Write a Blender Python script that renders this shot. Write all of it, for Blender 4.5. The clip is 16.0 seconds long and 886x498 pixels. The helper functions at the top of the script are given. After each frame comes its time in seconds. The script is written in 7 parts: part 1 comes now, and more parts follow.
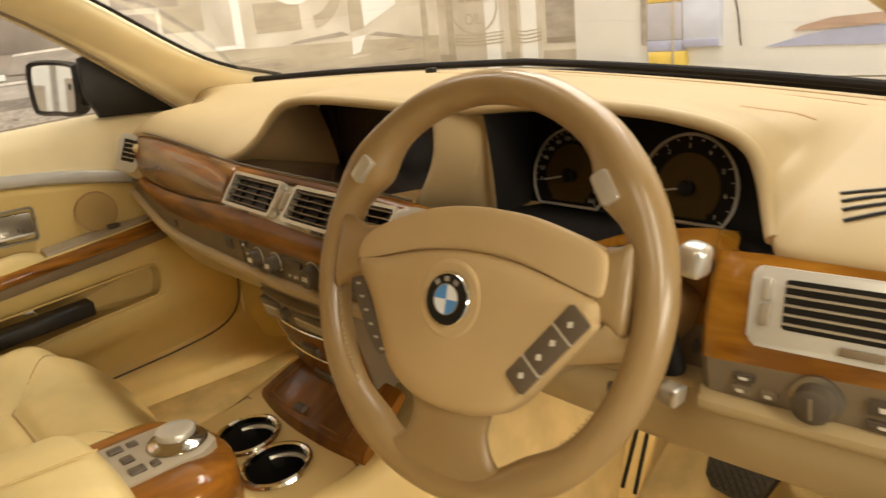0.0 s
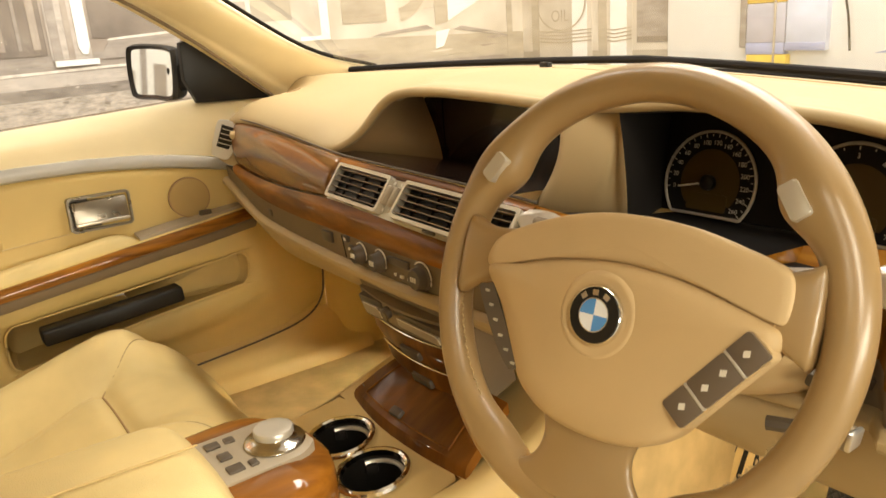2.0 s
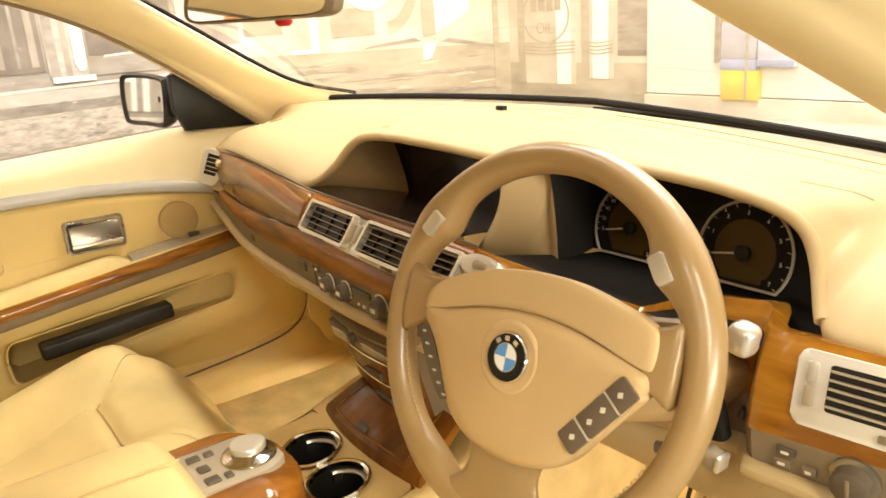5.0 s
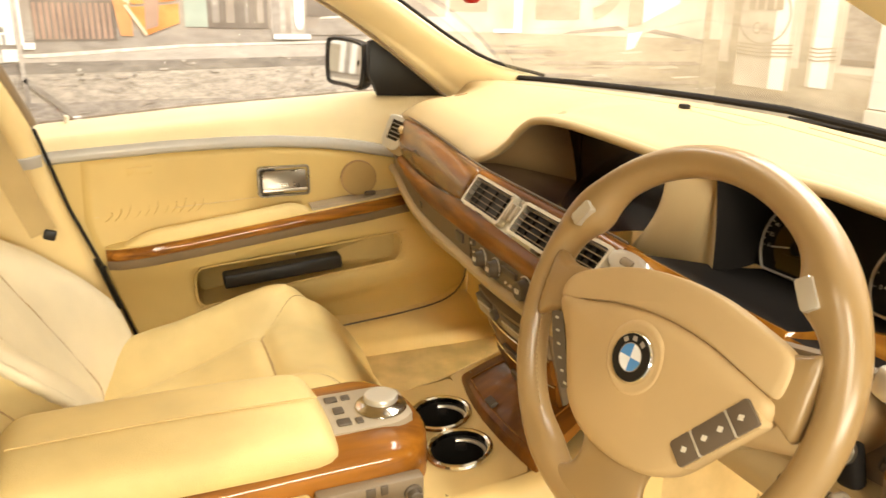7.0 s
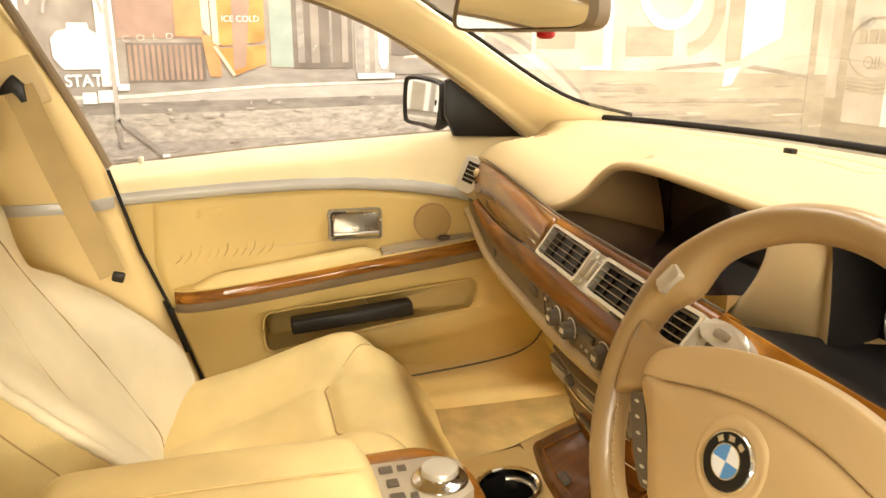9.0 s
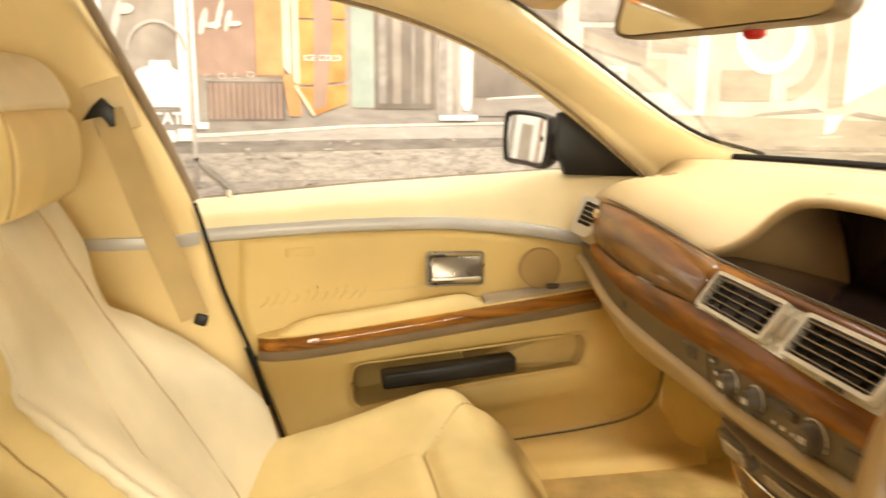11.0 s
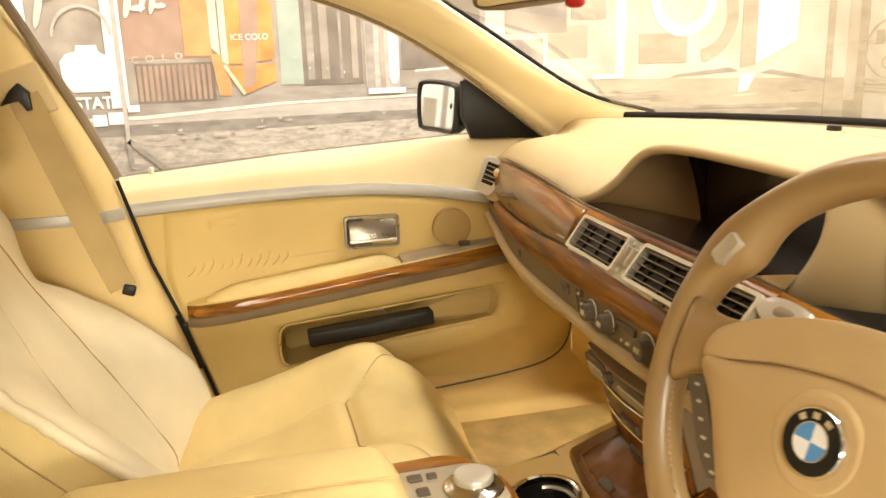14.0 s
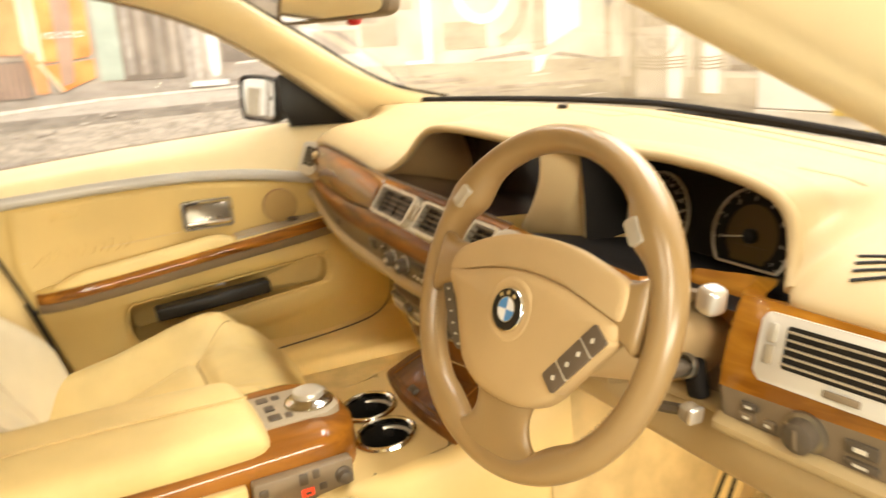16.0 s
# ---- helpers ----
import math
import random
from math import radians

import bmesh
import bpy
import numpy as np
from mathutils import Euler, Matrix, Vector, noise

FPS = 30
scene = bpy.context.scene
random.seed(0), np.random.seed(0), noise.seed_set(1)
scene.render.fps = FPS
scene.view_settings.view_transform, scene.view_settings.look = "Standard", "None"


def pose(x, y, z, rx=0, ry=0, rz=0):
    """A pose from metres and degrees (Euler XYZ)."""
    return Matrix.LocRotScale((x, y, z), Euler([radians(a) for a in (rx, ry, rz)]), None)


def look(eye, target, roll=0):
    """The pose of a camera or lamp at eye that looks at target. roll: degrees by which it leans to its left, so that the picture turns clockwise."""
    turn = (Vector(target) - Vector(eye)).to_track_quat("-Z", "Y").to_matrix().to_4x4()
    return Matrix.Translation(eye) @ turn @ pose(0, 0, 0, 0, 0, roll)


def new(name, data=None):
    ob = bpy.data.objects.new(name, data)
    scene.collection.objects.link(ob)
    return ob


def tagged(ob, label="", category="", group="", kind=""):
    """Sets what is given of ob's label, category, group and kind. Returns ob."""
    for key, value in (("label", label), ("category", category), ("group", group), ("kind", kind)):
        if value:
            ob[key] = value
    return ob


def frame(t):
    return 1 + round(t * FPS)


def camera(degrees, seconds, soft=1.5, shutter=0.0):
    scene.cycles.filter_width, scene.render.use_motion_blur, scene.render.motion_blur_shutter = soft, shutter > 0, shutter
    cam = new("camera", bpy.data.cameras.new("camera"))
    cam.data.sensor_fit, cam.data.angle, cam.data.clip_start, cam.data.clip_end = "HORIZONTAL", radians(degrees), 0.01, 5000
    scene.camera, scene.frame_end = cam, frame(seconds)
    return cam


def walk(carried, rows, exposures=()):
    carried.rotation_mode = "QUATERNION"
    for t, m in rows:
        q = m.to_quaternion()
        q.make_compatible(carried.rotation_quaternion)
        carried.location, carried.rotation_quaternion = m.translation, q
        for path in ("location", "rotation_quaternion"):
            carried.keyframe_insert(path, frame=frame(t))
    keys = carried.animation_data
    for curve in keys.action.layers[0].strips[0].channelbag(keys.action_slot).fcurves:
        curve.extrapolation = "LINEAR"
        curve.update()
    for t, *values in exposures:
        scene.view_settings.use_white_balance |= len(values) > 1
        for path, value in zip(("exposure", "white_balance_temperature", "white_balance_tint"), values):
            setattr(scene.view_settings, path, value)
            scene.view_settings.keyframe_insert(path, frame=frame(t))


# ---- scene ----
cam = camera(60.0, 16.0, 1.5, 0.6)
PATH = [
    (0, (0.84, -0.37, 1.079), (-0.625, 0.865, 0.505), -5.6),
    (0.5, (0.804, -0.379, 1.08), (-0.717, 0.789, 0.514), -4.2),
    (1, (0.778, -0.379, 1.079), (-0.776, 0.747, 0.516), -4.1),
    (1.5, (0.76, -0.381, 1.084), (-0.804, 0.735, 0.527), -4.0),
    (2, (0.759, -0.386, 1.076), (-0.803, 0.726, 0.507), -4.1),
    (2.5, (0.783, -0.368, 1.061), (-0.725, 0.799, 0.458), -4.0),
    (3, (0.813, -0.358, 1.062), (-0.648, 0.854, 0.434), -4.5),
    (5.5, (0.868, -0.405, 1.158), (-0.724, 0.66, 0.58), -3.0),
    (6, (0.872, -0.417, 1.146), (-0.75, 0.589, 0.548), -1.6),
    (6.5, (0.875, -0.396, 1.152), (-0.807, 0.508, 0.558), -0.4),
    (7, (0.89, -0.368, 1.148), (-0.88, 0.338, 0.541), 0.6),
    (7.5, (0.889, -0.337, 1.152), (-0.913, 0.29, 0.552), 0.1),
    (8, (0.869, -0.306, 1.15), (-0.977, 0.2, 0.571), -0.2),
    (10.5, (0.693, -0.356, 1.124), (-1.191, 0.152, 0.687), -0.0),
    (11, (0.64, -0.379, 1.1), (-1.286, -0.007, 0.711), 0.3),
    (11.5, (0.594, -0.397, 1.102), (-1.352, -0.218, 0.675), 0.7),
    (12, (0.605, -0.424, 1.086), (-1.338, -0.346, 0.619), 1.2),
    (12.5, (0.647, -0.375, 1.067), (-1.277, -0.279, 0.531), 1.4),
    (13, (0.68, -0.36, 1.045), (-1.21, -0.142, 0.429), 0.2),
    (13.5, (0.708, -0.338, 1.061), (-1.176, 0.074, 0.532), -1.3),
    (14, (0.761, -0.318, 1.094), (-1.129, 0.155, 0.639), -2.0),
    (14.5, (0.842, -0.314, 1.114), (-1.031, 0.133, 0.572), -1.7),
    (15, (0.918, -0.299, 1.099), (-0.942, 0.164, 0.53), -1.5),
    (15.5, (0.967, -0.284, 1.09), (-0.877, 0.257, 0.534), -1.3),
    (16, (1.012, -0.366, 1.12), (-0.722, 0.486, 0.603), -3.6),
]
EXPOSURE = [(0, -0.62), (1.5, -0.26), (2.2, -0.20), (3, -0.05), (5.5, 0.14), (7.5, 0.15), (10.5, 0.10), (12, 0.12), (14, 0.06), (16, 0.13)]
walk(cam, [(t, look(eye, target, roll)) for t, eye, target, roll in PATH], EXPOSURE)

# ---------------------------------------------------------------- light
world = bpy.data.worlds.new("showroom_air")
scene.world = world
world.use_nodes = True
world.node_tree.nodes["Background"].inputs[0].default_value = (1.0, 0.94, 0.84, 1)
world.node_tree.nodes["Background"].inputs[1].default_value = 0.015


def area_lamp(name, eye, target, sx, sy, watts, colour=(1.0, 0.918, 0.735)):
    data = bpy.data.lights.new(name, "AREA")
    data.shape, data.size, data.size_y, data.energy, data.color = "RECTANGLE", sx, sy, watts, colour
    ob = new(name, data)
    ob.matrix_world = look(eye, target)
    return ob


# Unseen overhead lamps, added and aimed to brighten seats, dash and murals.
area_lamp("unseen_overhead_light", (2.75, -0.75, 2.38), (-0.2, -0.1, 0.6), 0.4, 1.8, 58)
# Added low side lamp that brightens the cabin; the east wall has no window.
area_lamp("added_side_light", (4.4, 0.20, 0.93), (-0.2, -0.3, 0.8), 2.4, 0.4, 120)
area_lamp("unseen_overhead_light", (-0.25, 1.10, 3.05), (-0.35, -0.1, 0.55), 2.0, 0.25, 56, (1.0, 0.945, 0.83))
area_lamp("unseen_overhead_light", (-0.25, 2.0, 2.65), (-0.35, -0.4, 0.85), 2.0, 0.25, 44, (1.0, 0.945, 0.83))
area_lamp("unseen_overhead_light", (-1.3, -0.2, 2.9), (-1.9, -0.1, 0.9), 0.5, 3.6, 63, (1.0, 0.975, 0.93))
area_lamp("unseen_overhead_light", (0.9, -2.9, 2.85), (0.2, -0.9, 0.8), 2.4, 0.6, 66)
# Added unseen lamp, aimed at the front wall to brighten its white panels.
area_lamp("added_wall_light", (0.35, 1.55, 2.95), (0.2, 2.3, 0.95), 2.2, 0.2, 22, (1.0, 0.975, 0.95))

area_lamp("footwell_courtesy_light", (0.36, 0.46, 0.600), (0.34, 0.40, 0.2), 0.07, 0.04, 0.9, (1.0, 0.85, 0.58))
beam = bpy.data.lights.new("footwell_courtesy_light", "SPOT")
beam.energy, beam.color, beam.spot_size, beam.spot_blend, beam.shadow_soft_size = 6.0, (1.0, 0.85, 0.55), radians(94), 0.22, 0.012
new("footwell_courtesy_light", beam).matrix_world = look((-0.30, 0.40, 0.598), (-0.39, 0.25, 0.30))

# ---------------------------------------------------------------- materials
def shader(name, base=(0.5, 0.5, 0.5), rough=0.5, metal=0.0, coat=0.0, grain=0.0, grain_size=400.0, mottle=0.08, mottle_size=9.0,
           second=None, spec=0.3, bump_depth=0.0006, fuzz=0.0):
    m = bpy.data.materials.new(name)
    m.use_nodes = True
    nt = m.node_tree
    b = nt.nodes["Principled BSDF"]
    b.inputs["Roughness"].default_value, b.inputs["Metallic"].default_value = rough, metal
    b.inputs["Coat Weight"].default_value, b.inputs["Coat Roughness"].default_value = coat, 0.06
    b.inputs["Specular IOR Level"].default_value = spec
    if fuzz:
        b.inputs["Sheen Weight"].default_value = fuzz
    tc = nt.nodes.new("ShaderNodeTexCoord")
    n1 = nt.nodes.new("ShaderNodeTexNoise")
    n1.inputs["Scale"].default_value, n1.inputs["Detail"].default_value = mottle_size, 6.0
    nt.links.new(tc.outputs["Object"], n1.inputs["Vector"])
    ramp = nt.nodes.new("ShaderNodeValToRGB")
    lo = second or tuple(c * (1 - 2 * mottle) for c in base)
    hi = tuple(min(1.0, c * (1 + mottle)) for c in base)
    ramp.color_ramp.elements[0].position, ramp.color_ramp.elements[1].position = 0.32, 0.68
    ramp.color_ramp.elements[0].color, ramp.color_ramp.elements[1].color = (*lo, 1), (*hi, 1)
    nt.links.new(n1.outputs["Fac"], ramp.inputs["Fac"])
    nt.links.new(ramp.outputs["Color"], b.inputs["Base Color"])
    rr = nt.nodes.new("ShaderNodeMapRange")
    rr.inputs["To Min"].default_value, rr.inputs["To Max"].default_value = max(0.02, rough - 0.03), min(1, rough + 0.03)
    n3 = nt.nodes.new("ShaderNodeTexNoise")
    n3.inputs["Scale"].default_value = mottle_size * 4
    nt.links.new(tc.outputs["Object"], n3.inputs["Vector"])
    nt.links.new(n3.outputs["Fac"], rr.inputs["Value"])
    nt.links.new(rr.outputs["Result"], b.inputs["Roughness"])
    if grain:
        v = nt.nodes.new("ShaderNodeTexVoronoi")
        v.feature, v.inputs["Scale"].default_value = "DISTANCE_TO_EDGE", grain_size
        nt.links.new(tc.outputs["Object"], v.inputs["Vector"])
        n2 = nt.nodes.new("ShaderNodeTexNoise")
        n2.inputs["Scale"].default_value = 22.0
        nt.links.new(tc.outputs["Object"], n2.inputs["Vector"])
        mix = nt.nodes.new("ShaderNodeMath")
        mix.operation = "MULTIPLY_ADD"
        mix.inputs[1].default_value = 1.3
        nt.links.new(n2.outputs["Fac"], mix.inputs[0])
        nt.links.new(v.outputs["Distance"], mix.inputs[2])
        bump = nt.nodes.new("ShaderNodeBump")
        bump.inputs["Strength"].default_value, bump.inputs["Distance"].default_value = grain, bump_depth
        nt.links.new(mix.outputs[0], bump.inputs["Height"])
        nt.links.new(bump.outputs["Normal"], b.inputs["Normal"])
    return m


def wood(name, dark, light, along=(0.8, 5.0, 5.0), figure=1.1, lacquer=(0.75, 1.5)):
    m = bpy.data.materials.new(name)
    m.use_nodes = True
    nt = m.node_tree
    b = nt.nodes["Principled BSDF"]
    b.inputs["Roughness"].default_value, b.inputs["Coat Weight"].default_value, b.inputs["Coat Roughness"].default_value = 0.5, lacquer[0], 0.025
    b.inputs["Coat IOR"].default_value = lacquer[1]
    b.inputs["Specular IOR Level"].default_value = 0.12
    tc, mp = nt.nodes.new("ShaderNodeTexCoord"), nt.nodes.new("ShaderNodeMapping")
    mp.inputs["Scale"].default_value = along
    nt.links.new(tc.outputs["Object"], mp.inputs["Vector"])
    n = nt.nodes.new("ShaderNodeTexNoise")
    n.inputs["Scale"].default_value, n.inputs["Detail"].default_value, n.inputs["Distortion"].default_value = 7.0, 8.0, figure
    nt.links.new(mp.outputs["Vector"], n.inputs["Vector"])
    f = nt.nodes.new("ShaderNodeTexNoise")
    f.inputs["Scale"].default_value, f.inputs["Detail"].default_value = 60.0, 4.0
    nt.links.new(mp.outputs["Vector"], f.inputs["Vector"])
    mix = nt.nodes.new("ShaderNodeMath")
    mix.operation, mix.inputs[1].default_value = "MULTIPLY_ADD", 0.08
    nt.links.new(f.outputs["Fac"], mix.inputs[0])
    nt.links.new(n.outputs["Fac"], mix.inputs[2])
    ramp = nt.nodes.new("ShaderNodeValToRGB")
    el = ramp.color_ramp.elements
    el[0].position, el[0].color = 0.36, (*dark, 1)
    el[1].position, el[1].color = 0.80, (*light, 1)
    e = el.new(0.58)
    e.color = (*[0.55 * a + 0.45 * c for a, c in zip(dark, light)], 1)
    nt.links.new(mix.outputs[0], ramp.inputs["Fac"])
    nt.links.new(ramp.outputs["Color"], b.inputs["Base Color"])
    return m


def clear_pane(name, tint=(1, 1, 1), gloss=0.1):
    m = bpy.data.materials.new(name)
    m.use_nodes = True
    nt = m.node_tree
    out = nt.nodes["Material Output"]
    tr, gl, mx, lw, mp = (nt.nodes.new("ShaderNode" + k) for k in ("BsdfTransparent", "BsdfGlossy", "MixShader", "LayerWeight", "MapRange"))
    tr.inputs[0].default_value = (*tint, 1)
    gl.inputs["Roughness"].default_value = gloss * 0.2
    lw.inputs["Blend"].default_value = 0.25
    mp.inputs["From Min"].default_value, mp.inputs["To Min"].default_value, mp.inputs["To Max"].default_value = 0.1, 0.05, 0.40
    nt.links.new(lw.outputs["Facing"], mp.inputs["Value"])
    nt.links.new(mp.outputs["Result"], mx.inputs[0])
    nt.links.new(tr.outputs[0], mx.inputs[1])
    nt.links.new(gl.outputs[0], mx.inputs[2])
    nt.links.new(mx.outputs[0], out.inputs["Surface"])
    return m


def glowing(name, colour, strength):
    m = shader(name, colour, 0.4)
    b = m.node_tree.nodes["Principled BSDF"]
    b.inputs["Emission Color"].default_value, b.inputs["Emission Strength"].default_value = (*colour, 1), strength
    return m


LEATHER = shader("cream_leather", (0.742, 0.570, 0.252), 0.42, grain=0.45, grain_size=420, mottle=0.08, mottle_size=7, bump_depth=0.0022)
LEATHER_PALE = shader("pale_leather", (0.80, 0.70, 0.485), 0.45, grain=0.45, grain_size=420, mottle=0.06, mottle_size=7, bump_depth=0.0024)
LEATHER_FOLD = shader("leather_fold", (0.62, 0.44, 0.19), 0.6)
SEAM = shader("seam_thread", (0.42, 0.27, 0.115), 0.7)
WHEEL_BUTTON = shader("taupe_wheel_button", (0.155, 0.115, 0.080), 0.38)
THREAD = shader("wheel_thread", (0.54, 0.40, 0.21), 0.6)
DASH = shader("cream_soft_plastic", (0.47, 0.35, 0.18), 0.5, grain=0.3, grain_size=600, mottle=0.03, mottle_size=6)
DOORSKIN = shader("cream_door_vinyl", (0.660, 0.482, 0.178), 0.46, grain=0.3, grain_size=500, mottle=0.04, mottle_size=6)
DECK = shader("cream_console_plastic", (0.74, 0.545, 0.235), 0.42, grain=0.25, grain_size=700, mottle=0.04)
PILLAR = shader("cream_pillar_fabric", (0.90, 0.76, 0.47), 0.6, grain=0.4, grain_size=1100, mottle=0.03)
# pillar cream darkened: the centre pillar's shade is put into the colour
PILLAR_SHADED = shader("shaded_pillar_plastic", (0.72, 0.55, 0.26), 0.55, grain=0.3, grain_size=900, mottle=0.04)
SILVER_PALE = shader("pale_silver_plastic", (0.72, 0.69, 0.63), 0.33, metal=0.25, mottle=0.02)
SILVER_BRIGHT = shader("silver_painted_plastic", (0.64, 0.585, 0.47), 0.36, metal=0.25, mottle=0.02)
BEIGE = shader("beige_trim_plastic", (0.68, 0.53, 0.29), 0.5, grain=0.25, grain_size=700, mottle=0.04)
TAN_DARK = shader("brown_soft_plastic", (0.40, 0.250, 0.112), 0.55, grain=0.2, grain_size=700)
WHEEL_SKIN = shader("tan_wheel_leather", (0.345, 0.222, 0.093), 0.29, grain=0.12, grain_size=620, mottle=0.04, mottle_size=10, spec=0.75)
WHEEL_PAD = shader("tan_airbag_plastic", (0.56, 0.392, 0.193), 0.48, grain=0.3, grain_size=800, mottle=0.04)
WHEEL_PAD_TOP = shader("light_tan_plastic", (0.595, 0.425, 0.220), 0.45, grain=0.3, grain_size=800, mottle=0.04)
TAUPE = shader("taupe_plastic", (0.235, 0.175, 0.11), 0.42, grain=0.2, grain_size=900)
TAUPE_DEEP = shader("deep_taupe_plastic", (0.175, 0.128, 0.075), 0.40, grain=0.2, grain_size=900)
TAUPE_LIGHT = shader("warm_grey_plastic", (0.40, 0.33, 0.235), 0.38, grain=0.2, grain_size=900)
BUTTON = shader("dark_taupe_button", (0.11, 0.085, 0.06), 0.4)
MARK = shader("pale_print", (0.80, 0.74, 0.62), 0.5)
SILVER = shader("satin_silver_plastic", (0.62, 0.58, 0.50), 0.30, metal=0.55, mottle=0.03)
TRIMLINE = shader("brushed_aluminium_strip", (0.49, 0.47, 0.43), 0.42, metal=0.25, mottle=0.04)
CHROME = shader("chrome", (0.85, 0.83, 0.78), 0.09, metal=1.0, mottle=0.02)
CHROME_SATIN = shader("satin_chrome", (0.78, 0.74, 0.67), 0.30, metal=0.75, mottle=0.02)
DARK_CHROME = shader("polished_grey_metal", (0.60, 0.575, 0.53), 0.16, metal=1.0, mottle=0.02)
DARK_METAL = shader("dark_satin_metal", (0.30, 0.265, 0.21), 0.28, metal=0.85, mottle=0.03)
BLACK = shader("black_plastic", (0.014, 0.012, 0.010), 0.4, spec=0.3)
BLACK_SOFT = shader("black_rubber", (0.018, 0.015, 0.013), 0.75, grain=0.2, spec=0.15)
RUBBER = shader("worn_black_rubber", (0.045, 0.036, 0.028), 0.7, grain=0.2, spec=0.2)
SPEAKER_CLOTH = shader("tan_speaker_cloth", (0.50, 0.345, 0.135), 0.8, grain=1.0, grain_size=1500, mottle=0.05)
# door cream with the shade inside the map pocket put into its colour
POCKET_LINING_SHADED = shader("shaded_pocket_lining", (0.56, 0.405, 0.155), 0.8, grain=0.8, grain_size=1300, mottle=0.06)
SCREEN = shader("dark_screen_glass", (0.020, 0.011, 0.008), 0.22, coat=0.4)
RING = shader("pale_gauge_ring", (0.62, 0.57, 0.48), 0.3, metal=0.3)
CLUSTER = shader("dark_cluster_face", (0.020, 0.017, 0.015), 0.6, spec=0.08)
DIAL = shader("brown_dial_face", (0.085, 0.050, 0.007), 0.5, mottle=0.1)
CARPET = shader("beige_carpet", (0.78, 0.58, 0.28), 0.95, grain=1.0, grain_size=900, mottle=0.10, mottle_size=14, bump_depth=0.0015, spec=0.03)
HEADLINER = shader("beige_headliner", (0.70, 0.56, 0.32), 0.9, grain=0.5, grain_size=900)
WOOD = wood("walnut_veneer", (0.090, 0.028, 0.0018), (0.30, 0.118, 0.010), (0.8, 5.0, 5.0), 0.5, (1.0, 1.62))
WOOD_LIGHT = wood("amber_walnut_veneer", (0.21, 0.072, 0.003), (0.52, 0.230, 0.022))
WOOD_STRIP = wood("walnut_strip_veneer", (0.105, 0.032, 0.0018), (0.42, 0.160, 0.010), (0.8, 5.0, 5.0), 0.4, (0.45, 1.45))
WOOD_ALONG = wood("walnut_veneer_lengthwise", (0.10, 0.030, 0.0022), (0.44, 0.175, 0.016), (9.0, 1.0, 9.0))
WOOD_BOX = wood("amber_walnut_lengthwise", (0.15, 0.047, 0.0035), (0.40, 0.152, 0.015), (5.0, 0.7, 5.0), 0.5)
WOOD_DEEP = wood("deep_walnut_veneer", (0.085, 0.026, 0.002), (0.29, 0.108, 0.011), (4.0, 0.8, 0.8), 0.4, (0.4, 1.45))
MIRROR = shader("mirror_silver", (0.9, 0.9, 0.88), 0.015, metal=1.0, mottle=0.0)
GLASS = clear_pane("clear_glass")
BODY_PAINT = shader("champagne_car_paint", (0.62, 0.56, 0.46), 0.3, metal=0.3, coat=1.0, mottle=0.02)
LAMP_GLASS = glowing("lit_lamp_lens", (1.0, 0.82, 0.55), 2.0)
RED = shader("red_plastic", (0.55, 0.02, 0.015), 0.35)
RED_LIT = glowing("lit_red_button", (0.85, 0.06, 0.02), 0.8)
ROUNDEL_BLUE = shader("blue_enamel", (0.10, 0.30, 0.66), 0.2, coat=0.6, mottle=0.0)
ROUNDEL_WHITE = shader("white_enamel", (0.85, 0.86, 0.88), 0.2, coat=0.6, mottle=0.0)
BELT = shader("beige_seat_belt", (0.52, 0.385, 0.18), 0.7, grain=0.6, grain_size=1200)


# ---------------------------------------------------------------- builders
def thing(name, label, category, at=(0, 0, 0), group="", kind=""):
    ob = new(name)
    ob.empty_display_size = 0.05
    ob.location = at
    return tagged(ob, label, category, group, kind)


def part(name, bm, material, parent=None, label="", smooth=True, soft=0, sharp=38):
    me = bpy.data.meshes.new(name)
    bmesh.ops.recalc_face_normals(bm, faces=bm.faces)
    bm.to_mesh(me)
    bm.free()
    me.materials.append(material)
    if smooth:
        me.polygons.foreach_set("use_smooth", [True] * len(me.polygons))
        if not soft:
            me.set_sharp_from_angle(angle=radians(sharp))
    ob = new(name, me)
    if parent is not None:
        ob.parent = parent
        if parent.parent is None:
            ob.matrix_parent_inverse = Matrix.Translation(-parent.location)
    if label:
        tagged(ob, label)
    if soft:
        mod = ob.modifiers.new("soft", "SUBSURF")
        mod.levels = mod.render_levels = soft
    return ob


def single(name, bm, material, label, category, group="", kind="", **more):
    return tagged(part(name, bm, material, None, **more), label, category, group, kind)


def curve_through(points, n):
    """n points on a smooth line through the given ones."""
    p = [Vector(q) for q in points]
    p = [2 * p[0] - p[1], *p, 2 * p[-1] - p[-2]]
    out = []
    for k in range(n):
        s = k / (n - 1) * (len(p) - 3)
        i = min(int(s), len(p) - 4)
        t = s - i
        a, b, c, d = p[i:i + 4]
        out.append(0.5 * ((2 * b) + (c - a) * t + (2 * a - 5 * b + 4 * c - d) * t * t + (3 * b - a - 3 * c + d) * t ** 3))
    return out


def closed_line(points, n):
    p = [Vector((x, y, 0)) for x, y in points]
    k = len(p)
    out = []
    for i in range(n):
        s = i / n * k
        j = int(s)
        t = s - j
        a, b, c, d = p[(j - 1) % k], p[j % k], p[(j + 1) % k], p[(j + 2) % k]
        q = 0.5 * ((2 * b) + (c - a) * t + (2 * a - 5 * b + 4 * c - d) * t * t + (3 * b - a - 3 * c + d) * t ** 3)
        out.append((q.x, q.y))
    return out


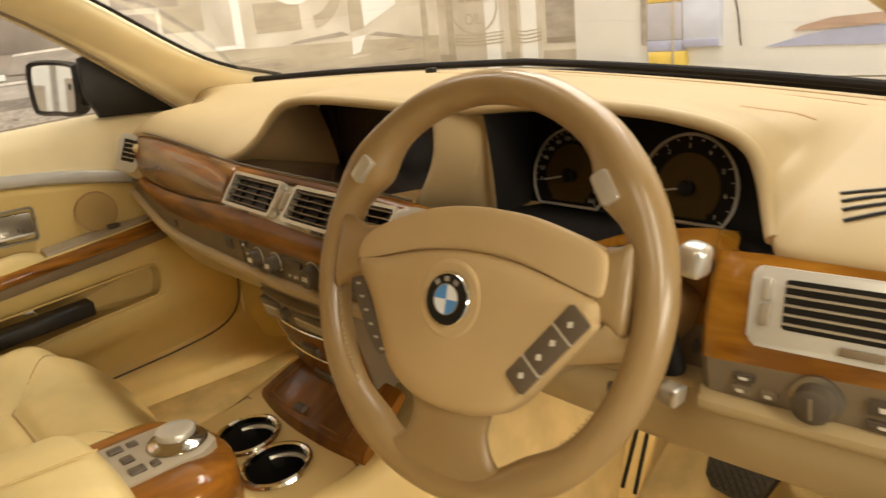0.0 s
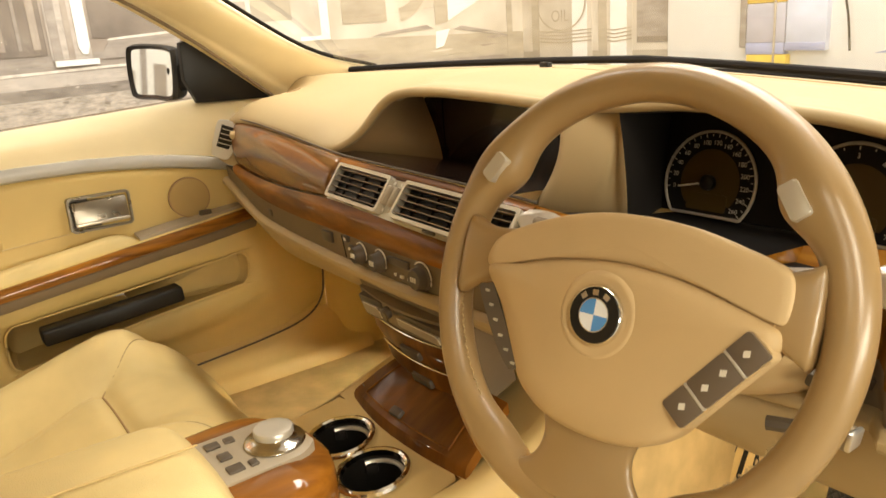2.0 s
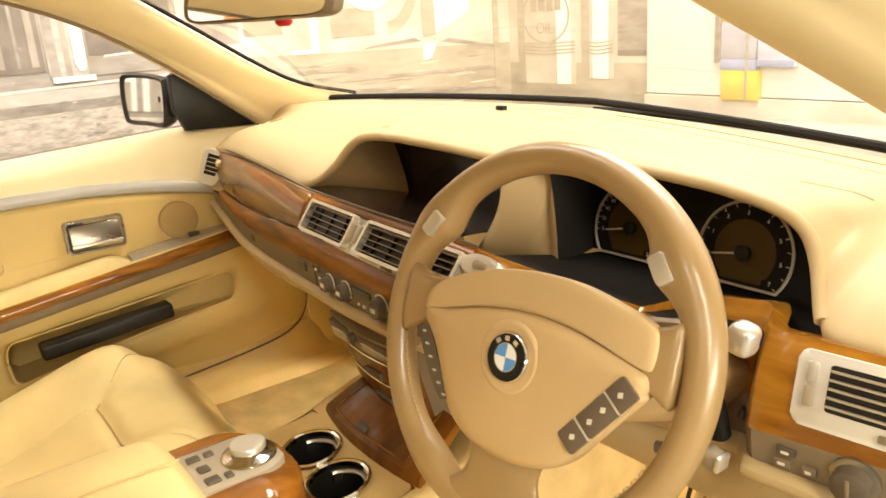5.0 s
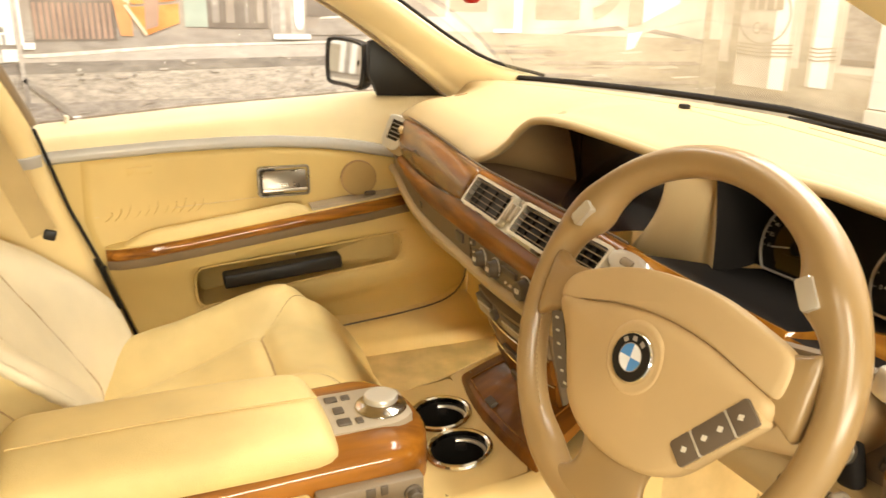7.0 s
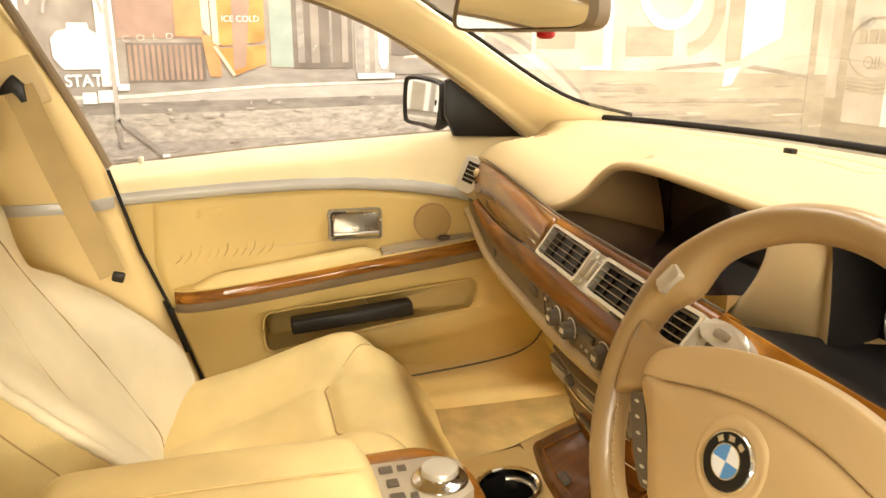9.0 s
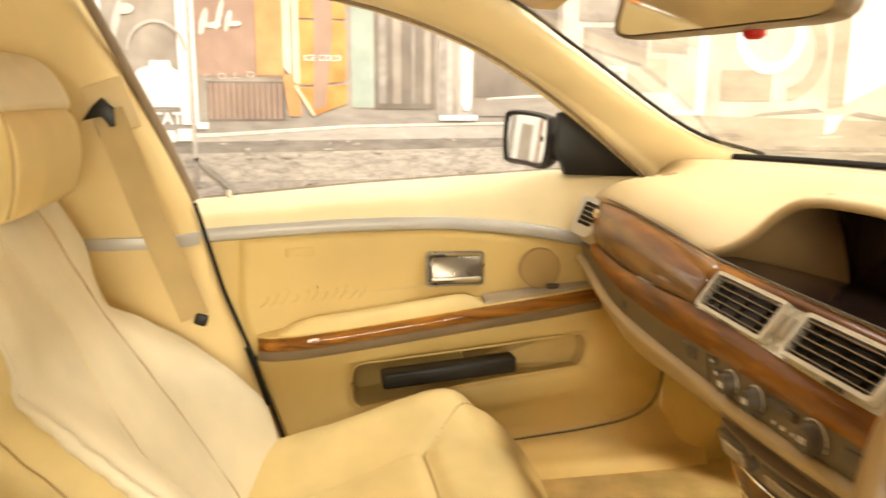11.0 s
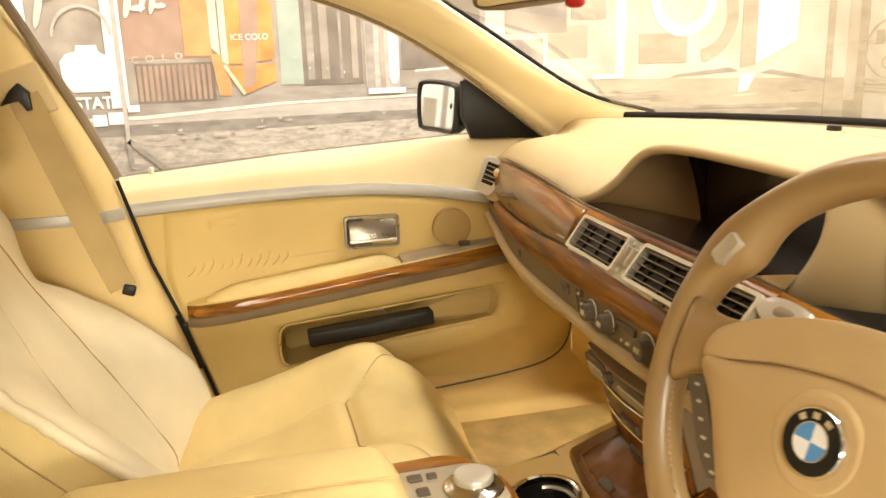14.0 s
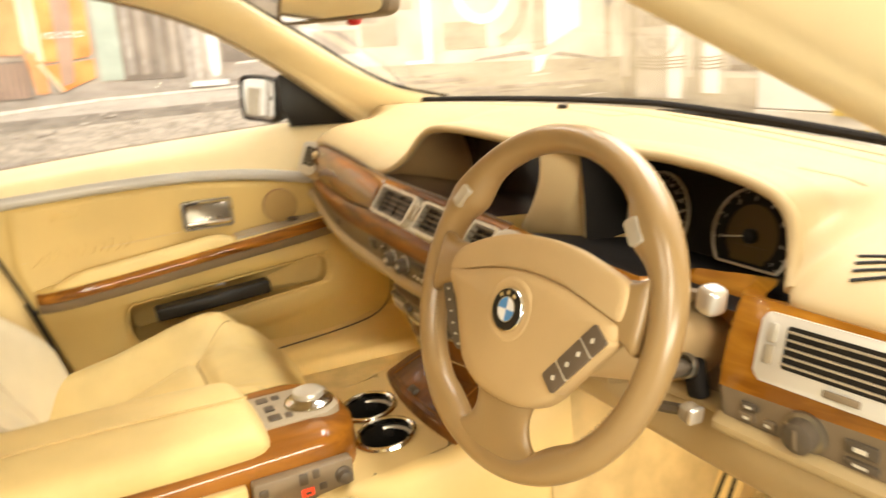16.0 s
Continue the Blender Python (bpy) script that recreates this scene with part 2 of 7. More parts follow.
def grid(rows, close_rows=False, close_cols=False, cap=False, bm=None):
    """Faces between rows of points."""
    bm = bm or bmesh.new()
    vs = [[bm.verts.new(p) for p in row] for row in rows]
    m, n = len(vs), len(vs[0])
    for i in range(m if close_rows else m - 1):
        for j in range(n if close_cols else n - 1):
            a, b = vs[i], vs[(i + 1) % m]
            bm.faces.new((a[j], a[(j + 1) % n], b[(j + 1) % n], b[j]))
    if cap:
        bm.faces.new(vs[0])
        bm.faces.new(list(reversed(vs[-1])))
    return bm


def box(centre, size, bevel=0.004, turn=None, seg=2, bm=None):
    own = bmesh.new()
    bmesh.ops.create_cube(own, size=1)
    bmesh.ops.scale(own, vec=size, verts=own.verts)
    if bevel:
        bmesh.ops.bevel(own, geom=own.edges[:], offset=min(bevel, 0.49 * min(size)), segments=seg, profile=0.5, affect="EDGES")
    own.transform(Matrix.Translation(centre) @ (turn.to_4x4() if turn is not None else Matrix()))
    return own if bm is None else merge(bm, own)


def merge(bm, other):
    me = bpy.data.meshes.new("merge")
    other.to_mesh(me)
    other.free()
    bm.from_mesh(me)
    bpy.data.meshes.remove(me)
    return bm


def plate(outline, m, z0, z1, bevel=0.0, seg=2):
    """A flat piece with that outline in the plane of m, from depth z0 to z1."""
    bm = bmesh.new()
    low = [bm.verts.new((x, y, z0)) for x, y in outline]
    high = [bm.verts.new((x, y, z1)) for x, y in outline]
    n = len(outline)
    bm.faces.new(low)
    top = bm.faces.new(high)
    for i in range(n):
        bm.faces.new((low[i], low[(i + 1) % n], high[(i + 1) % n], high[i]))
    if bevel:
        bmesh.ops.bevel(bm, geom=list(top.edges), offset=bevel, segments=seg, profile=0.5, affect="EDGES")
    bm.transform(m)
    return bm


def ring_plate(outer, inner, m, z0, z1):
    """A flat frame between two outlines with equally many points."""
    bm = bmesh.new()
    rows = [[Vector((x, y, z)) for x, y in line] for line, z in ((outer, z0), (outer, z1), (inner, z1), (inner, z0))]
    grid(rows, True, True, bm=bm)
    bm.transform(m)
    return bm


def rounded(w, h, r, n=5, cx=0.0, cy=0.0):
    pts = []
    for sx, sy, a0 in ((1, 1, 0), (-1, 1, 90), (-1, -1, 180), (1, -1, 270)):
        for k in range(n + 1):
            a = radians(a0 + 90 * k / n)
            pts.append((cx + sx * (w / 2 - r) + r * math.cos(a), cy + sy * (h / 2 - r) + r * math.sin(a)))
    return pts


def circle(r, n=32, cx=0.0, cy=0.0):
    return [(cx + r * math.cos(2 * math.pi * k / n), cy + r * math.sin(2 * math.pi * k / n)) for k in range(n)]


def lathe(profile, m, n=32, caps=True):
    """A turned piece: radius and height pairs about the z axis of m."""
    rows = [[Vector((r * math.cos(2 * math.pi * k / n), r * math.sin(2 * math.pi * k / n), h)) for k in range(n)] for r, h in profile]
    bm = grid(rows, False, True)
    bm.verts.ensure_lookup_table()
    if caps and profile[0][0] > 1e-4:
        bm.faces.new(bm.verts[:n])
    if caps and profile[-1][0] > 1e-4:
        bm.faces.new(bm.verts[-n:])
    bm.transform(m)
    return bm


def tube(points, r, n=8, closed=False, flat=1.0, up=(0, 0, 1)):
    pts = [Vector(p) for p in points]
    rows = []
    for i, p in enumerate(pts):
        a = pts[(i - 1) % len(pts)] if closed or i else p
        b = pts[(i + 1) % len(pts)] if closed or i < len(pts) - 1 else p
        d = (b - a).normalized()
        side = d.cross(Vector(up))
        side = side.normalized() if side.length > 1e-5 else Vector((1, 0, 0))
        top = side.cross(d)
        rad = r(i / (len(pts) - 1)) if callable(r) else r
        rows.append([p + rad * (math.cos(2 * math.pi * k / n) * side + flat * math.sin(2 * math.pi * k / n) * top) for k in range(n)])
    return grid(rows, closed, True, cap=not closed)


def axes_at(spot, right, up):
    """A pose whose x and y axes are the given ways."""
    r = Vector(right).normalized()
    n = r.cross(Vector(up)).normalized()
    u = n.cross(r)
    return Matrix(((r.x, u.x, n.x, spot[0]), (r.y, u.y, n.y, spot[1]), (r.z, u.z, n.z, spot[2]), (0, 0, 0, 1)))


def smoothstep(a, b, x):
    t = max(0.0, min(1.0, (x - a) / (b - a)))
    return t * t * (3 - 2 * t)


def table(rows):
    """A smooth function of x from rows of x and values."""
    xs = [r[0] for r in rows]
    cols = list(zip(*rows))[1:]
    return lambda x: [float(np.interp(x, xs, c)) for c in cols]


def eased(rows, reach=0.05):
    """The same with its corners rounded off."""
    raw = table(rows)

    def at(x):
        near = [raw(x + d) for d in np.linspace(-reach, reach, 11)]
        return [float(np.mean(c)) for c in zip(*near)]
    return at


def lettering(text, size, m, material, parent, name="numeral"):
    cu = bpy.data.curves.new("text", "FONT")
    cu.body, cu.size, cu.align_x, cu.align_y = text, size, "CENTER", "CENTER"
    tmp = bpy.data.objects.new("text", cu)
    scene.collection.objects.link(tmp)
    me = bpy.data.meshes.new_from_object(tmp.evaluated_get(bpy.context.evaluated_depsgraph_get()))
    bpy.data.objects.remove(tmp)
    bm = bmesh.new()
    bm.from_mesh(me)
    bm.transform(m)
    return part(name, bm, material, parent, smooth=False)


# ---------------------------------------------------------------- the showroom
FLOOR_GREY = shader("grey_concrete", (0.30, 0.28, 0.25), 0.6, grain=0.5, grain_size=60, mottle=0.15)
PLASTER = shader("white_plaster", (0.80, 0.76, 0.68), 0.85, grain=0.4, grain_size=200)
CLAY = shader("buff_plaster", (0.46, 0.42, 0.36), 0.9, grain=0.4, grain_size=200)
PRINT_ROAD = shader("mural_road_print", (0.50, 0.44, 0.39), 0.8, mottle_size=34, second=(0.28, 0.24, 0.21))
PRINT_RUBBLE = shader("mural_rubble_print", (0.62, 0.55, 0.47), 0.8, mottle_size=48, second=(0.33, 0.285, 0.24))
PRINT_GUTTER = shader("mural_gutter_print", (0.36, 0.315, 0.27), 0.8, mottle_size=30, second=(0.22, 0.19, 0.165))
PRINT_EDGE = shader("mural_kerb_edge_print", (0.80, 0.74, 0.66), 0.8, mottle_size=30, second=(0.60, 0.54, 0.47))
PRINT_DUSK = shader("mural_shadow_print", (0.27, 0.225, 0.185), 0.8, mottle_size=9, second=(0.19, 0.157, 0.13))
PRINT_AMBER = shader("mural_amber_print", (0.72, 0.36, 0.16), 0.8, mottle_size=12, second=(0.60, 0.28, 0.12))
PRINT_PEACH = shader("mural_peach_print", (0.88, 0.68, 0.48), 0.8, mottle_size=12)
PRINT_KERB = shader("mural_kerb_print", (0.58, 0.52, 0.46), 0.8, mottle_size=26, second=(0.44, 0.39, 0.34))
PRINT_WALL = shader("mural_building_print", (0.46, 0.395, 0.33), 0.8, mottle_size=9, second=(0.32, 0.265, 0.22))
# pale and sepia print tones, toned down to hold the windscreen's haze
PRINT_PALE_HAZED = shader("mural_pale_hazed_print", (0.68, 0.62, 0.53), 0.8, mottle_size=5, second=(0.54, 0.475, 0.385))
PRINT_SEPIA_HAZED = shader("mural_sepia_hazed_print", (0.52, 0.455, 0.355), 0.8, mottle_size=6, second=(0.38, 0.32, 0.245))
PRINT_GREY = shader("mural_grey_print", (0.41, 0.36, 0.315), 0.8, mottle_size=18, second=(0.29, 0.25, 0.215))
PRINT_ORANGE = shader("mural_orange_print", (0.86, 0.36, 0.12), 0.75, mottle_size=12, second=(0.70, 0.24, 0.07))
PRINT_RUST = shader("mural_rust_print", (0.44, 0.29, 0.22), 0.8, mottle_size=12)
PRINT_GREEN = shader("mural_green_print", (0.42, 0.47, 0.40), 0.8)
PRINT_WHITE = shader("mural_white_print", (0.92, 0.90, 0.86), 0.7, mottle=0.02)
PRINT_YELLOW = shader("yellow_board", (0.82, 0.58, 0.10), 0.6)
PRINT_PALEBLUE = shader("pale_blue_board", (0.66, 0.70, 0.84), 0.6)
PRINT_BLUE = shader("grey_blue_board", (0.38, 0.41, 0.60), 0.6)
PRINT_BLUEGREY = shader("lilac_grey_board", (0.50, 0.49, 0.56), 0.6)


def streaky(m, sx, sy, sz):
    """Draws the mottling of a print out along one way."""
    nt = m.node_tree
    tc = next(n for n in nt.nodes if n.type == "TEX_COORD")
    mp = nt.nodes.new("ShaderNodeMapping")
    mp.inputs["Scale"].default_value = (sx, sy, sz)
    nt.links.new(tc.outputs["Object"], mp.inputs["Vector"])
    for n in nt.nodes:
        if n.type == "TEX_NOISE":
            nt.links.new(mp.outputs["Vector"], n.inputs["Vector"])
            n.inputs["Detail"].default_value, n.inputs["Roughness"].default_value = 8, 0.62


for m in (PRINT_ROAD, PRINT_RUBBLE, PRINT_GUTTER, PRINT_KERB, PRINT_GREY):
    streaky(m, 0.45, 0.45, 1.5)
streaky(PRINT_SEPIA_HAZED, 0.5, 0.5, 1.6)
LEFT_X, FRONT_Y = -2.2, 2.3

single("floor", box((1.0, -1.0, -0.05), (7.4, 8.4, 0.1), 0), FLOOR_GREY, "grey concrete showroom floor under the car", "floor", kind="structure", smooth=False)
single("wall_west", box((LEFT_X - 0.06, -1.15, 1.6), (0.1, 7.7, 3.2), 0), PLASTER, "plastered wall carrying a printed street mural", "wall", kind="structure", smooth=False)
single("wall_north", box((1.25, FRONT_Y + 0.06, 1.6), (7.0, 0.1, 3.2), 0), PLASTER, "plastered wall carrying a sepia garage mural", "wall", kind="structure", smooth=False)
single("wall_east", box((4.7, -1.15, 1.6), (0.1, 7.6, 3.2), 0), CLAY, "plain buff plastered wall of the showroom", "wall", kind="structure", smooth=False)
single("wall_south", box((1.25, -5.05, 1.6), (7.0, 0.1, 3.2), 0), PLASTER, "plain white plastered wall behind the car", "wall", kind="structure", smooth=False)
single("ceiling", box((1.25, -1.15, 3.25), (7.0, 7.8, 0.1), 0), CLAY, "plain buff showroom ceiling", "ceiling", kind="structure", smooth=False)


def on_west(y, z, lift):
    return (LEFT_X + lift, y, z)


def on_north(x, z, lift):
    return (x, FRONT_Y - lift, z)


def patch(parent, name, where, corners, lift, material, label=""):
    """A printed area of the mural, a thin sheet lying on the wall."""
    bm = bmesh.new()
    front = [bm.verts.new(where(a, b, lift)) for a, b in corners]
    back = [bm.verts.new(where(a, b, lift - 0.002)) for a, b in corners]
    bm.faces.new(front)
    n = len(front)
    for i in range(n):
        bm.faces.new((front[i], front[(i + 1) % n], back[(i + 1) % n], back[i]))
    return part(name, bm, material, parent, label, smooth=False)


def rect(a0, b0, a1, b1):
    return [(a0, b0), (a1, b0), (a1, b1), (a0, b1)]


street = thing("street_mural", "large printed street mural with an orange drinks machine", "mural", (LEFT_X, 0, 0))
patch(street, "road_print", on_west, rect(-5.0, 0.02, 2.298, 0.80), 0.003, PRINT_ROAD)
patch(street, "rubble_print", on_west, [(-5.0, 0.80), (2.298, 0.80), (2.298, 0.945), (-0.18, 0.905), (-5.0, 0.86)], 0.003, PRINT_RUBBLE)
patch(street, "gutter_print", on_west, [(-5.0, 0.86), (-0.18, 0.905), (2.298, 0.945), (2.298, 0.965), (-0.18, 0.945), (-5.0, 0.90)], 0.003, PRINT_GUTTER)
patch(street, "kerb_print", on_west, [(-5.0, 0.90), (-0.18, 0.945), (2.298, 0.965), (2.298, 1.005), (-0.18, 0.990), (-0.65, 0.960), (-5.0, 0.93)], 0.003, PRINT_KERB)
patch(street, "kerb_edge_print", on_west, [(-5.0, 0.926), (-0.65, 0.957), (-0.18, 0.988), (0.62, 1.004), (0.62, 1.012), (-0.18, 0.998), (-0.65, 0.970), (-5.0, 0.936)], 0.005, PRINT_EDGE)
patch(street, "pavement_print", on_west, [(-5.0, 0.93), (-0.65, 0.960), (-0.18, 0.990), (2.298, 1.005), (2.298, 1.06), (-5.0, 1.04)], 0.003, PRINT_GREY)
patch(street, "building_print", on_west, [(-5.0, 1.04), (2.298, 1.06), (2.298, 3.1), (-5.0, 3.1)], 0.003, PRINT_WALL)
# brown shop front with a radiator below it
patch(street, "shop_front_print", on_west, rect(-0.70, 1.165, -0.40, 3.0), 0.005, PRINT_RUST)
patch(street, "radiator_print", on_west, rect(-0.672, 1.012, -0.405, 1.150), 0.005, PRINT_DUSK)
for k in range(13):
    patch(street, "radiator_fin_print", on_west, rect(-0.666 + 0.0198 * k, 1.020, -0.655 + 0.0198 * k, 1.142), 0.007, PRINT_RUST)
for k, letter in enumerate("COLD"):
    lettering(letter, 0.030, axes_at(on_west(-0.668 + 0.049 * k, 1.163 + 0.003 * k, 0.009), (0, 1, 0), (0, 0, 1)) @ Matrix.Diagonal((1.25, 1, 1, 1)), PRINT_PALE_HAZED, street, "letter_print")
# white script over the shop front, drawn as plain sweeps
for k, (cy, cz, w, h) in enumerate(((-0.955, 1.345, 0.012, 0.07), (-0.925, 1.385, 0.030, 0.018), (-0.672, 1.350, 0.012, 0.045), (-0.640, 1.338, 0.026, 0.010), (-0.618, 1.372, 0.010, 0.050), (-0.590, 1.352, 0.010, 0.036), (-0.566, 1.344, 0.020, 0.009))):
    patch(street, "script_print", on_west, [(cy + w * math.cos(q) + 0.25 * h * math.sin(q), cz + h * math.sin(q)) for q in np.linspace(0, 2 * math.pi, 20, endpoint=False)], 0.009 + 0.0006 * k, PRINT_EDGE)
# orange drinks machine
patch(street, "machine_side_print", on_west, rect(-0.50, 1.172, -0.408, 3.0), 0.008, PRINT_AMBER)
patch(street, "machine_leg_print", on_west, [(-0.412, 1.175), (-0.392, 1.030), (-0.350, 1.028), (-0.352, 1.175)], 0.008, PRINT_AMBER)
patch(street, "machine_edge_print", on_west, [(-0.408, 1.20), (-0.380, 1.17), (-0.380, 3.0), (-0.408, 3.0)], 0.010, PRINT_PEACH)
patch(street, "machine_edge_print", on_west, [(-0.374, 1.15), (-0.352, 1.138), (-0.352, 3.0), (-0.374, 3.0)], 0.010, PRINT_PEACH)
patch(street, "machine_print", on_west, [(-0.356, 1.150), (-0.340, 1.138), (-0.20, 1.152), (-0.188, 1.168), (-0.186, 1.345), (-0.198, 1.36), (-0.356, 1.36)], 0.009, PRINT_ORANGE)
patch(street, "machine_print", on_west, [(-0.356, 1.368), (-0.188, 1.368), (-0.186, 3.0), (-0.356, 3.0)], 0.009, PRINT_ORANGE)
patch(street, "machine_box_print", on_west, [(-0.366, 1.128), (-0.306, 1.030), (-0.255, 1.050), (-0.188, 1.074), (-0.186, 1.142), (-0.25, 1.136)], 0.009, PRINT_ORANGE)
patch(street, "machine_band_print", on_west, [(-0.306, 1.050), (-0.262, 1.064), (-0.236, 1.30), (-0.236, 3.0), (-0.300, 3.0), (-0.300, 1.30)], 0.0105, PRINT_RUST)
patch(street, "machine_strap_print", on_west, [(-0.374, 1.134), (-0.362, 1.138), (-0.300, 1.036), (-0.308, 1.028)], 0.012, PRINT_PEACH)
lettering("ICE COLD", 0.030, axes_at(on_west(-0.272, 1.232, 0.012), (0, 1, 0), (0, 0, 1)), PRINT_WHITE, street, "word_print")
# pilaster, doorway and fluted column
patch(street, "pilaster_print", on_west, rect(-0.169, 1.06, -0.088, 3.0), 0.006, PRINT_GREEN)
patch(street, "doorway_print", on_west, rect(-0.088, 1.055, 0.135, 3.0), 0.006, PRINT_DUSK)
for y0, y1, tone in ((-0.070, -0.045, PRINT_GREY), (-0.020, 0.010, PRINT_WALL), (0.050, 0.060, PRINT_GREY), (0.095, 0.118, PRINT_WALL)):
    patch(street, "door_panel_print", on_west, rect(y0, 1.075, y1, 3.0), 0.008, tone)
patch(street, "column_print", on_west, rect(0.145, 1.035, 0.275, 3.0), 0.008, PRINT_KERB)
patch(street, "column_shade_print", on_west, rect(0.150, 1.035, 0.180, 3.0), 0.010, PRINT_GREY)
patch(street, "column_shade_print", on_west, rect(0.200, 1.035, 0.220, 3.0), 0.010, PRINT_WALL)
patch(street, "column_light_print", on_west, [(0.234, 1.075), (0.246, 1.050), (0.262, 1.050), (0.272, 1.08), (0.272, 3.0), (0.230, 3.0)], 0.012, PRINT_WHITE)
patch(street, "column_foot_print", on_west, rect(0.152, 1.014, 0.295, 1.034), 0.012, PRINT_WHITE)
patch(street, "wall_shade_print", on_west, rect(0.285, 1.10, 0.60, 3.0), 0.006, PRINT_DUSK)
patch(street, "steps_print", on_west, [(0.30, 1.03), (0.62, 1.03), (0.62, 1.11), (0.34, 1.095)], 0.008, PRINT_GREY)
patch(street, "steps_edge_print", on_west, [(0.33, 1.090), (0.62, 1.104), (0.62, 1.114), (0.34, 1.098)], 0.010, PRINT_EDGE)
# white sign, tall white post and the stand before them
patch(street, "sign_print", on_west, [(-0.910, 1.10), (-0.912, 1.165), (-0.890, 1.190), (-0.858, 1.198), (-0.855, 1.218), (-0.790, 1.218), (-0.785, 1.196), (-0.752, 1.175), (-0.745, 1.06), (-0.88, 1.06)], 0.009, PRINT_WHITE)
for y0, y1, z0, z1 in ((-0.830, -0.785, 0.940, 0.980), (-0.778, -0.728, 0.944, 0.986)):
    patch(street, "sign_foot_print", on_west, rect(y0, z0, y1, z1), 0.009, PRINT_WHITE)
for dy, dz in ((0, 0), (0.0025, 0), (0, 0.0025), (0.0025, 0.0025)):
    lettering("STATE", 0.058, axes_at(on_west(-0.808 + dy, 1.018 + dz, 0.0092 + 0.1 * dy + 0.05 * dz), (0, 1, 0), (0, 0, 1)) @ Matrix.Diagonal((0.92, 1, 1, 1)), PRINT_WHITE, street, "word_print")
patch(street, "white_post_print", on_west, rect(-0.762, 1.0, -0.704, 3.0), 0.008, PRINT_WHITE)
patch(street, "white_post_print", on_west, rect(-0.710, 0.985, -0.672, 1.008), 0.010, PRINT_WHITE)
hoop = bmesh.new()
grid([[on_west(-0.83 + r * math.cos(q), 1.25 + 1.05 * r * math.sin(q), 0.0135) for q in np.linspace(0, math.pi, 24)] for r in (0.098, 0.088)], bm=hoop)
part("hoop_print", hoop, PRINT_KERB, street, smooth=False)
patch(street, "stand_pole_print", on_west, rect(-0.728, 0.880, -0.714, 2.2), 0.012, PRINT_KERB)
for y1, z1 in ((-0.568, 0.742), (-0.80, 0.80), (-0.72, 0.79)):
    patch(street, "stand_leg_print", on_west, [(-0.728, 0.878), (-0.714, 0.890), (y1 + 0.010, z1 + 0.004), (y1 - 0.004, z1 - 0.008)], 0.012, PRINT_GREY)
patch(street, "stand_foot_print", on_west, rect(-0.582, 0.738, -0.556, 0.752), 0.0125, PRINT_WHITE)
patch(street, "white_shop_print", on_west, rect(-2.15, 0.99, -1.0, 3.0), 0.009, PRINT_WHITE)
for y0, w, h, tone in ((-1.78, 0.05, 0.30, PRINT_GREY), (-1.66, 0.03, 0.24, PRINT_RUST), (-1.58, 0.09, 0.16, PRINT_WALL), (-1.44, 0.04, 0.30, PRINT_GREY), (-1.36, 0.10, 0.12, PRINT_SEPIA_HAZED), (-1.20, 0.03, 0.26, PRINT_RUST)):
    patch(street, "shop_post_print", on_west, rect(y0, 0.99, y0 + w, 1.0 + h), 0.0115, tone)
patch(street, "door_post_print", on_west, [(-1.87, 0.55), (-1.80, 0.55), (-1.86, 3.0), (-1.97, 3.0)], 0.012, PRINT_ORANGE)
# loose stones and stains along the road
for k in range(210):
    y, z = random.uniform(-2.4, 0.62), random.uniform(0.70, 0.955)
    w, h = random.uniform(0.006, 0.045), random.uniform(0.003, 0.009)
    patch(street, "road_mark_print", on_west, [(y, z), (y + 0.5 * w, z - 0.5 * h), (y + w, z + 0.001), (y + 0.8 * w, z + h), (y + 0.2 * w, z + 0.8 * h)],
          0.0055 + 0.00002 * k, random.choice((PRINT_KERB, PRINT_KERB, PRINT_ROAD, PRINT_RUBBLE, PRINT_GREY)))

# the mural's front end, seen through the windscreen
patch(street, "forecourt_print", on_west, [(0.62, 0.3), (2.298, 0.3), (2.298, 1.0), (0.62, 1.05)], 0.0085, PRINT_SEPIA_HAZED)
patch(street, "workshop_print", on_west, [(0.62, 1.05), (2.298, 1.0), (2.298, 3.0), (0.62, 3.0)], 0.0085, PRINT_PALE_HAZED)
for k, (y0, z0, w, h) in enumerate(((0.66, 1.10, 0.20, 0.10), (0.88, 1.12, 0.17, 0.13), (0.70, 1.22, 0.26, 0.14), (0.98, 1.27, 0.15, 0.16), (0.68, 1.38, 0.30, 0.2), (1.28, 1.09, 0.22, 0.12))):
    patch(street, "stone_print", on_west, rect(y0, z0, y0 + w, z0 + h), 0.0095 + 0.0005 * k, PRINT_SEPIA_HAZED if k % 2 else PRINT_WALL)
patch(street, "post_print", on_west, rect(1.175, 1.05, 1.215, 3.0), 0.012, PRINT_WHITE)
patch(street, "post_foot_print", on_west, rect(1.08, 1.035, 1.215, 1.052), 0.012, PRINT_WHITE)
ring = bmesh.new()
grid([[on_west(1.48 + r * math.cos(a), 1.345 + r * math.sin(a), 0.013) for a in np.linspace(0, 2 * math.pi, 40, endpoint=False)] for r in (0.150, 0.108)], False, True, bm=ring)
part("tyre_print", ring, PRINT_WHITE, street, smooth=False)
ring = bmesh.new()
grid([[on_west(1.54 + r * math.cos(a), 1.285 + r * math.sin(a), 0.0125) for a in np.linspace(-1.4, 0.9, 24)] for r in (0.20, 0.145)], bm=ring)
part("tyre_shadow_print", ring, PRINT_SEPIA_HAZED, street, smooth=False)
patch(street, "door_leaf_print", on_west, [(1.835, 1.075), (2.035, 1.165), (2.035, 3.0), (1.835, 3.0)], 0.012, PRINT_WHITE)
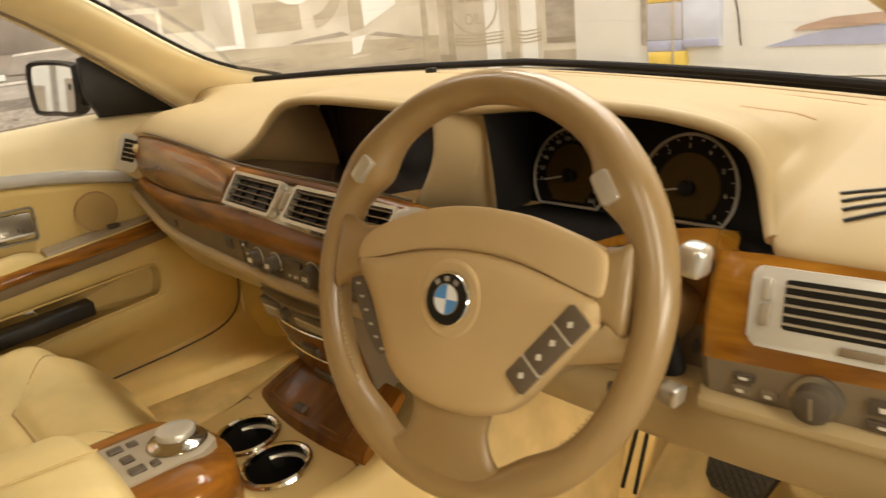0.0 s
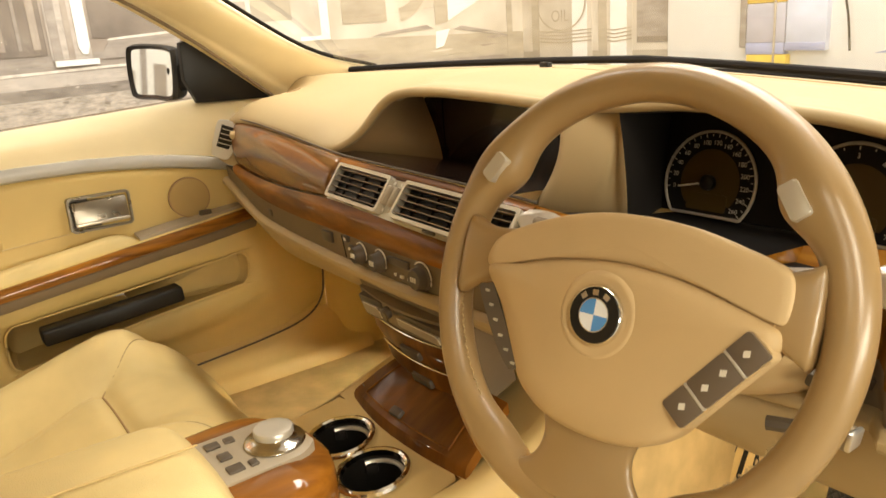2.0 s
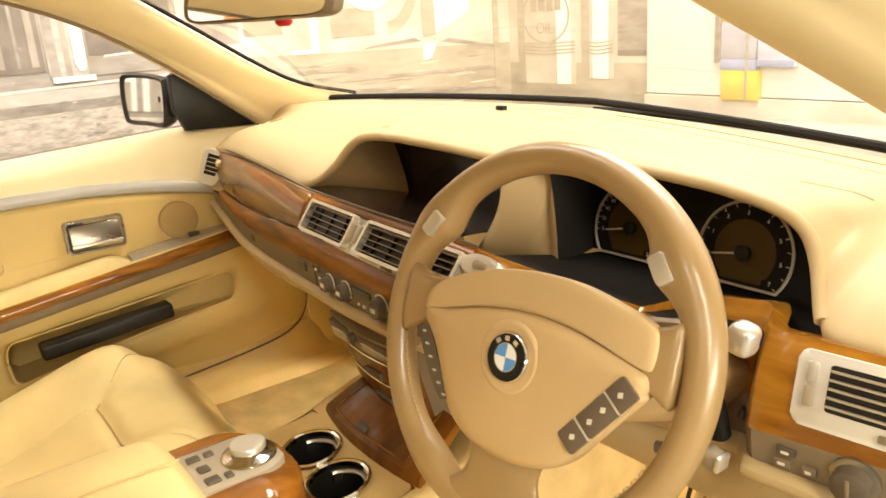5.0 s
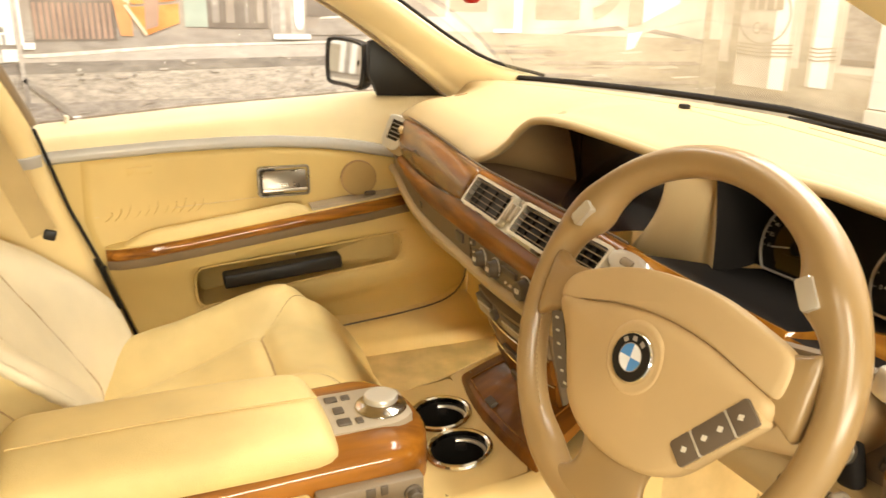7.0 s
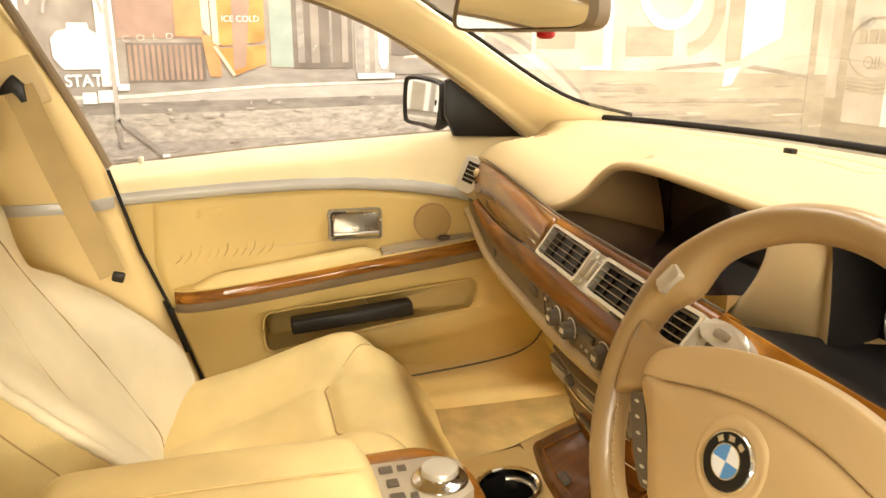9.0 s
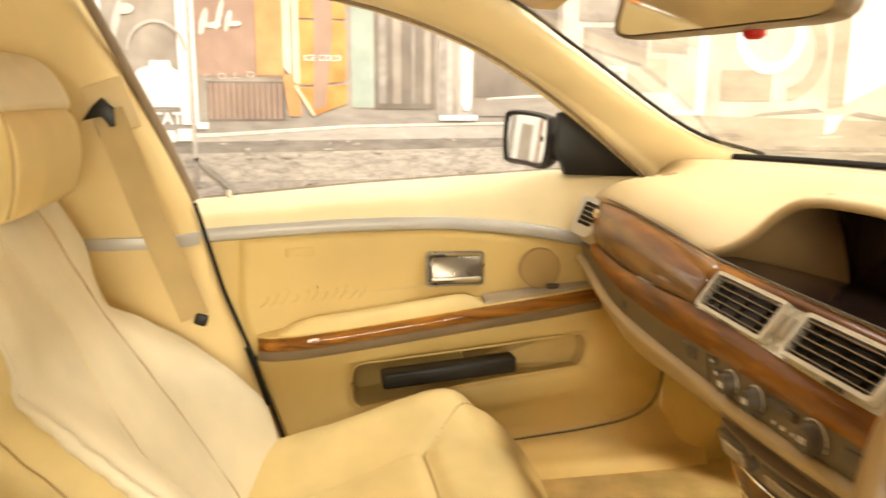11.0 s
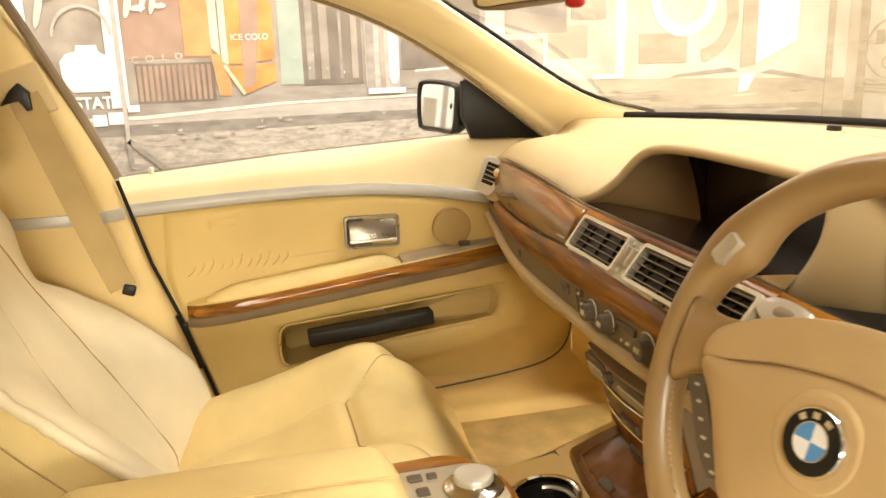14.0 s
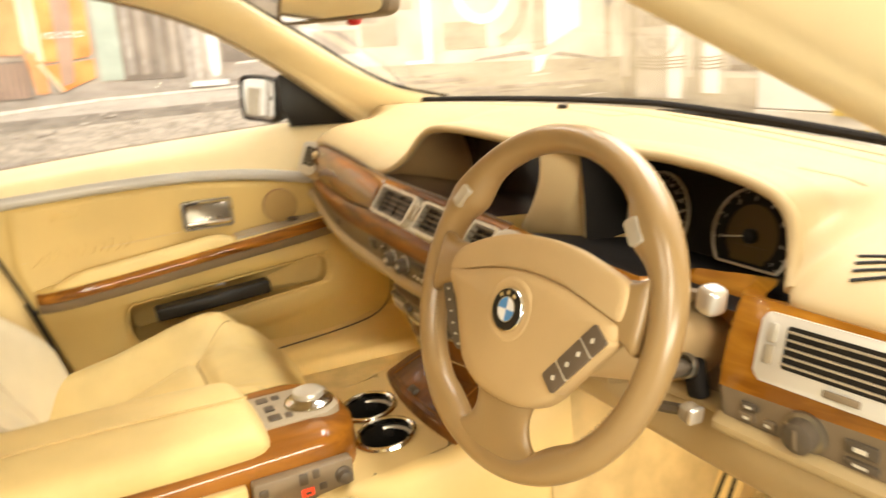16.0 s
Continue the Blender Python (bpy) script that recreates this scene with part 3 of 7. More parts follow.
patch(street, "door_edge_print", on_west, [(1.76, 1.06), (1.832, 1.07), (1.832, 3.0), (1.76, 3.0)], 0.012, PRINT_SEPIA_HAZED)
patch(street, "door_glint_print", on_west, [(1.755, 0.955), (1.80, 0.965), (1.84, 1.04), (1.76, 1.03)], 0.0125, PRINT_WHITE)
for k, (y0, y1, z0, z1) in enumerate(((1.42, 1.75, 1.03, 1.045), (1.86, 2.20, 1.035, 0.985), (0.80, 1.40, 0.955, 0.945), (1.3, 2.2, 0.90, 0.88), (0.9, 1.6, 0.85, 0.84), (1.5, 2.25, 0.80, 0.79))):
    patch(street, "ground_line_print", on_west, [(y0, z0), (y1, z1), (y1 - 0.04, z1 + 0.018), (y0 + 0.05, z0 + 0.014)], 0.0115, PRINT_WALL if k > 1 else PRINT_GREY)
patch(street, "pole_print", on_west, rect(2.19, 0.5, 2.225, 3.0), 0.0125, PRINT_SEPIA_HAZED)
for k in range(40):
    y, z = random.uniform(0.7, 2.2), random.uniform(0.72, 1.0)
    patch(street, "ground_mark_print", on_west, [(y, z), (y + random.uniform(0.03, 0.2), z + 0.004), (y + 0.1, z + random.uniform(0.006, 0.02)), (y - 0.03, z + 0.008)], 0.0095 + 0.00004 * k, random.choice((PRINT_PALE_HAZED, PRINT_WALL, PRINT_SEPIA_HAZED)))

rear_street = thing("rear_street_mural", "printed street mural on the wall behind the car", "mural", (0, -4.99, 0))


def on_south(x, z, lift):
    return (x, -4.998 + lift, z)


patch(rear_street, "road_print", on_south, rect(-2.19, 0.02, 4.6, 1.02), 0.003, PRINT_ROAD)
patch(rear_street, "building_print", on_south, rect(-2.19, 1.02, 4.6, 3.1), 0.003, PRINT_PALE_HAZED)
patch(rear_street, "kerb_print", on_south, rect(-2.19, 0.98, 4.6, 1.03), 0.006, PRINT_GREY)
for k in range(14):
    x = -2.1 + 0.47 * k + random.uniform(-0.08, 0.08)
    patch(rear_street, "doorway_print", on_south, rect(x, 1.03, x + random.uniform(0.10, 0.24), 3.0), 0.006 + 0.0002 * k, random.choice((PRINT_GREY, PRINT_WALL, PRINT_RUST, PRINT_WHITE)))

garage = thing("garage_mural", "sepia printed garage mural with oil drums on the wall", "mural", (0, FRONT_Y, 0))
patch(garage, "yard_print", on_north, rect(-2.1975, 0.02, -1.30, 0.90), 0.003, PRINT_SEPIA_HAZED)
patch(garage, "garage_print", on_north, rect(-2.1975, 0.90, -1.30, 3.1), 0.003, PRINT_PALE_HAZED)
for x0, x1, z0, tone in ((-2.12, -1.73, 0.80, PRINT_PALE_HAZED), (-1.69, -1.50, 0.83, PRINT_PALE_HAZED)):
    patch(garage, "drum_print", on_north, rect(x0, z0, x1, 3.0), 0.006, tone)
    patch(garage, "drum_side_print", on_north, rect(x0, z0, x0 + 0.05, 3.0), 0.008, PRINT_SEPIA_HAZED)
    patch(garage, "drum_glint_print", on_north, rect(x1 - 0.12, z0, x1 - 0.03, 3.0), 0.008, PRINT_WHITE)
    for k in range(4):
        patch(garage, "drum_hoop_print", on_north, [(x0, 0.945 + 0.016 * k), ((x0 + x1) / 2, 0.935 + 0.016 * k), (x1, 0.945 + 0.016 * k), (x1, 0.951 + 0.016 * k), ((x0 + x1) / 2, 0.941 + 0.016 * k), (x0, 0.951 + 0.016 * k)], 0.010, PRINT_SEPIA_HAZED)
ring = bmesh.new()
grid([[on_north(-1.92 + 1.25 * r * math.cos(a), 1.118 + r * math.sin(a), 0.011) for a in np.linspace(0, 2 * math.pi, 40, endpoint=False)] for r in (0.128, 0.120)], False, True, bm=ring)
part("drum_emblem_print", ring, PRINT_SEPIA_HAZED, garage, smooth=False)
for i in range(4):
    patch(garage, "drum_letter_print", on_north, rect(-2.02 + i * 0.055, 1.140, -1.98 + i * 0.055, 1.195), 0.011, PRINT_SEPIA_HAZED)
lettering("OIL", 0.075, axes_at(on_north(-1.925, 1.058, 0.012), (1, 0, 0), (0, 0, 1)), PRINT_SEPIA_HAZED, garage, "word_print")
patch(garage, "shadow_print", on_north, rect(-1.475, 0.93, -1.312, 3.0), 0.006, PRINT_GREY)
patch(garage, "dark_base_print", on_north, rect(-1.47, 0.935, -1.315, 0.955), 0.008, PRINT_DUSK)

display = thing("display_board", "yellow and grey-blue display board beside white panels", "board", (-0.8, FRONT_Y - 0.03, 0))
part("white_panel", box((0.185, FRONT_Y - 0.015, 1.885), (2.97, 0.02, 2.21), 0.002), PRINT_WHITE, display)
part("plinth", box((0.185, FRONT_Y - 0.022, 0.388), (2.97, 0.036, 0.774), 0.004), PRINT_PALE_HAZED, display, "buff painted plinth")
part("edge_strip", box((-0.943, FRONT_Y - 0.04, 1.66), (0.026, 0.03, 1.51), 0.003), PRINT_GREY, display)
part("yellow_panel", box((-0.846, FRONT_Y - 0.04, 0.824), (0.156, 0.03, 0.110), 0.003), PRINT_YELLOW, display)
part("blue_panel", box((-0.853, FRONT_Y - 0.04, 0.900), (0.150, 0.03, 0.040), 0.002), PRINT_BLUE, display, "darker blue strip")
part("blue_panel", box((-0.853, FRONT_Y - 0.04, 0.989), (0.150, 0.028, 0.136), 0.003), PRINT_BLUEGREY, display)
part("yellow_panel", box((-0.853, FRONT_Y - 0.04, 1.116), (0.150, 0.03, 0.116), 0.003), PRINT_YELLOW, display)
part("seam_strip", box((-0.815, FRONT_Y - 0.058, 0.972), (0.007, 0.006, 0.40), 0.001), PRINT_SEPIA_HAZED, display)
part("blue_panel", box((-0.702, FRONT_Y - 0.04, 1.050), (0.144, 0.03, 0.318), 0.003), PRINT_PALEBLUE, display)
part("blue_panel", box((-0.702, FRONT_Y - 0.056, 0.906), (0.144, 0.004, 0.026), 0.001), PRINT_BLUE, display, "darker blue strip")
patch(display, "blue_band", on_north, [(-0.475, 0.880), (-0.30, 0.880), (0.30, 0.872), (0.30, 0.955), (-0.25, 0.928), (-0.33, 0.916)], 0.032, PRINT_BLUE)
patch(display, "rust_band", on_north, [(-0.375, 0.928), (-0.25, 0.932), (0.30, 0.962), (0.30, 0.990), (-0.25, 0.966), (-0.35, 0.944)], 0.034, PRINT_RUST)
part("hanging_cable", tube(curve_through([(-0.60, FRONT_Y - 0.05, 2.6), (-0.585, FRONT_Y - 0.06, 1.3), (-0.553, FRONT_Y - 0.06, 0.98), (-0.543, FRONT_Y - 0.06, 0.89)], 14), 0.0038, 6), BLACK, display, "thin black hanging cable")

# ---------------------------------------------------------------- the car's shell
single("floor_carpet", grid([[(x, y, z + 0.105 * smoothstep(0.06, -0.08, x) * smoothstep(0.9, 0.6, z)) for x in np.linspace(-0.78, 0.78, 17)] for y, z in ((-1.9, 0.36), (-1.0, 0.33), (-0.6, 0.28), (0.2, 0.265), (0.50, 0.265), (0.68, 0.32), (0.82, 0.48), (0.86, 0.82))]),
       CARPET, "worn beige carpet over the car floor", "carpet", kind="structure", soft=1)

PILLAR_LOW = [(-0.775, 0.30, 0.945), (-0.755, 0.10, 1.098), (-0.725, -0.10, 1.205), (-0.69, -0.35, 1.268), (-0.665, -0.70, 1.292), (-0.66, -1.3, 1.29)]
PILLAR_TOP = [(-0.735, 0.52, 0.992), (-0.69, 0.33, 1.045), (-0.645, 0.10, 1.178), (-0.60, -0.07, 1.268), (-0.56, -0.32, 1.335), (-0.55, -1.3, 1.37)]


def pillar_rows(side, n=26):
    low, top = curve_through(PILLAR_LOW, n), curve_through(PILLAR_TOP, n)
    rows = []
    for k in range(n):
        a, b = low[k], top[k]
        mid_in = Vector((0.05, -0.02, 0.0)) * (1 if k < n - 1 else 0.5)
        rows.append([Vector((side * -1 * p.x, p.y, p.z)) for p in (
            a + Vector((-0.03, 0, -0.004)), a, a.lerp(b, 0.07) + mid_in * 0.24, a.lerp(b, 0.14) + mid_in * 0.30, a.lerp(b, 0.19) + mid_in * 0.24,
            a.lerp(b, 0.26) + mid_in * 0.42, a.lerp(b, 0.55) + mid_in * 0.62, a.lerp(b, 0.85) + mid_in * 0.40, b, b + Vector((-0.03, 0.02, 0.0)))])
    return rows, low, top


for side, tag in ((-1, "windscreen pillar trim beside the passenger window"), (1, "windscreen pillar trim beside the open driver's door")):
    rows, low, top = pillar_rows(side)
    if side > 0:
        inner = curve_through([(0.745, 0.42, 0.895), (0.70, 0.207, 0.998), (0.65, 0.04, 1.088), (0.60, -0.127, 1.178), (0.555, -0.294, 1.268), (0.545, -0.55, 1.33), (0.55, -1.3, 1.35)], 26)
        rows = [[p + Vector(d) for d in ((0.01, 0.07, 0.01), (0, 0.02, 0), (0.012, 0, -0.002), (0.045, -0.018, 0.008), (0.055, -0.016, 0.018), (0.062, -0.020, 0.018), (0.105, -0.010, 0.040), (0.125, 0.02, 0.045), (0.13, 0.07, 0.04))] for p in inner]
        top = [p + Vector((0.0, 0.05, 0.0)) for p in inner]
    trim = single("pillar_trim", grid(rows), PILLAR, "cream " + tag, "trim", kind="structure", soft=1)
    flip = lambda p: Vector((-side * p.x, p.y, p.z))
    if side < 0:
        single("window_seal", tube([flip(p) + Vector((-side * -0.028 * -1, 0, -0.006)) for p in low], 0.0035, 8), TAUPE, "dark rubber window seal along the pillar", "trim", kind="structure")
    single("windscreen_seal", tube([(flip(p) if side < 0 else p) + Vector((0, 0.010, 0.0)) for p in top[:20]], 0.004, 8), BLACK_SOFT, "black rubber windscreen seal", "trim", kind="structure")

# headliner
rows = []
for y in np.linspace(0.02, -1.9, 14):
    zc = 1.36 + 0.05 * smoothstep(0.0, -0.5, y) - 0.10 * smoothstep(-0.15, 0.05, y)
    half = 0.585 if y > -0.3 else 0.60
    rows.append([(half * s, y, zc - 0.05 * abs(s) ** 3) for s in np.linspace(-1, 1, 11)])
single("headliner", grid(rows), HEADLINER, "beige cloth headliner of the car roof", "ceiling", kind="structure", soft=1)
single("roof_skin", grid([[(p[0] * 1.18, p[1], p[2] + 0.05) for p in row] for row in rows]), BODY_PAINT, "champagne metallic car roof", "roof", kind="structure")


def base_line(x):
    """The foot of the windscreen."""
    return 0.545 - 0.095 * (x / 0.74) ** 2, 1.002 - 0.012 * (x / 0.74) ** 2 - 0.045 * max(0.0, x)


xs = np.linspace(-0.74, 0.74, 25)
low = [Vector((x, *base_line(x))) for x in xs]
high = [Vector((x * 0.78, -0.06 - 0.04 * (x / 0.74) ** 2, 1.30 - 0.03 * (x / 0.74) ** 2)) for x in xs]
pane = single("windscreen", grid([low, [a.lerp(b, 0.5) + Vector((0, 0.02, 0.02)) for a, b in zip(low, high)], high]), GLASS, "curved clear windscreen glass", "windscreen", kind="structure")
pane.visible_shadow = False
single("windscreen_frit", tube([p + Vector((0, 0.002, -0.001)) for p in low], 0.0065, 8, flat=0.9), BLACK_SOFT, "black sealing strip along the foot of the windscreen", "trim", kind="structure")
bonnet_rows = [[(x, 0.62 + 1.05 * t - 0.20 * (x / 0.8) ** 2 * (0.4 + t), 0.965 - 0.13 * t - 0.03 * t * t - 0.05 * (x / 0.8) ** 4) for x in np.linspace(-0.80, 0.80, 17)] for t in np.linspace(0, 1, 9)]
single("bonnet", grid(bonnet_rows), BODY_PAINT, "champagne metallic car bonnet beyond the windscreen", "bonnet", kind="structure", soft=1)
for x0, x1 in ((-0.05, 0.60),):
    wiper = thing("windscreen_wiper", "black windscreen wiper lying at the foot of the glass", "wiper", (x0, 0.56, 0.99), group="wipers")
    arm = [Vector((x, base_line(x)[0] + 0.055, base_line(x)[1] - 0.022 + 0.006 * math.sin(3 * (x - x0)))) for x in np.linspace(x0, x1, 12)]
    part("arm", tube(arm, 0.005, 6), BLACK, wiper)
    part("blade", tube([p + Vector((0, -0.018, 0.004)) for p in arm[2:]], 0.004, 6), BLACK_SOFT, wiper)


# ---------------------------------------------------------------- dashboard
dash = thing("dashboard", "cream two-hump dashboard with walnut trim under the windscreen", "dashboard", (0, 0.3, 0.75))

# front edge of the upper skin: x, y, z
RAW_LIP = table([(-0.76, 0.19, 0.895), (-0.70, 0.157, 0.918), (-0.62, 0.145, 0.932), (-0.50, 0.14, 0.932), (-0.33, 0.134, 0.921), (-0.255, 0.132, 0.908),
             (-0.235, 0.150, 0.913), (-0.205, 0.170, 0.935), (-0.165, 0.178, 0.972), (-0.135, 0.182, 0.988), (-0.09, 0.184, 0.994), (-0.03, 0.186, 0.995), (0.07, 0.190, 0.991),
             (0.15, 0.198, 0.985), (0.22, 0.205, 0.985), (0.30, 0.212, 0.991), (0.38, 0.215, 0.991), (0.45, 0.218, 0.985), (0.50, 0.220, 0.976), (0.535, 0.220, 0.963),
             (0.553, 0.216, 0.938), (0.561, 0.208, 0.908), (0.568, 0.190, 0.892), (0.576, 0.174, 0.890), (0.60, 0.165, 0.893), (0.76, 0.19, 0.885)])


def LIP(x):
    """The front edge, rounded over its corners."""
    near = [RAW_LIP(x + d) for d in np.linspace(-0.015, 0.015, 9)]
    return [float(np.mean([p[k] for p in near])) for k in (0, 1)]


CREST = table([(-0.76, 0.955), (-0.6, 0.985), (-0.4, 0.992), (-0.26, 0.993), (-0.12, 1.004), (0.0, 1.003), (0.15, 0.996), (0.30, 0.992), (0.45, 0.985), (0.53, 0.971), (0.58, 0.950), (0.66, 0.945), (0.76, 0.935)])
stations = sorted(set(np.round(np.concatenate([np.linspace(-0.76, 0.76, 60), np.linspace(-0.26, -0.10, 16), np.linspace(0.49, 0.61, 18)]), 4)))
rows = []
for x in stations:
    (ly, lz), (cz,), (by, bz) = LIP(x), CREST(x), base_line(max(-0.74, min(0.74, x)))
    hood = smoothstep(-0.24, -0.15, x) * (1 - smoothstep(0.545, 0.565, x))
    pts = [(by + 0.03, bz - 0.03), (by, bz - 0.012), (by - 0.03, bz - 0.005), (by - 0.088, bz - 0.004), (by - 0.092, bz - 0.010), (by - 0.097, bz - 0.002), (by - 0.125, 0.6 * bz + 0.4 * cz), (0.33, cz), (0.275, cz - 0.004 - 0.014 * (1 - hood)),
           (ly + 0.055, lz + 0.003 + 0.029 * (1 - hood)), (ly + 0.025, lz + 0.004 + 0.013 * (1 - hood)), (ly + 0.006, lz + 0.003), (ly, lz - 0.003), (ly + 0.002, lz - 0.010)]
    rows.append([Vector((x, y, z)) for y, z in pts])
skin = part("upper_skin", grid(rows), DASH, dash, soft=1)
bpy.context.view_layer.update()
settled = bpy.context.evaluated_depsgraph_get()


def on_top(x, y, lift=0.0):
    """The point of the upper skin above x and y."""
    hit, spot, _, _ = skin.ray_cast(Vector((x, y, 1.3)), Vector((0, 0, -1)), depsgraph=settled)
    return Vector((x, y, (spot.z if hit else 0.98) + lift))


part("hood_lip", tube([(x, LIP(x)[0] + 0.004, LIP(x)[1] - 0.004) for x in np.linspace(-0.24, 0.574, 150)], 0.0066, 10), DASH, dash, "rounded cream lip round the hoods")
# inner side of the hoods
rows = []
for x in [q for q in stations if -0.252 <= q <= 0.16]:
    ly, lz = LIP(x)
    rise = smoothstep(0.905, 0.985, lz)
    bx = -0.168 - 0.052 * rise ** 1.6 if x < -0.10 else np.interp(x, [-0.10, 0.16], [-0.220, 0.15])
    front, back = Vector((x, ly + 0.002, lz - 0.010)), Vector((bx, 0.286, (0.872 + 0.112 * rise) if x < -0.10 else 0.984 - 0.004 * smoothstep(0, 0.16, x)))
    mid = front.lerp(back, 0.5) + Vector((-0.010 * (1 - rise), 0.012, 0.004))
    rows.append([front, front.lerp(back, 0.12) + Vector((0, 0.004, 0.001)), mid, back])
part("hood_lining", grid(rows), TAN_DARK, dash, "brown lining of the screen hood", soft=1)
rows = []
for x in [q for q in stations if 0.14 <= q <= 0.574]:
    ly, lz = LIP(x)
    rows.append([Vector((x, ly + 0.002, lz - 0.010)), Vector((x, ly + 0.022, lz - 0.014)), Vector((x + 0.10 * (0.40 - x), 0.345, lz - 0.020))])
part("hood_lining", grid(rows), BLACK_SOFT, dash, "black lining of the instrument hood")

# centre screen and its recess
part("screen_shelf", grid([[(-0.245, 0.138, 0.900), (0.15, 0.14, 0.893)], [(-0.235, 0.17, 0.902), (0.15, 0.18, 0.890)], [(-0.20, 0.33, 0.868), (0.16, 0.33, 0.868)]]), SCREEN, dash, "dark brown shelf below the screen")
screen = part("centre_screen", plate([(-0.240, 0.858), (0.172, 0.858), (0.172, 0.984), (-0.195, 0.984), (-0.225, 0.955), (-0.240, 0.92)], axes_at((0, 0.299, 0), (1, 0, 0), (0, 0, 1)), -0.006, 0.006), SCREEN, dash, "black switched-off centre screen")
part("screen_bezel", ring_plate(rounded(0.33, 0.10, 0.012), rounded(0.31, 0.085, 0.010), axes_at((-0.015, 0.2925, 0.928), (1, 0, 0), (0, 0, 1)), 0.0, 0.0006), SCREEN, screen)
# wall between the two recesses: a cream nose running into a hollow
wall_rows = []
for z in np.linspace(0.862, 0.983, 11):
    up = (z - 0.862) / 0.121
    bow = 0.030 * math.sin(up * math.pi * 0.85)
    nx, ny = 0.128 + bow + 0.010 * up, 0.176 + 0.024 * up
    wall_rows.append(curve_through([(nx + 0.020, 0.33, z), (nx + 0.004, 0.24, z), (nx, ny + 0.016, z), (nx + 0.014, ny, z), (nx + 0.040, ny + 0.006, z), (nx + 0.066, ny + 0.018, z), (0.228 + 0.008 * up, 0.218, z), (0.252 - 0.012 * up * up, 0.209, z)], 30))
part("hood_divider", grid(wall_rows), DASH, dash, "cream wall between screen and dials", soft=1)

# instrument panel
cl = axes_at((0.395, 0.302, 0.925), (1, 0.0, 0), (0, 0.22, 1))
cluster = part("instrument_panel", plate([(-0.175, -0.065), (0.162, -0.065), (0.164, 0.005), (0.12, 0.036), (0.0, 0.050), (-0.12, 0.050), (-0.175, 0.050)], cl, -0.02, 0.0, 0.004), CLUSTER, dash, "black instrument panel with two brown dials")
part("panel_cheek", grid([[(0.2525 - 0.012 * ((z - 0.862) / 0.121) ** 2, 0.2085, z), (0.2535 - 0.012 * ((z - 0.862) / 0.121) ** 2, 0.216, z), (0.242, 0.255, z), (0.226, 0.312, z)] for z in np.linspace(0.862, 0.980, 8)]), CLUSTER, dash, "black cheek of the instrument panel")
part("panel_sill", grid([[(0.21, 0.134, 0.885), (0.30, 0.140, 0.878), (0.45, 0.152, 0.868), (0.56, 0.165, 0.866)], [(0.24, 0.25, 0.864), (0.32, 0.25, 0.862), (0.45, 0.25, 0.860), (0.565, 0.25, 0.860)], [(0.24, 0.33, 0.852), (0.32, 0.33, 0.852), (0.45, 0.33, 0.852), (0.57, 0.33, 0.852)]]), CLUSTER, dash, "matt black sill below the dials")


def dial(cu, cv, r, cut, numerals, a0, a1, needle):
    gauge = part("dial", plate([p for p in circle(r, 48, cu, cv) if p[1] > cv - cut], cl, 0.0, 0.003), DIAL, cluster, "brown dial face with white numerals")
    ang = math.asin(min(1, cut / r))
    arc = [cl @ Vector((cu + r * math.cos(a), cv + r * math.sin(a), 0.004)) for a in np.linspace(-ang, math.pi + ang, 44)]
    part("gauge_ring", tube(arc + [arc[0]], 0.0017, 6), RING, cluster)
    part("dark_band", ring_plate([(cu + (r - 0.002) * math.cos(a), cv + (r - 0.002) * math.sin(a)) for a in np.linspace(-ang, math.pi + ang, 40)],
                                 [(cu + (r - 0.018) * math.cos(a), cv + (r - 0.018) * math.sin(a)) for a in np.linspace(-ang, math.pi + ang, 40)], cl, 0.003, 0.0036), CLUSTER, cluster)
    ticks = bmesh.new()
    count = len(numerals)
    for k in range(2 * count - 1):
        a = radians(a0 + (a1 - a0) * k / (2 * count - 2))
        m = cl @ Matrix.Translation((cu + (r - 0.0042) * math.cos(a), cv + (r - 0.0042) * math.sin(a), 0.0042)) @ Matrix.Rotation(a, 4, "Z")
        own = box((0, 0, 0), (0.0034 if k % 2 == 0 else 0.0022, 0.0008, 0.0006), 0)
        own.transform(m)
        merge(ticks, own)
    part("tick_marks", ticks, MARK, cluster, smooth=False)
    for k, text in enumerate(numerals):
        a = radians(a0 + (a1 - a0) * k / (count - 1))
        lettering(text, 0.0068, cl @ Matrix.Translation((cu + (r - 0.0115) * math.cos(a), cv + (r - 0.0115) * math.sin(a), 0.0045)), MARK, cluster)
    a = radians(needle)
    part("needle", tube([cl @ Vector((cu, cv, 0.008)), cl @ Vector((cu + (r - 0.018) * math.cos(a), cv + (r - 0.018) * math.sin(a), 0.007))], 0.0011, 6), MARK, cluster)
    part("needle_hub", lathe([(0.008, 0.003), (0.008, 0.009), (0.005, 0.011)], cl @ Matrix.Translation((cu, cv, 0))), BLACK, cluster)
    part("dial_display", plate(rounded(2 * math.sqrt(r * r - cut * cut) - 0.034, 0.018, 0.003, 4, cu, cv - cut + 0.014), cl, 0.003, 0.0045), DIAL, cluster)


dial(-0.106, -0.030, 0.053, 0.034, ["0", "20", "40", "60", "80", "100", "120", "140", "160", "180", "200", "220", "240", "260"], 190, -38, 192)
dial(0.041, -0.030, 0.053, 0.034, ["0", "1", "2", "3", "4", "5", "6", "7"], 190, -38, 190)

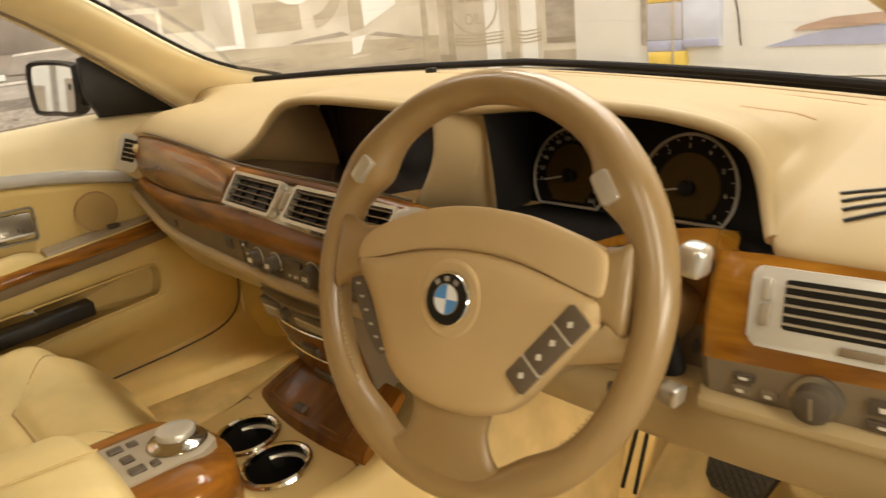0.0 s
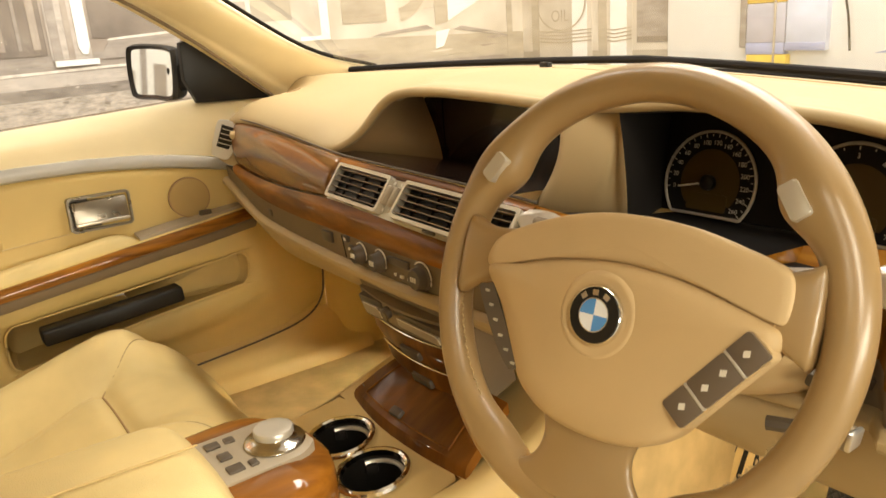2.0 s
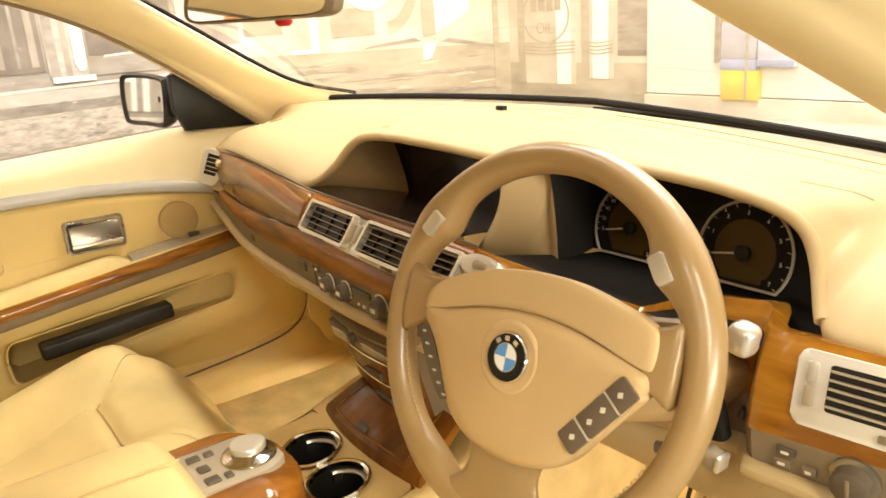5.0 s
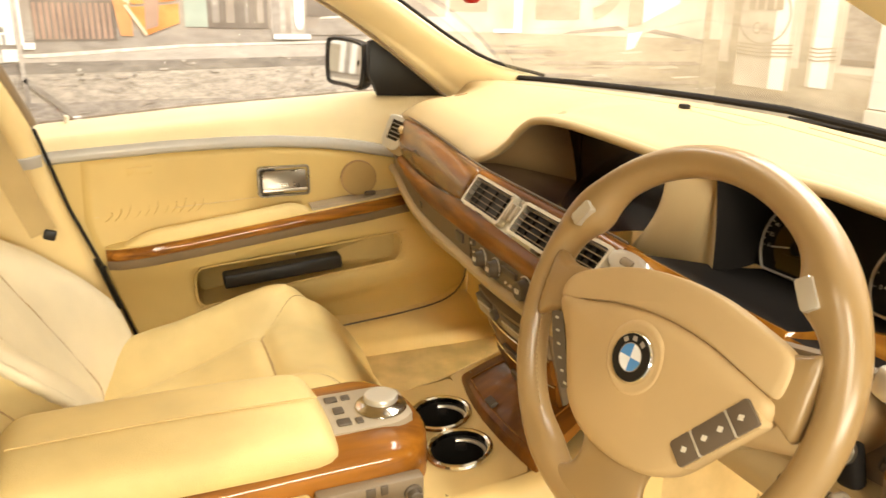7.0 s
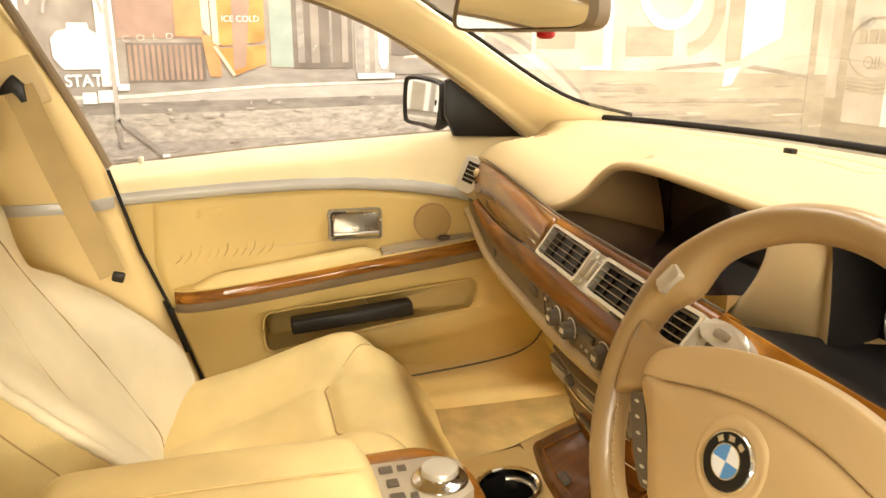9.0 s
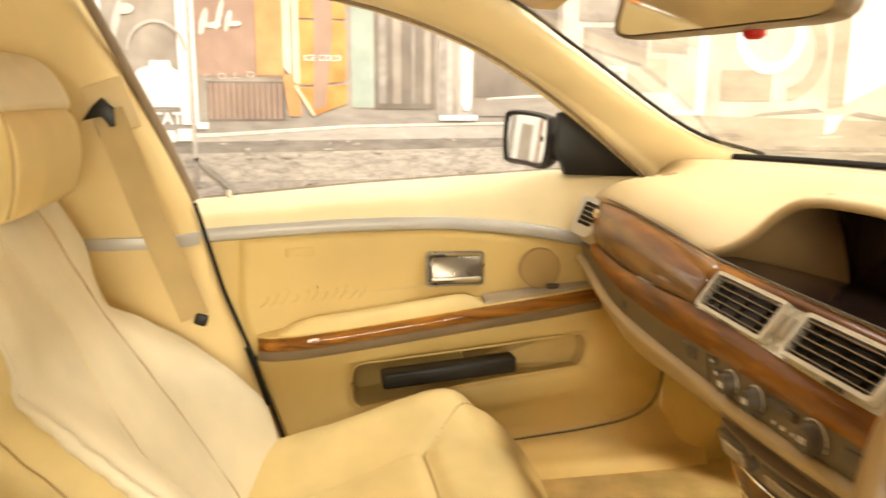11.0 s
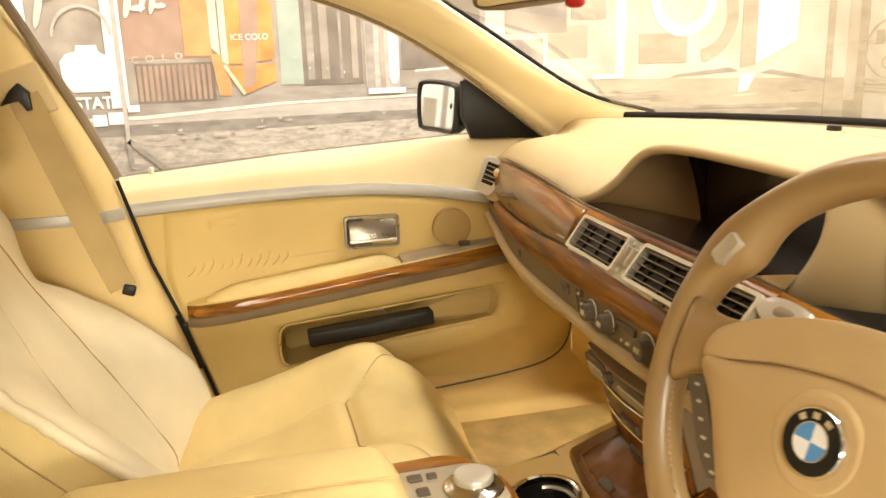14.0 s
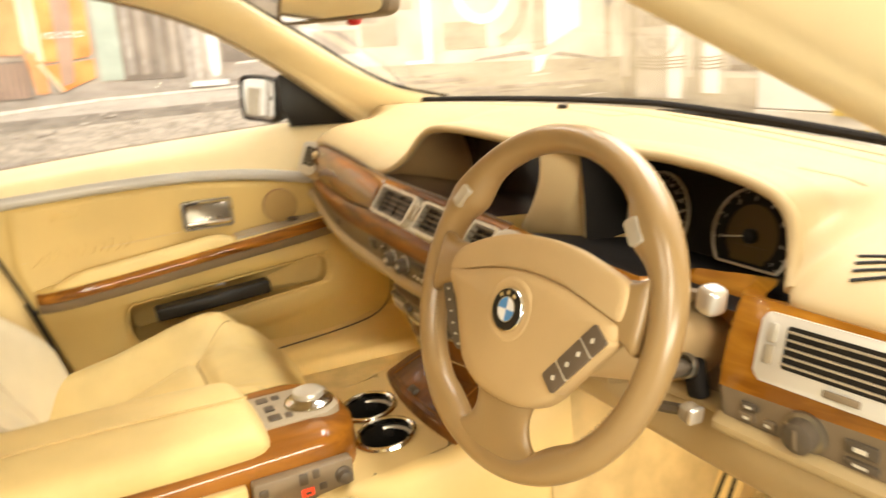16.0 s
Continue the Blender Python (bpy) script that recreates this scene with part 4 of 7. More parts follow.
# fascia lines: x, y, z
U0 = eased([(-0.72, 0.165, 0.910), (-0.62, 0.148, 0.927), (-0.50, 0.138, 0.926), (-0.33, 0.130, 0.914), (-0.2, 0.126, 0.903), (0.0, 0.124, 0.899), (0.15, 0.128, 0.894), (0.25, 0.135, 0.886), (0.45, 0.150, 0.872), (0.54, 0.155, 0.890), (0.74, 0.175, 0.886)])
U1 = eased([(-0.72, 0.160, 0.893), (-0.62, 0.143, 0.907), (-0.50, 0.132, 0.908), (-0.33, 0.124, 0.899), (-0.2, 0.121, 0.891), (0.0, 0.119, 0.888), (0.15, 0.122, 0.884), (0.25, 0.128, 0.876), (0.45, 0.145, 0.862), (0.54, 0.150, 0.880), (0.74, 0.17, 0.878)])
U2 = eased([(-0.72, 0.155, 0.850), (-0.62, 0.140, 0.843), (-0.48, 0.125, 0.836), (-0.33, 0.108, 0.841), (-0.17, 0.094, 0.852), (0.03, 0.087, 0.846), (0.10, 0.086, 0.843), (0.25, 0.095, 0.842), (0.5, 0.13, 0.835), (0.74, 0.165, 0.832)])
U3 = eased([(-0.72, 0.152, 0.836), (-0.62, 0.137, 0.820), (-0.50, 0.122, 0.803), (-0.33, 0.103, 0.803), (-0.14, 0.086, 0.811), (0.03, 0.080, 0.812), (0.25, 0.085, 0.812), (0.5, 0.125, 0.806), (0.74, 0.158, 0.812)])
U4 = eased([(-0.72, 0.155, 0.812), (-0.62, 0.141, 0.790), (-0.50, 0.126, 0.769), (-0.34, 0.107, 0.770), (-0.14, 0.087, 0.776), (0.0, 0.078, 0.777), (0.25, 0.085, 0.780), (0.5, 0.13, 0.778), (0.74, 0.16, 0.774)])


def U5(x):
    """The lower edge of the ledge, just under its upper one."""
    y, z = U4(x)
    return [y - 0.007, z - 0.015]


def bent(line, deep):
    """The same line, stepping back between the column and the driver's vent."""
    def at(x):
        y, z = line(x)
        k = smoothstep(0.552, 0.530, x) * smoothstep(0.42, 0.47, x)
        run = max(0.0, 0.552 - x) * k
        return [y + min(deep, 1.6 * run), z + 0.05 * min(deep, run)]
    return at


D0, D3, D4, D5 = bent(U0, 0.06), bent(U3, 0.055), bent(U4, 0.030), bent(U5, 0.026)


def band(name, a, b, x0, x1, bulge, material, label="", n=30, proud=0.0, soft=0, flange=0.03):
    rows = []
    for x in np.linspace(x0, x1, n):
        p, q = Vector((x, *a(x))), Vector((x, *b(x)))
        out = Vector((0, -1, 0.35)).normalized()
        rows.append([p + Vector((0, flange, -0.3 * flange)), p + out * proud * 0.4, *[p.lerp(q, t) + out * (proud + bulge * math.sin(math.pi * t)) for t in (0.06, 0.25, 0.5, 0.75, 0.94)], q + out * proud * 0.4, q + Vector((0, 0.03, 0))])
    return part(name, grid(rows, cap=True), material, dash, label, soft=soft)


band("upper_wood_strip", U0, U1, -0.184, 0.20, 0.004, WOOD_STRIP, "thin glossy amber walnut strip", flange=0.010)
rows = []
for x in np.linspace(-0.630, -0.184, 40):
    p, q = Vector((x, *U0(x))), Vector((x, *U2(x)))
    out = Vector((0, -1, 0.35)).normalized()
    rows.append([p + Vector((0, 0.012, -0.004)), *[p.lerp(q, t) + out * (0.001 + 0.040 * t * (1 - t)) for t in np.linspace(0, 1, 11)], q + Vector((0, 0.02, 0))])
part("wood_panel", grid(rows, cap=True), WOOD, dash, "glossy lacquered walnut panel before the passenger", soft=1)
part("panel_line", tube([(x, U0(x)[0] + 0.001, U0(x)[1] + 0.0030) for x in np.linspace(-0.628, 0.20, 70)], 0.0016, 6), BUTTON, dash, "dark joint above the walnut")
band("lower_wood_strip", U2, U3, -0.640, 0.22, 0.006, WOOD_STRIP, "glossy walnut strip below the vents")
band("switch_strip", U3, U4, -0.71, 0.24, 0.0, TAUPE_DEEP, "taupe strip with heater controls")
band("lower_ledge", U4, U5, -0.72, 0.25, 0.005, DASH, "rounded cream ledge", proud=0.003)
def thin(x):
    y, z = D0(x)
    return [y - 0.004, z - 0.025]


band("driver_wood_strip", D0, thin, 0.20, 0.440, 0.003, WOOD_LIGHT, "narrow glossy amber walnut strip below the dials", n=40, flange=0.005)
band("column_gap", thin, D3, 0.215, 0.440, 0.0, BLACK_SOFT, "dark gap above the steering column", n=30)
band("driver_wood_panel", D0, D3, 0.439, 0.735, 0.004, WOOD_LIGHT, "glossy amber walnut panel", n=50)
band("driver_switch_strip", D3, D4, 0.24, 0.735, 0.0, TAUPE, "taupe strip with light switches", n=60)
band("driver_ledge", D4, D5, 0.25, 0.735, 0.005, DASH, "rounded cream ledge", proud=0.003, n=60)
LOW = table([(-0.72, 0.19, 0.72), (-0.5, 0.17, 0.68), (-0.12, 0.20, 0.66), (0.12, 0.20, 0.68), (0.25, 0.14, 0.712), (0.5, 0.16, 0.692), (0.74, 0.185, 0.688)])
rows = []
for x in np.linspace(-0.73, 0.74, 40):
    p, q = Vector((x, *(D5(x) if x > 0.24 else U5(x)))), Vector((x, *LOW(x)))
    rows.append([p + Vector((0, 0.012, 0.004)), p.lerp(q, 0.3) + Vector((0, -0.004, 0)), p.lerp(q, 0.7), q, q + Vector((0, 0.05, -0.02)), Vector((x, 0.55, 0.60 + 0.026 * smoothstep(0.05, 0.15, x)))])
part("lower_cover", grid(rows), DASH, dash, "cream knee cover under the dashboard", soft=1)


def face_at(x, t, a=U1, b=U2):
    """A pose on the fascia: right along it, up its slope, and out of it."""
    p, q = Vector((x, *a(x))), Vector((x, *b(x)))
    p2, q2 = Vector((x + 0.02, *a(x + 0.02))), Vector((x + 0.02, *b(x + 0.02)))
    spot = p.lerp(q, t)
    return axes_at(spot, p2.lerp(q2, t) - spot, p - q)


def slats(m, w, h, bars, parent, cx=0.0, cy=0.0, edge=None):
    """Dark blades across a vent's mouth, each with a narrow pale front edge."""
    for k in range(bars):
        v = cy + (k + 0.5) / bars * h - h / 2
        s = box((cx, v, -0.0035), (w - 0.003, 0.0012, 0.007), 0.0)
        s.transform(m)
        blade = part("slat", s, BLACK, parent, smooth=False)
        s = box((cx, v, 0.0004), (w - 0.003, 0.0012, 0.0008), 0.0)
        s.transform(m)
        part("slat_edge", s, edge or TAUPE, blade, smooth=False)


def vent(x, t, w, h, bars, frame_material, a=U1, b=U2):
    m = face_at(x, t, a, b) @ Matrix.Translation((0, 0, 0.010))
    body = part("air_vent", plate(rounded(w, h, 0.004), m, -0.022, -0.009), BLACK, dash, "air vent with dark slats")
    part("vent_frame", ring_plate(rounded(w + 0.008, h + 0.008, 0.005), rounded(w - 0.001, h - 0.001, 0.004), m, -0.012, 0.002), frame_material, body, "satin silver vent frame")
    slats(m, w, h, bars, body)
    for k in range(3):
        s = box(((k - 1) * w * 0.3, 0, -0.008), (0.002, h - 0.004, 0.004), 0)
        s.transform(m)
        part("guide_vane", s, BLACK, body, smooth=False)
    return body, m


rows = []
for x in np.linspace(-0.184, 0.205, 18):
    p, q = Vector((x, *U1(x))), Vector((x, *U2(x)))
    out = Vector((0, -1, 0.5)).normalized()
    rows.append([p + Vector((0, 0.02, 0)), p + out * 0.003, p.lerp(q, 0.12) + out * 0.0005, p.lerp(q, 0.88) + out * 0.0005, q + out * 0.003, q + Vector((0, 0.02, 0))])
part("vent_surround", grid(rows, cap=True), SILVER_BRIGHT, dash, "satin silver surround of the centre vents")
for x, w in ((-0.105, 0.128), (0.058, 0.118)):
    vent(x, 0.46, w, 0.042, 5, SILVER_BRIGHT)
vent(0.165, 0.46, 0.052, 0.042, 5, SILVER_BRIGHT)
for x in (-0.030, -0.015):
    m = face_at(x, 0.46)
    w = box((0, 0, 0.010), (0.007, 0.026, 0.008), 0.002)
    w.transform(m)
    part("vent_wheel", w, TAUPE_LIGHT, dash, "ribbed vent thumbwheel")
    for k in (-1, 1):
        w = box((0, 0.018 * k, 0.007), (0.002, 0.004, 0.002), 0)
        w.transform(m)
        part("vent_mark", w, MARK, dash, smooth=False)
for x in (-0.11, 0.075):
    w = box((0, 0, 0.007), (0.022, 0.006, 0.004), 0.001)
    w.transform(face_at(x, 0.94))
    part("vent_slider", w, BUTTON, dash)
# side vents
m = axes_at((-0.648, 0.136, 0.892), (0.62, 0.78, 0.05), (-0.02, 0.22, 1)) @ Matrix.Rotation(radians(-14), 4, "Z") @ Matrix.Scale(0.82, 4)
part("dash_end_cap", plate(closed_line([(-0.024, -0.036), (0.004, -0.056), (0.060, -0.060), (0.095, -0.040), (0.095, 0.035), (0.060, 0.050), (0.016, 0.044), (-0.016, 0.034), (-0.026, 0.0)], 54), m, -0.15, -0.001, 0.014, 4), DASH, dash, "rounded cream end of the dashboard")
sv = part("side_vent", plate(closed_line([(-0.030, -0.038), (-0.010, -0.046), (0.010, -0.044), (0.026, -0.008), (0.046, 0.030), (0.020, 0.038), (-0.020, 0.040), (-0.028, 0.002)], 48), m, -0.02, 0.005, 0.002), SILVER_PALE, dash, "silver side vent")
part("vent_mouth", plate([(-0.020, -0.020), (0.008, -0.024), (0.034, 0.024), (-0.012, 0.031)], m, 0.004, 0.0055), BLACK, sv)
for k in range(4):
    s = box((-0.001 + 0.0042 * k, -0.013 + 0.0105 * k, 0.0065), (0.031 + 0.0040 * k, 0.0018, 0.003), 0, Matrix.Rotation(radians(-8), 3, "Z"))
    s.transform(m)
    part("slat", s, SILVER, sv, smooth=False)
part("vent_knob", lathe([(0.006, 0.0), (0.008, 0.004), (0.0075, 0.013), (0.005, 0.016)], face_at(-0.607, 0.30, U0, U2)), BEIGE, dash, "small beige vent knob")
m = face_at(0.645, 0.45, U0, U3)
dv = part("driver_vent", plate(rounded(0.135, 0.060, 0.007), m, -0.01, 0.006, 0.003), SILVER_PALE, dash, "large silver driver's air vent")
part("vent_mouth", plate(rounded(0.106, 0.037, 0.003, 4, 0.010, 0.004), m, 0.005, 0.0065), BLACK, dv)
for k in range(5):
    s = box((0.010, -0.0098 + 0.0069 * k, 0.0075), (0.104, 0.0017, 0.004), 0)
    s.transform(m)
    part("slat", s, TAUPE_LIGHT, dv, smooth=False)
for k in (-1, 1):
    s = box((-0.0555, 0.004 + 0.0095 * k, 0.007), (0.0080, 0.0165, 0.004), 0.0015)
    s.transform(m)
    part("vent_wheel", s, TAUPE_LIGHT if k < 0 else SILVER, dv)
s = box((0.012, -0.022, 0.008), (0.030, 0.006, 0.003), 0.001)
s.transform(m)
part("vent_slider", s, TAUPE, dv)

# heater controls
for x, r in ((-0.080, 0.0115), (-0.030, 0.0120), (0.062, 0.0140)):
    m = face_at(x, 0.5, U3, U4)
    kb = part("heater_knob", lathe([(r * 1.15, 0.0), (r * 1.15, 0.003), (r, 0.005), (r * 0.92, 0.013), (r * 0.8, 0.015)], m, 28), BUTTON, dash, "round heater knob")
    part("knob_arc", tube([m @ Vector((1.32 * r * math.cos(a), 1.32 * r * math.sin(a), 0.003)) for a in np.radians(np.linspace(-20, 130, 14))], 0.0009, 5), MARK, kb)
    for k in range(3):
        s = box((0.004 * (k - 1), 0, 0.0155), (0.002, 0.006, 0.001), 0)
        s.transform(m)
        part("knob_mark", s, MARK, kb, smooth=False)
for x, w, h, t in ((-0.185, 0.034, 0.015, 0.34), (-0.122, 0.014, 0.0085, 0.14), (-0.110, 0.014, 0.0085, 0.46), (-0.103, 0.013, 0.0085, 0.78), (0.012, 0.046, 0.0095, 0.28), (0.125, 0.05, 0.014, 0.40)):
    s = box((0, 0, 0.001), (w, h, 0.006), 0.0015)
    s.transform(face_at(x, t, U3, U4))
    key = part("heater_button", s, BUTTON, dash)
    if w < 0.02:
        s = box((0, 0, 0.0045), (0.005, 0.0035, 0.001), 0)
        s.transform(face_at(x, t, U3, U4))
        part("button_mark", s, MARK, key, smooth=False)
for x, w in ((0.003, 0.003), (0.018, 0.007), (0.033, 0.004)):
    s = box((0, 0, 0.001), (w, 0.004, 0.003), 0.001)
    s.transform(face_at(x, 0.76, U3, U4))
    part("heater_mark", s, MARK, dash)
part("panel_joint", tube([face_at(-0.139 + 0.008 * t, 0.06 + 0.88 * t, U3, U4) @ Vector((0, 0, 0.0004)) for t in np.linspace(0, 1, 5)], 0.0009, 5), BLACK, dash)
s = box((0, 0, 0.001), (0.016, 0.012, 0.003), 0.001)
s.transform(face_at(-0.44, 0.5, U3, U4))
part("glovebox_button", s, BUTTON, dash)
# driver's light switches
m = face_at(0.630, 0.5, U3, U4)
knob = part("light_switch", lathe([(0.0190, 0.0), (0.0190, 0.003), (0.0165, 0.0045)], m, 30), DARK_METAL, dash, "round headlamp switch")
part("switch_knob", lathe([(0.0150, 0.003), (0.0140, 0.015), (0.0115, 0.0170), (0.0, 0.0172)], m, 30), BUTTON, knob)
s = box((0, 0, 0.0172), (0.003, 0.018, 0.002), 0.0008)
s.transform(m)
part("switch_grip", s, TAUPE, knob)
s = box((0, 0, 0.002), (0.012, 0.009, 0.005), 0.0015)
s.transform(face_at(0.520, 0.5, D3, D4))
part("switch_button", s, BUTTON, dash)
for x, t, w, h in ((0.579, 0.35, 0.016, 0.007), (0.576, 0.72, 0.014, 0.008), (0.597, 0.72, 0.012, 0.008), (0.676, 0.4, 0.026, 0.012), (0.676, 0.8, 0.028, 0.007)):
    s = box((0, 0, 0.001), (w, h, 0.005), 0.0015)
    s.transform(face_at(x, t, U3, U4))
    part("switch_button", s, BUTTON if t != 0.72 else TAUPE, dash)
    s = box((0, 0, 0.004), (w * 0.4, h * 0.3, 0.001), 0)
    s.transform(face_at(x, t, U3, U4))
    part("switch_mark", s, MARK, dash, smooth=False)
# start button pod
m = face_at(0.225, 0.30, U0, U2)
pod = part("start_pod", plate([(0.036 * math.cos(a), 0.013 * math.sin(a)) for a in np.linspace(0, 2 * math.pi, 28, endpoint=False)], m, -0.01, 0.010, 0.004), SILVER, dash, "silver oval start-button pod")
part("start_button", plate(rounded(0.020, 0.009, 0.003), m, 0.010, 0.012, 0.001), TAUPE, pod)
# slits, lines and sensor on top
for k in range(8):
    a, b = on_top(-0.698 + 0.0100 * k, 0.222 + 0.0055 * k, 0.0004), on_top(-0.686 + 0.0100 * k, 0.246 + 0.0055 * k, 0.0004)
    part("speaker_slit", tube([a, a.lerp(b, 0.5), b], 0.0024, 6, flat=0.7), TAN_DARK if k % 2 else PILLAR, dash)
for y_off, x0, x1 in ((0.100, -0.62, 0.56), (0.060, 0.10, 0.60)):
    part("parting_line", tube([on_top(x, base_line(x)[0] - y_off, 0.0002) for x in np.linspace(x0, x1, 60)], 0.0014, 6, flat=0.7), TAN_DARK, dash)
part("sun_sensor", box(on_top(-0.060, 0.400, 0.003), (0.018, 0.010, 0.008), 0.002), BLACK, dash, "small black sun sensor")
part("flap_line", tube([on_top(x, y, -0.0004) for x, y in ((-0.040, 0.435), (-0.042, 0.395), (-0.036, 0.390), (0.02, 0.389), (0.078, 0.387), (0.084, 0.391), (0.086, 0.43))], 0.0011, 5), TAN_DARK, dash)
part("defrost_slot", tube([on_top(0.4856 + 0.060 * t, 0.300 + 0.020 * t, -0.0010) for t in np.linspace(0, 1, 14)], 0.0034, 8, flat=0.5), TAN_DARK, dash, "narrow demister slot")
for k in range(4):
    part("side_demister_slit", tube([on_top(0.606 + 0.0048 * k + 0.042 * t, 0.2265 - 0.0095 * k + 0.030 * t, 0.0002) for t in np.linspace(0, 1, 8)], 0.0026, 6, flat=0.6), BLACK, dash)

# centre stack below the ledge
STACK_T, STACK_B = Vector((0, 0.088, 0.752)), Vector((0, 0.132, 0.618))


def stack_pose(x, t):
    spot = STACK_T.lerp(STACK_B, t)
    return axes_at((x, spot.y, spot.z), (1, 0, 0), STACK_T - STACK_B)


LEN = (STACK_T - STACK_B).length
stack = part("centre_panel", plate([(-0.108, LEN / 2), (0.108, LEN / 2), (0.090, -LEN / 2), (-0.090, -LEN / 2)], stack_pose(0, 0.5), -0.06, 0.0, 0.004), TAUPE, dash, "taupe and walnut centre panel")
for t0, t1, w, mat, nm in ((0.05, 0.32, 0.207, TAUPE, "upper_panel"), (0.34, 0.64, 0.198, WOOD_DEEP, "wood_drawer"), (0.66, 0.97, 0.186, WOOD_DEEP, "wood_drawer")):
    rows = []
    for s in np.linspace(-1, 1, 13):
        a, b = stack_pose(s * w / 2, t0), stack_pose(s * w / 2 * 0.96, t1)
        bow = 0.010 * (1 - s * s)
        rows.append([a @ Vector((0, 0, 0)), a @ Vector((0, 0, 0.004 + bow)), a.lerp(b, 0.5) @ Vector((0, 0, 0.007 + bow)), b @ Vector((0, 0, 0.004 + bow)), b @ Vector((0, 0, 0))])
    drawer = part(nm, grid(rows, cap=True), mat, stack)
    if mat is WOOD_DEEP:
        arc = [stack_pose(s * w / 2, t0 - 0.012) @ Vector((0, 0, 0.006 + 0.010 * (1 - s * s))) for s in np.linspace(-1, 1, 13)]
        part("chrome_line", tube(arc, 0.0014, 6), CHROME, drawer)
        g = box((0, 0, 0.018), (0.042, 0.014, 0.008), 0.003)
        g.transform(stack_pose(0.0, (t0 + t1) / 2 + 0.03))
        part("drawer_catch", g, BUTTON, drawer)
for x, w, h, t in ((-0.064, 0.046, 0.024, 0.18), (0.040, 0.092, 0.020, 0.18)):
    m = stack_pose(x, t)
    part("panel_recess", plate(rounded(w + 0.008, h + 0.008, 0.003), m, 0.0, 0.0155, 0.001), BUTTON, stack, "dark recess in the centre panel")
    key = part("panel_button", plate(rounded(w - 0.006, h - 0.008, 0.002), m @ Matrix.Translation((0.002, -0.001, 0)), 0.012, 0.0190, 0.002), TAUPE_LIGHT, stack, "taupe rectangular key")
    part("key_edge", tube([m @ Vector((x2, y2, 0.0185)) for x2, y2 in ((-w / 2 + 0.006, h / 2 - 0.0045), (w / 2 - 0.004, h / 2 - 0.0045), (w / 2 - 0.0005, h / 2 - 0.009), (w / 2 - 0.0005, -h / 2 + 0.005))], 0.0008, 5), MARK, key)
part("panel_knob", lathe([(0.008, 0.0), (0.008, 0.022), (0.006, 0.024)], stack_pose(-0.022, 0.13)), BUTTON, stack)

# courtesy lamps under the dashboard
for x, y in ((0.36, 0.46), (-0.30, 0.40)):
    part("courtesy_lamp", box((x, y, 0.612), (0.09, 0.055, 0.016), 0.005), LAMP_GLASS, dash, "lit courtesy lamp under the dashboard")
# pedals
brake = thing("brake_pedal", "black ribbed rubber brake pedal in the footwell", "pedal", (0.36, 0.55, 0.42))
m = axes_at((0.362, 0.55, 0.412), (1, 0.0, 0.03), (-0.05, 0.55, 1))
PAD = [(-0.052, 0.030), (-0.050, -0.018), (-0.036, -0.034), (0.026, -0.044), (0.036, -0.034), (0.056, 0.012), (0.054, 0.036), (0.0, 0.040)]
part("pedal_pad", plate(PAD, m, -0.012, 0.004, 0.005), RUBBER, brake)


def on_pad(u, v):
    """Whether a point lies on the pad, a little inside its edge."""
    return all((bx - ax) * (v / 0.91 - ay) - (by - ay) * (u / 0.91 - ax) > 0 for (ax, ay), (bx, by) in zip(PAD, PAD[1:] + PAD[:1]))


for k in range(-5, 6):
    for s in (-1, 1):
        du, dv = -math.sin(radians(38 * s)), math.cos(radians(38 * s))
        span = [t for t in np.linspace(-0.08, 0.08, 81) if on_pad(0.0125 * k + t * du, t * dv)]
        if len(span) < 5:
            continue
        mid, long = (span[0] + span[-1]) / 2, span[-1] - span[0]
        r = box((0.0125 * k + mid * du, mid * dv, 0.0045), (0.0026, long, 0.003), 0, Matrix.Rotation(radians(38 * s), 3, "Z"))
        r.transform(m)
        part("rubber_rib", r, BLACK, brake, smooth=False)
part("pedal_arm", tube([(0.365, 0.56, 0.43), (0.365, 0.62, 0.55), (0.365, 0.60, 0.68)], 0.008), BLACK, brake)
gas = thing("accelerator_pedal", "cream accelerator pedal with dark slots", "pedal", (0.17, 0.55, 0.28))
m = axes_at((0.178, 0.540, 0.380), (1, 0.25, -0.06), (0.06, 0.50, 1)) @ Matrix.Diagonal((1.32, 1.12, 1, 1))
part("pedal_plate", plate([(-0.048, -0.066), (0.016, -0.082), (0.034, 0.075), (0.024, 0.090), (-0.020, 0.090), (-0.036, 0.060)], m, -0.014, 0.0, 0.004), DECK, gas)
for k in range(4):
    r = box((-0.026 + 0.0145 * k, 0.004 - 0.003 * k, 0.0005), (0.0052, 0.104, 0.0024), 0.0005, Matrix.Rotation(radians(-7 + 2 * k), 3, "Z"))
    r.transform(m)
    part("dark_slot", r, BLACK, gas, smooth=False)


# ---------------------------------------------------------------- steering wheel
WM = axes_at((0.384, 0.040, 0.862), (0.9914, 0.1305, 0), (-0.045, 0.3425, 0.938))
R, r0 = 0.1682, 0.0152
wheel = thing("steering_wheel", "tan leather four-spoke steering wheel with a blue and white badge", "steering wheel", (0.384, 0.040, 0.862))


def wp(u, v, n=0.0):
    return WM @ Vector((u, v, n))


